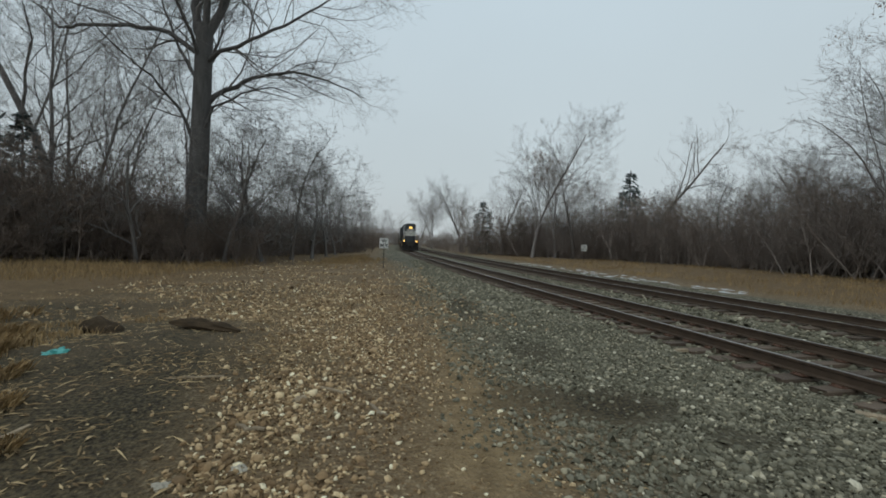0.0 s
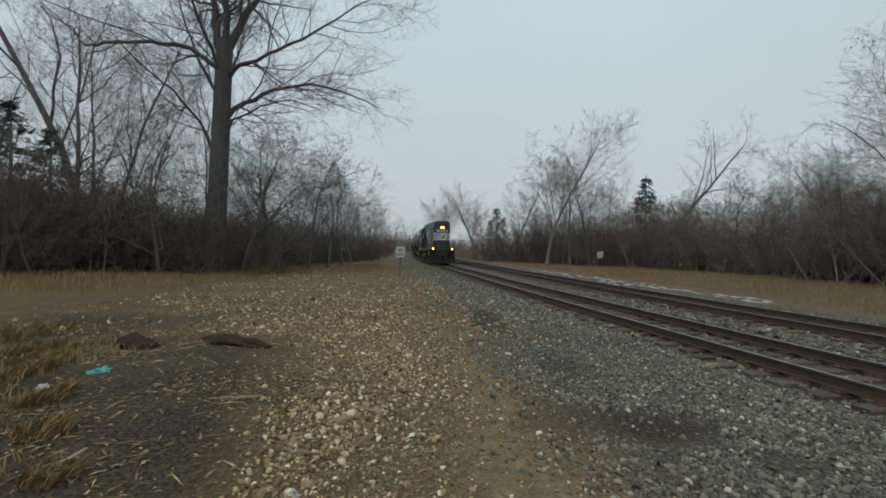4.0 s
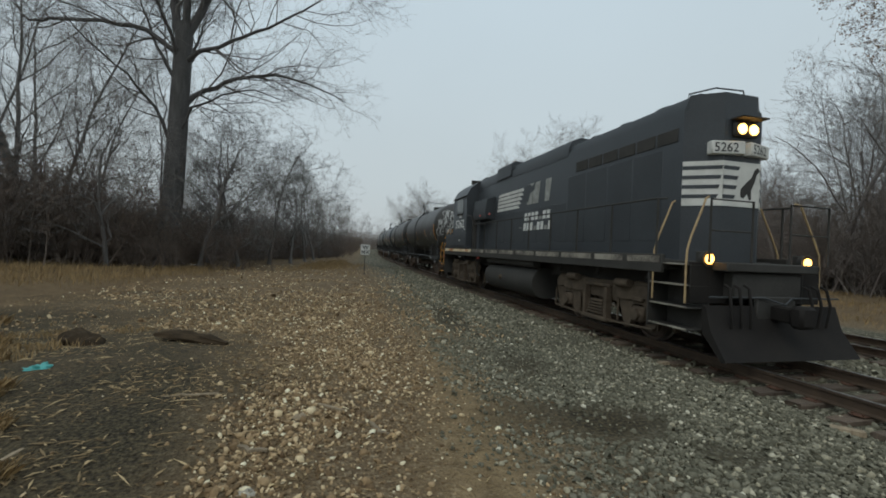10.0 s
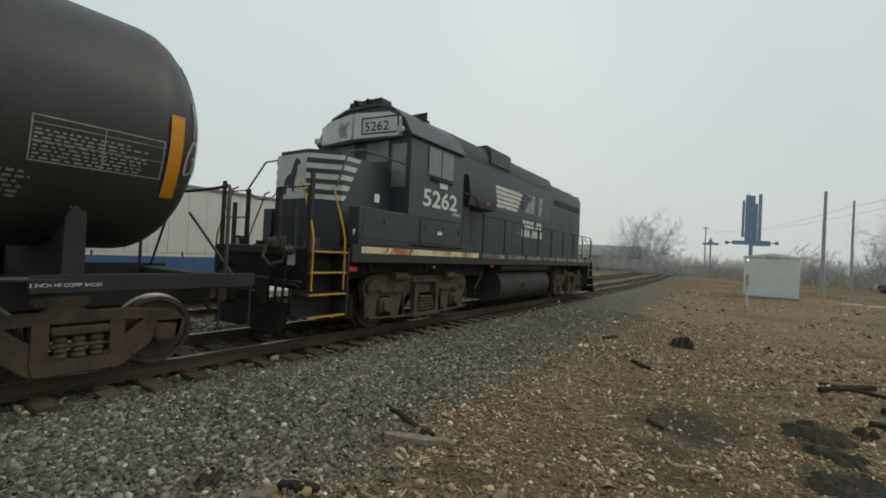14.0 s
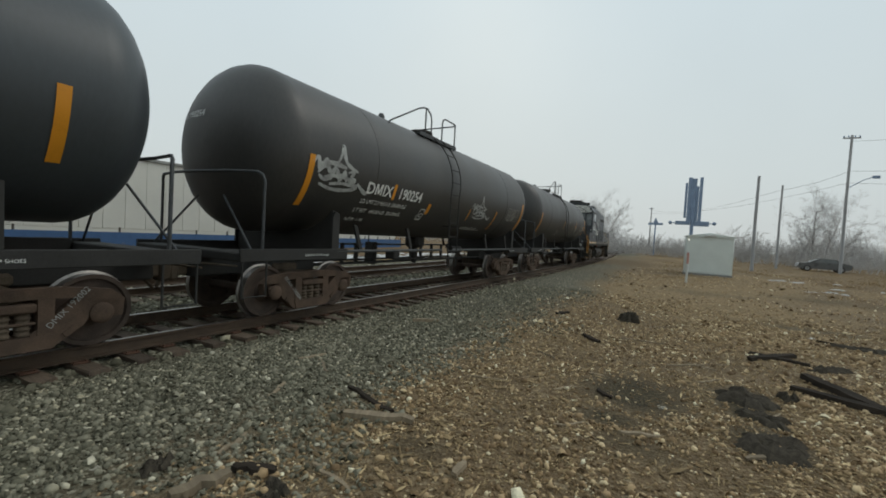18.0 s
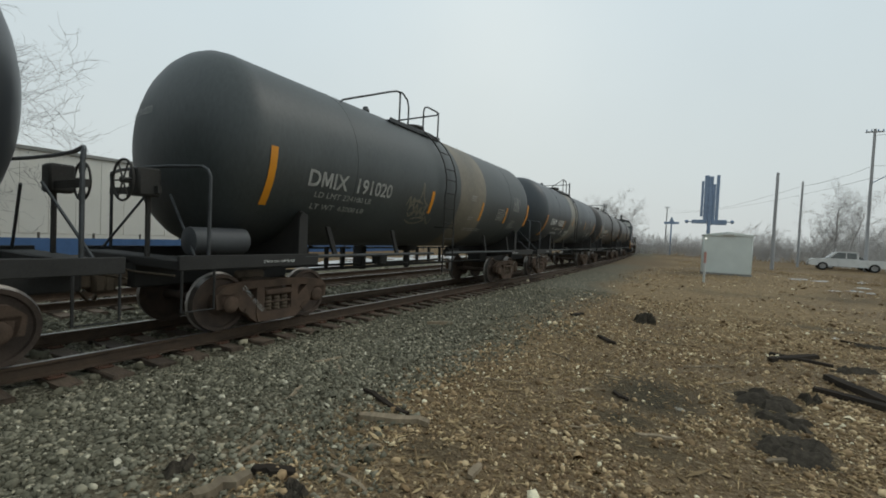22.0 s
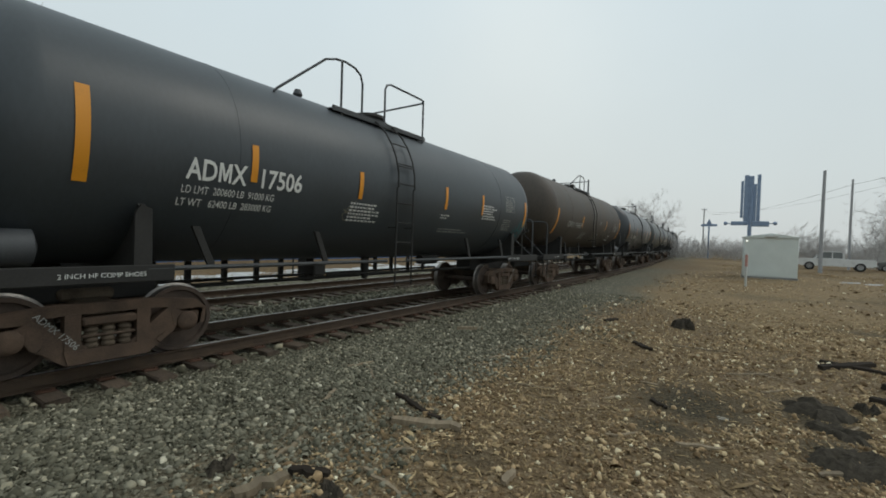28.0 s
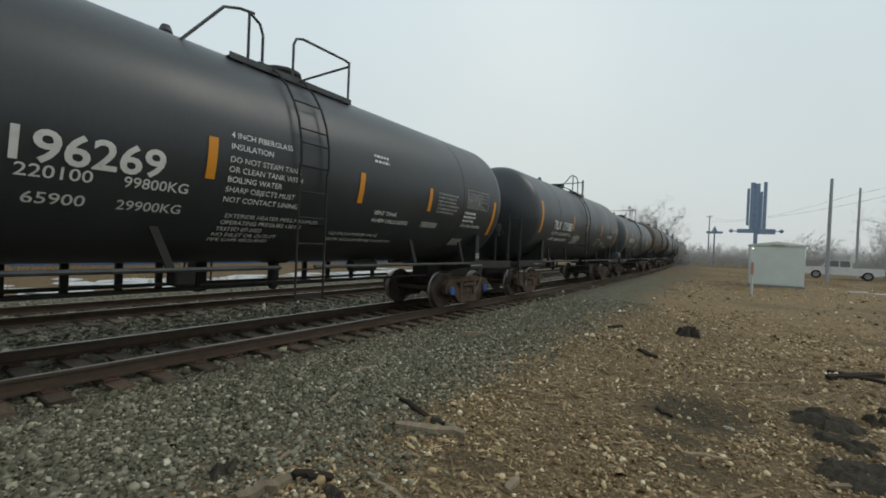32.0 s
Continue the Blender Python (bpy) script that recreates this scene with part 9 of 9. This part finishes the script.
grass("meadow_grass", "flattened tawny grass beyond the second track", spots, 8)
spots = []
for k in range(120):
    spots.append((rng.uniform(-26, 6), rng.uniform(-62, -24), 1.0, 61, 0.16))
grass("verge_grass", "sparse short dead grass on the open verge", spots, 9)


# ---- loose stones: ballast and gravel ----
ICO = np.array([(0, 0, 1), (0.894, 0, 0.447), (0.276, 0.851, 0.447), (-0.724, 0.526, 0.447), (-0.724, -0.526, 0.447), (0.276, -0.851, 0.447), (0.724, 0.526, -0.447), (-0.276, 0.851, -0.447), (-0.894, 0, -0.447), (-0.276, -0.851, -0.447), (0.724, -0.526, -0.447)])
ICO_F = np.array([(0, 1, 2), (0, 2, 3), (0, 3, 4), (0, 4, 5), (0, 5, 1), (1, 6, 2), (2, 7, 3), (3, 8, 4), (4, 9, 5), (5, 10, 1), (2, 6, 7), (3, 7, 8), (4, 8, 9), (5, 9, 10), (1, 10, 6)])


def stones(name, label, xs, ys, sizes, seed, material, sink=0.25, flat=0.65):
    """Angular stones with open undersides, set a little into the ground."""
    r = np.random.RandomState(seed)
    n = len(xs)
    zs = ground_z(xs, ys)
    v = ICO[None] * (1 + r.uniform(-0.42, 0.36, (n, 11, 1)))
    v = v * (sizes[:, None] * r.uniform(0.7, 1.3, (n, 3)))[:, None, :] * np.array([1, 1, flat])
    q = r.normal(size=(n, 4)) * np.array([1, 0.35, 0.35, 1])
    q /= np.linalg.norm(q, axis=1, keepdims=True)
    w, x, y, z = q.T
    R = np.stack([1 - 2 * (y * y + z * z), 2 * (x * y - z * w), 2 * (x * z + y * w), 2 * (x * y + z * w), 1 - 2 * (x * x + z * z), 2 * (y * z - x * w), 2 * (x * z - y * w), 2 * (y * z + x * w), 1 - 2 * (x * x + y * y)], -1).reshape(n, 3, 3)
    v = np.einsum("nij,nkj->nki", R, v)
    v += np.stack([xs, ys, zs + sizes * sink], -1)[:, None, :]
    me = bpy.data.meshes.new(name)
    me.vertices.add(n * 11)
    me.vertices.foreach_set("co", v.astype(np.float32).ravel())
    f = (ICO_F[None] + 11 * np.arange(n)[:, None, None]).reshape(-1, 3)
    me.loops.add(f.size)
    me.loops.foreach_set("vertex_index", f.astype(np.int32).ravel())
    me.polygons.add(len(f))
    me.polygons.foreach_set("loop_start", np.arange(0, f.size, 3, dtype=np.int32))
    me.update(calc_edges=True)
    me.materials.append(material)
    return tagged(new(name, me), label, "gravel", kind="stuff")


def chips(name, label, xs, ys, seed, big=1.0):
    """Thin splinters lying flat, each a bent sliver with some thickness."""
    r = np.random.RandomState(seed)
    n = len(xs)
    ln2, wd = (r.gamma(1.6, 0.017, n) + 0.008) * big, (r.gamma(2.2, 0.0022, n) + 0.0015) * big**1.6
    a, z = r.uniform(0, 6.283, n), ground_z(xs, ys)
    dx, dy = np.cos(a), np.sin(a)
    lift = r.uniform(0.003, 0.02, n)
    v = np.stack([np.stack((xs - dx * ln2, ys - dy * ln2, z + 0.004), -1), np.stack((xs - dy * wd, ys + dx * wd, z + lift), -1), np.stack((xs + dx * ln2, ys + dy * ln2, z + lift * r.uniform(0.2, 1.6, n)), -1), np.stack((xs + dy * wd, ys - dx * wd, z + lift), -1), np.stack((xs, ys, z + lift + 0.006), -1)], 1)
    f = (np.array([(0, 1, 4), (1, 2, 4), (2, 3, 4), (3, 0, 4), (0, 3, 1), (1, 3, 2)])[None] + 5 * np.arange(n)[:, None, None]).reshape(-1, 3)
    me = bpy.data.meshes.new(name)
    me.from_pydata(v.reshape(-1, 3).tolist(), [], f.tolist())
    me.materials.append(M_CHIP)
    return tagged(new(name, me), label, "litter", kind="stuff")


def stone_paint(name, ramp, rgh=0.85):
    m = bpy.data.materials.new(name)
    m.use_nodes = True
    nd, ln = m.node_tree.nodes, m.node_tree.links
    bs = nd["Principled BSDF"]
    g = nd.new("ShaderNodeNewGeometry")
    rp = nd.new("ShaderNodeValToRGB")
    for k, (q, c) in enumerate(ramp):
        e = rp.color_ramp.elements[k] if k < 2 else rp.color_ramp.elements.new(q)
        e.position, e.color = q, (*c, 1)
    ln.new(g.outputs["Random Per Island"], rp.inputs[0])
    co = nd.new("ShaderNodeTexCoord")
    nz = nd.new("ShaderNodeTexNoise")
    nz.inputs["Scale"].default_value, nz.inputs["Detail"].default_value = 45, 4
    ln.new(co.outputs["Object"], nz.inputs["Vector"])
    mr = nd.new("ShaderNodeMapRange")
    mr.inputs["To Min"].default_value, mr.inputs["To Max"].default_value = 0.55, 1.35
    ln.new(nz.outputs["Fac"], mr.inputs["Value"])
    mx = nd.new("ShaderNodeMix")
    mx.data_type, mx.blend_type = "RGBA", "MULTIPLY"
    mx.inputs["Factor"].default_value = 1.0
    ln.new(rp.outputs[0], mx.inputs["A"])
    ln.new(mr.outputs[0], mx.inputs["B"])
    ln.new(mx.outputs["Result"], bs.inputs["Base Color"])
    bs.inputs["Roughness"].default_value = rgh
    bs.inputs["Specular IOR Level"].default_value = 0.3
    return m


M_BALLAST = stone_paint("grey_ballast_stone", [(0.0, (0.085, 0.079, 0.051)), (1.0, (0.638, 0.593, 0.456)), (0.55, (0.162, 0.150, 0.105)), (0.88, (0.257, 0.239, 0.171)), (0.965, (0.410, 0.365, 0.251))])
M_GRAVEL = stone_paint("tan_gravel_stone", [(0.0, (0.115, 0.072, 0.036)), (1.0, (0.85, 0.78, 0.56)), (0.45, (0.275, 0.183, 0.094)), (0.78, (0.47, 0.335, 0.185)), (0.93, (0.70, 0.55, 0.33))])
M_CHIP = stone_paint("dry_wood_chip", [(0.0, (0.13, 0.087, 0.043)), (1.0, (0.58, 0.44, 0.24)), (0.55, (0.25, 0.175, 0.088)), (0.85, (0.38, 0.275, 0.145))])
rs = np.random.RandomState(5)


def scatter(n, x0, x1, y0, y1, keep, near=None):
    xs, ys = rs.uniform(x0, x1, n), rs.uniform(y0, y1, n)
    k = rs.rand(n) < keep(xs, ys)
    return xs[k], ys[k]


def eye_falloff(x, y, d0):
    return np.clip((d0 / np.maximum(np.hypot(x, y + 0.3), 0.5)) ** 1.6, 0, 1)


def clear_of_rails(x, y):
    off = line_offset(x, y)
    ok = np.ones_like(x)
    for t in (0.0, TRACK_GAP):
        for e in (-0.7525, 0.7525):
            ok = ok * (np.abs(off - t - e) > 0.11)
    return ok


def bare_of(x, y):
    return 1 - 0.85 * ease(0.2, 0.6, mould_at(x, y))


xs, ys = scatter(330000, 0.3, 7.5, -16, 18, lambda x, y: ease(-6.5, -4.2, line_offset(x, y) + 2.2 * (rough(x, y, 2.2, 41) - 0.5) - 0.8 * ease(0.5, -2, y)) * (line_offset(x, y) < -1.3) * eye_falloff(x, y, 6.0) * bare_of(x, y) * (0.35 + 0.65 * ease(0.3, 0.5, rough(x, y, 0.8, 97))))
stones("ballast_shoulder", "grey crushed ballast stones beside the track", xs, ys, rs.gamma(4, 0.0033, len(xs)) + 0.006, 1, M_BALLAST)
xs, ys = scatter(60000, 4, 16, -26, 26, lambda x, y: (np.abs(line_offset(x, y) - TRACK_GAP / 2) < 4.2) * clear_of_rails(x, y) * (line_offset(x, y) > -1.35) * eye_falloff(x, y, 13) * np.where(np.abs(line_offset(x, y)) < 1.35, 0.55, 1.0))
stones("track_ballast", "dark ballast stones between the ties and tracks", xs, ys, rs.gamma(6, 0.005, len(xs)) + 0.01, 2, M_BALLAST)
mound_w = lambda x, y: (0.38 + 0.62 * np.exp(-(((x + 0.75) / 1.25) ** 2)) * ease(0.5, 2, y)) * (1 - 0.8 * ease(0.2, -0.8, mound_edge(x, y)) * ease(9.5, 7.0, y))
xs, ys = scatter(230000, -7, 3.2, 1.0, 16, lambda x, y: (1 - ease(-5.9, -4.6, line_offset(x, y))) * mound_w(x, y) * bare_of(x, y) * (1 - 0.85 * np.exp(-(((x - 0.85 - 0.085 * (y - 4)) / 0.45) ** 2))) * eye_falloff(x, y, 6.0) * (0.2 + ease(0.3, 0.6, rough(x, y, 1.1, 91))))
stones("gravel_mound", "tan and white gravel stones heaped beside the path", xs, ys, (rs.gamma(1.9, 0.0052, len(xs)) + 0.005) * (0.55 + 0.45 * np.exp(-(((xs + 0.75) / 1.5) ** 2))), 3, M_GRAVEL)
xs, ys = scatter(250000, -9, 4.2, -15, -0.6, lambda x, y: (1 - ease(-5.4, -3.9, line_offset(x, y))) * eye_falloff(x, y, 5.6) * bare_of(x, y) * (0.25 + 0.9 * ease(0.3, 0.65, rough(x, y, 0.9, 95))))
stones("trampled_gravel", "fine tan gravel trodden into brown earth", xs, ys, rs.gamma(1.6, 0.0048, len(xs)) + 0.004, 4, M_GRAVEL)
xs, ys = scatter(40000, -16, 6, -44, -8, lambda x, y: (1 - ease(-4.6, -3.6, line_offset(x, y))) * np.clip((13 / np.hypot(x, y)) ** 1.7, 0, 1) * (0.2 + 0.8 * ease(0.35, 0.6, rough(x, y, 2.2, 99))))
stones("far_gravel", "scattered pale stones on the open verge", xs, ys, rs.gamma(2.0, 0.008, len(xs)) + 0.01, 5, M_GRAVEL)
xs, ys = scatter(60000, -9, 4.5, 8, 36, lambda x, y: (1 - ease(-4.4, -3.2, line_offset(x, y))) * np.clip((12 / np.hypot(x, y)) ** 1.8, 0, 1) * (0.12 + 0.88 * ease(0.36, 0.56, rough(x, y, 1.8, 89))) * bare_of(x, y) * ease(-11, -7.0, x))
stones("path_gravel", "pale stones strewn over the brown path", xs, ys, rs.gamma(2.0, 0.0075, len(xs)) + 0.008, 8, M_GRAVEL)
xs, ys = scatter(40000, 1.5, 5.5, 10, 40, lambda x, y: ease(-5.6, -4.2, line_offset(x, y)) * (line_offset(x, y) < -1.3) * np.clip((13 / np.hypot(x, y)) ** 1.8, 0, 1) * bare_of(x, y))
stones("far_shoulder", "grey ballast stones along the track shoulder", xs, ys, rs.gamma(3.0, 0.007, len(xs)) + 0.012, 9, M_BALLAST)
xs, ys = scatter(64000, -8, 3.6, -16, -0.8, lambda x, y: (1 - ease(-5.4, -4.2, line_offset(x, y))) * eye_falloff(x, y, 6.5) * bare_of(x, y) * (0.3 + 0.7 * ease(0.35, 0.55, rough(x, y, 1.3, 93))))
chips("wood_chips", "dry straw-coloured wood chips and bark in the gravel", xs, ys, 6)
xs, ys = scatter(9000, -7, 3.2, -18, -1.2, lambda x, y: (1 - ease(-5.2, -4.2, line_offset(x, y))) * eye_falloff(x, y, 7.5) * bare_of(x, y) * (0.2 + 0.8 * ease(0.35, 0.55, rough(x, y, 1.1, 103))))
chips("bark_chips", "broad pale bark chips strewn over the verge", xs, ys, 16, 1.75)
xs, ys = scatter(30000, -10, -0.6, 1.4, 14, lambda x, y: eye_falloff(x, y, 6.0) * (0.25 + 0.75 * ease(0.35, 0.55, rough(x, y, 0.8, 107))))
chips("leaf_litter", "dry leaf and twig litter on the dark soil", xs, ys, 17, 1.15)
xs, ys = scatter(3200, -6, 3.0, 1.2, 12, lambda x, y: (1 - ease(-5.6, -4.4, line_offset(x, y))) * eye_falloff(x, y, 6.0) * bare_of(x, y))
chips("bark_litter", "dry bark scraps among the gravel stones", xs, ys, 7)


# ---- ties ----
def tie_mesh(seed, width=0.23, length=2.59, thick_by=0.17):
    rng, b = random.Random(seed), Build()
    b.box(-length / 2, length / 2, -width / 2, width / 2, -thick_by, 0, 0.012)
    b.v = [(x + rng.gauss(0, 0.012), y + rng.gauss(0, 0.006), z + (rng.gauss(0, 0.008) if z > -0.05 else 0)) for x, y, z in b.v]
    return b


TIE_MESHES = []
for k in range(6):
    me = tie_mesh(k).mesh("tie", False)
    me.materials.append(M_TIE)
    TIE_MESHES.append(me)
PLATE = Build().box(-0.18, 0.18, -0.09, 0.09, 0, 0.016, 0.004)
for x in (-0.14, 0.14):
    for y in (-0.06, 0.06):
        PLATE.box(x - 0.012, x + 0.012, y - 0.012, y + 0.012, 0.01, 0.035)
PLATE_ME = PLATE.mesh("tie_plate", False)
PLATE_ME.materials.append(M_TIEPLATE)
for tr, lat, s0, s1 in ((near_track, 0.0, -32.0, 46.0), (far_track, TRACK_GAP, -32.0, 40.0)):
    rng = random.Random(int(lat * 10) + 4)
    n = int((s1 - s0) / 0.53)
    for k in range(n):
        s = s0 + 0.53 * k + rng.gauss(0, 0.02)
        x, y, h = on_line(s, lat + rng.gauss(0, 0.035))
        o = part("tie", TIE_MESHES[k % 6], None, tr, at=pose(x, y, RAIL_Z - 0.188 - abs(rng.gauss(0, 0.006)), 0, 0, math.degrees(-h) + rng.gauss(0, 0.8)))
        if lat == 0.0 and abs(s) < 16:
            for e in (-0.7525, 0.7525):
                px, py, ph = on_line(s, e)
                part("tie_plate", PLATE_ME, None, tr, at=pose(px, py, RAIL_Z - 0.19, 0, 0, math.degrees(-ph)))
    b = Build()
    for s in list(np.arange(s0 - 120, s0, 0.53)) + list(np.arange(s1, s1 + 120, 0.53)):
        x, y, h = on_line(s, lat)
        q = Build().box(-1.3, 1.3, -0.115, 0.115, -0.17, 0)
        c, d = math.cos(-h), math.sin(-h)
        b.add([(x + v[0] * c - v[1] * d, y + v[0] * d + v[1] * c, RAIL_Z - 0.19 + v[2]) for v in q.v], q.f)
    tagged(part("far_ties", b, M_TIE, tr, smooth=False), "far ties of the track", kind="stuff")

# ---- the train's run: where its leading end is along the line ----
RUN_T = (-2, 0, 3, 6, 8, 9, 10, 11, 12, 13, 13.4, 14, 14.5, 16.5, 18.5, 20, 22.5, 24.5, 26.5, 29, 31.2, 32, 34)
RUN_S = (92.6, 78.3, 56.85, 35.35, 21.3, 14.25, 7.33, 0.42, -6.74, -14.08, -17.05, -21.45, -25.2, -40.7, -55.8, -66.9, -85.1, -99.45, -113.8, -131.4, -146.8, -152.4, -166.4)


def run(t):
    """Leading end along the line at t: a smooth curve through the table."""
    k = int(np.clip(np.searchsorted(RUN_T, t) - 1, 1, len(RUN_T) - 3))
    t0, t1, s0, s1 = RUN_T[k], RUN_T[k + 1], RUN_S[k], RUN_S[k + 1]
    a = (RUN_S[k + 1] - RUN_S[k - 1]) / (RUN_T[k + 1] - RUN_T[k - 1])
    b = (RUN_S[k + 2] - RUN_S[k]) / (RUN_T[k + 2] - RUN_T[k])
    d = t1 - t0
    u = (t - t0) / d
    return (2 * u**3 - 3 * u**2 + 1) * s0 + (u**3 - 2 * u**2 + u) * d * a + (-2 * u**3 + 3 * u**2) * s1 + (u**3 - u**2) * d * b


def vehicle_pose(s, half):
    """Pose of a vehicle whose two trucks stand half metres before and behind s on the line."""
    x0, y0, _ = on_line(s - half)
    x1, y1, _ = on_line(s + half)
    return pose((x0 + x1) / 2, (y0 + y1) / 2, RAIL_Z, 0, 0, math.degrees(-math.atan2(x1 - x0, y1 - y0)))


def motions():
    times = [0.5 * k for k in range(65)]
    for vehicle, behind, half, _ in TRAIN:
        walk(vehicle, [(t, vehicle_pose(run(t) + behind, half)) for t in times])
    spins = [k / 15 for k in range(481)]
    for _, behind, half, axles in TRAIN:
        for axle, radius, base in axles:
            walk(axle, [(t, base @ Matrix.Rotation((run(t) - RUN_S[1]) / radius * -1.0, 4, "X")) for t in spins])

    rows = [0.5 * k for k in range(65)]
    walk(pickup, [(t, pose(float(np.interp(t, *zip(*PICKUP_RUN))), -58.0, 0.0)) for t in rows])
    turns = [k / 10 for k in range(321)]
    for wheel in PICKUP_WHEELS:
        base = wheel.matrix_basis.copy()
        walk(wheel, [(t, base @ Matrix.Rotation((float(np.interp(t, *zip(*PICKUP_RUN))) + 62.0) / 0.4, 4, "Y")) for t in turns])


motions()
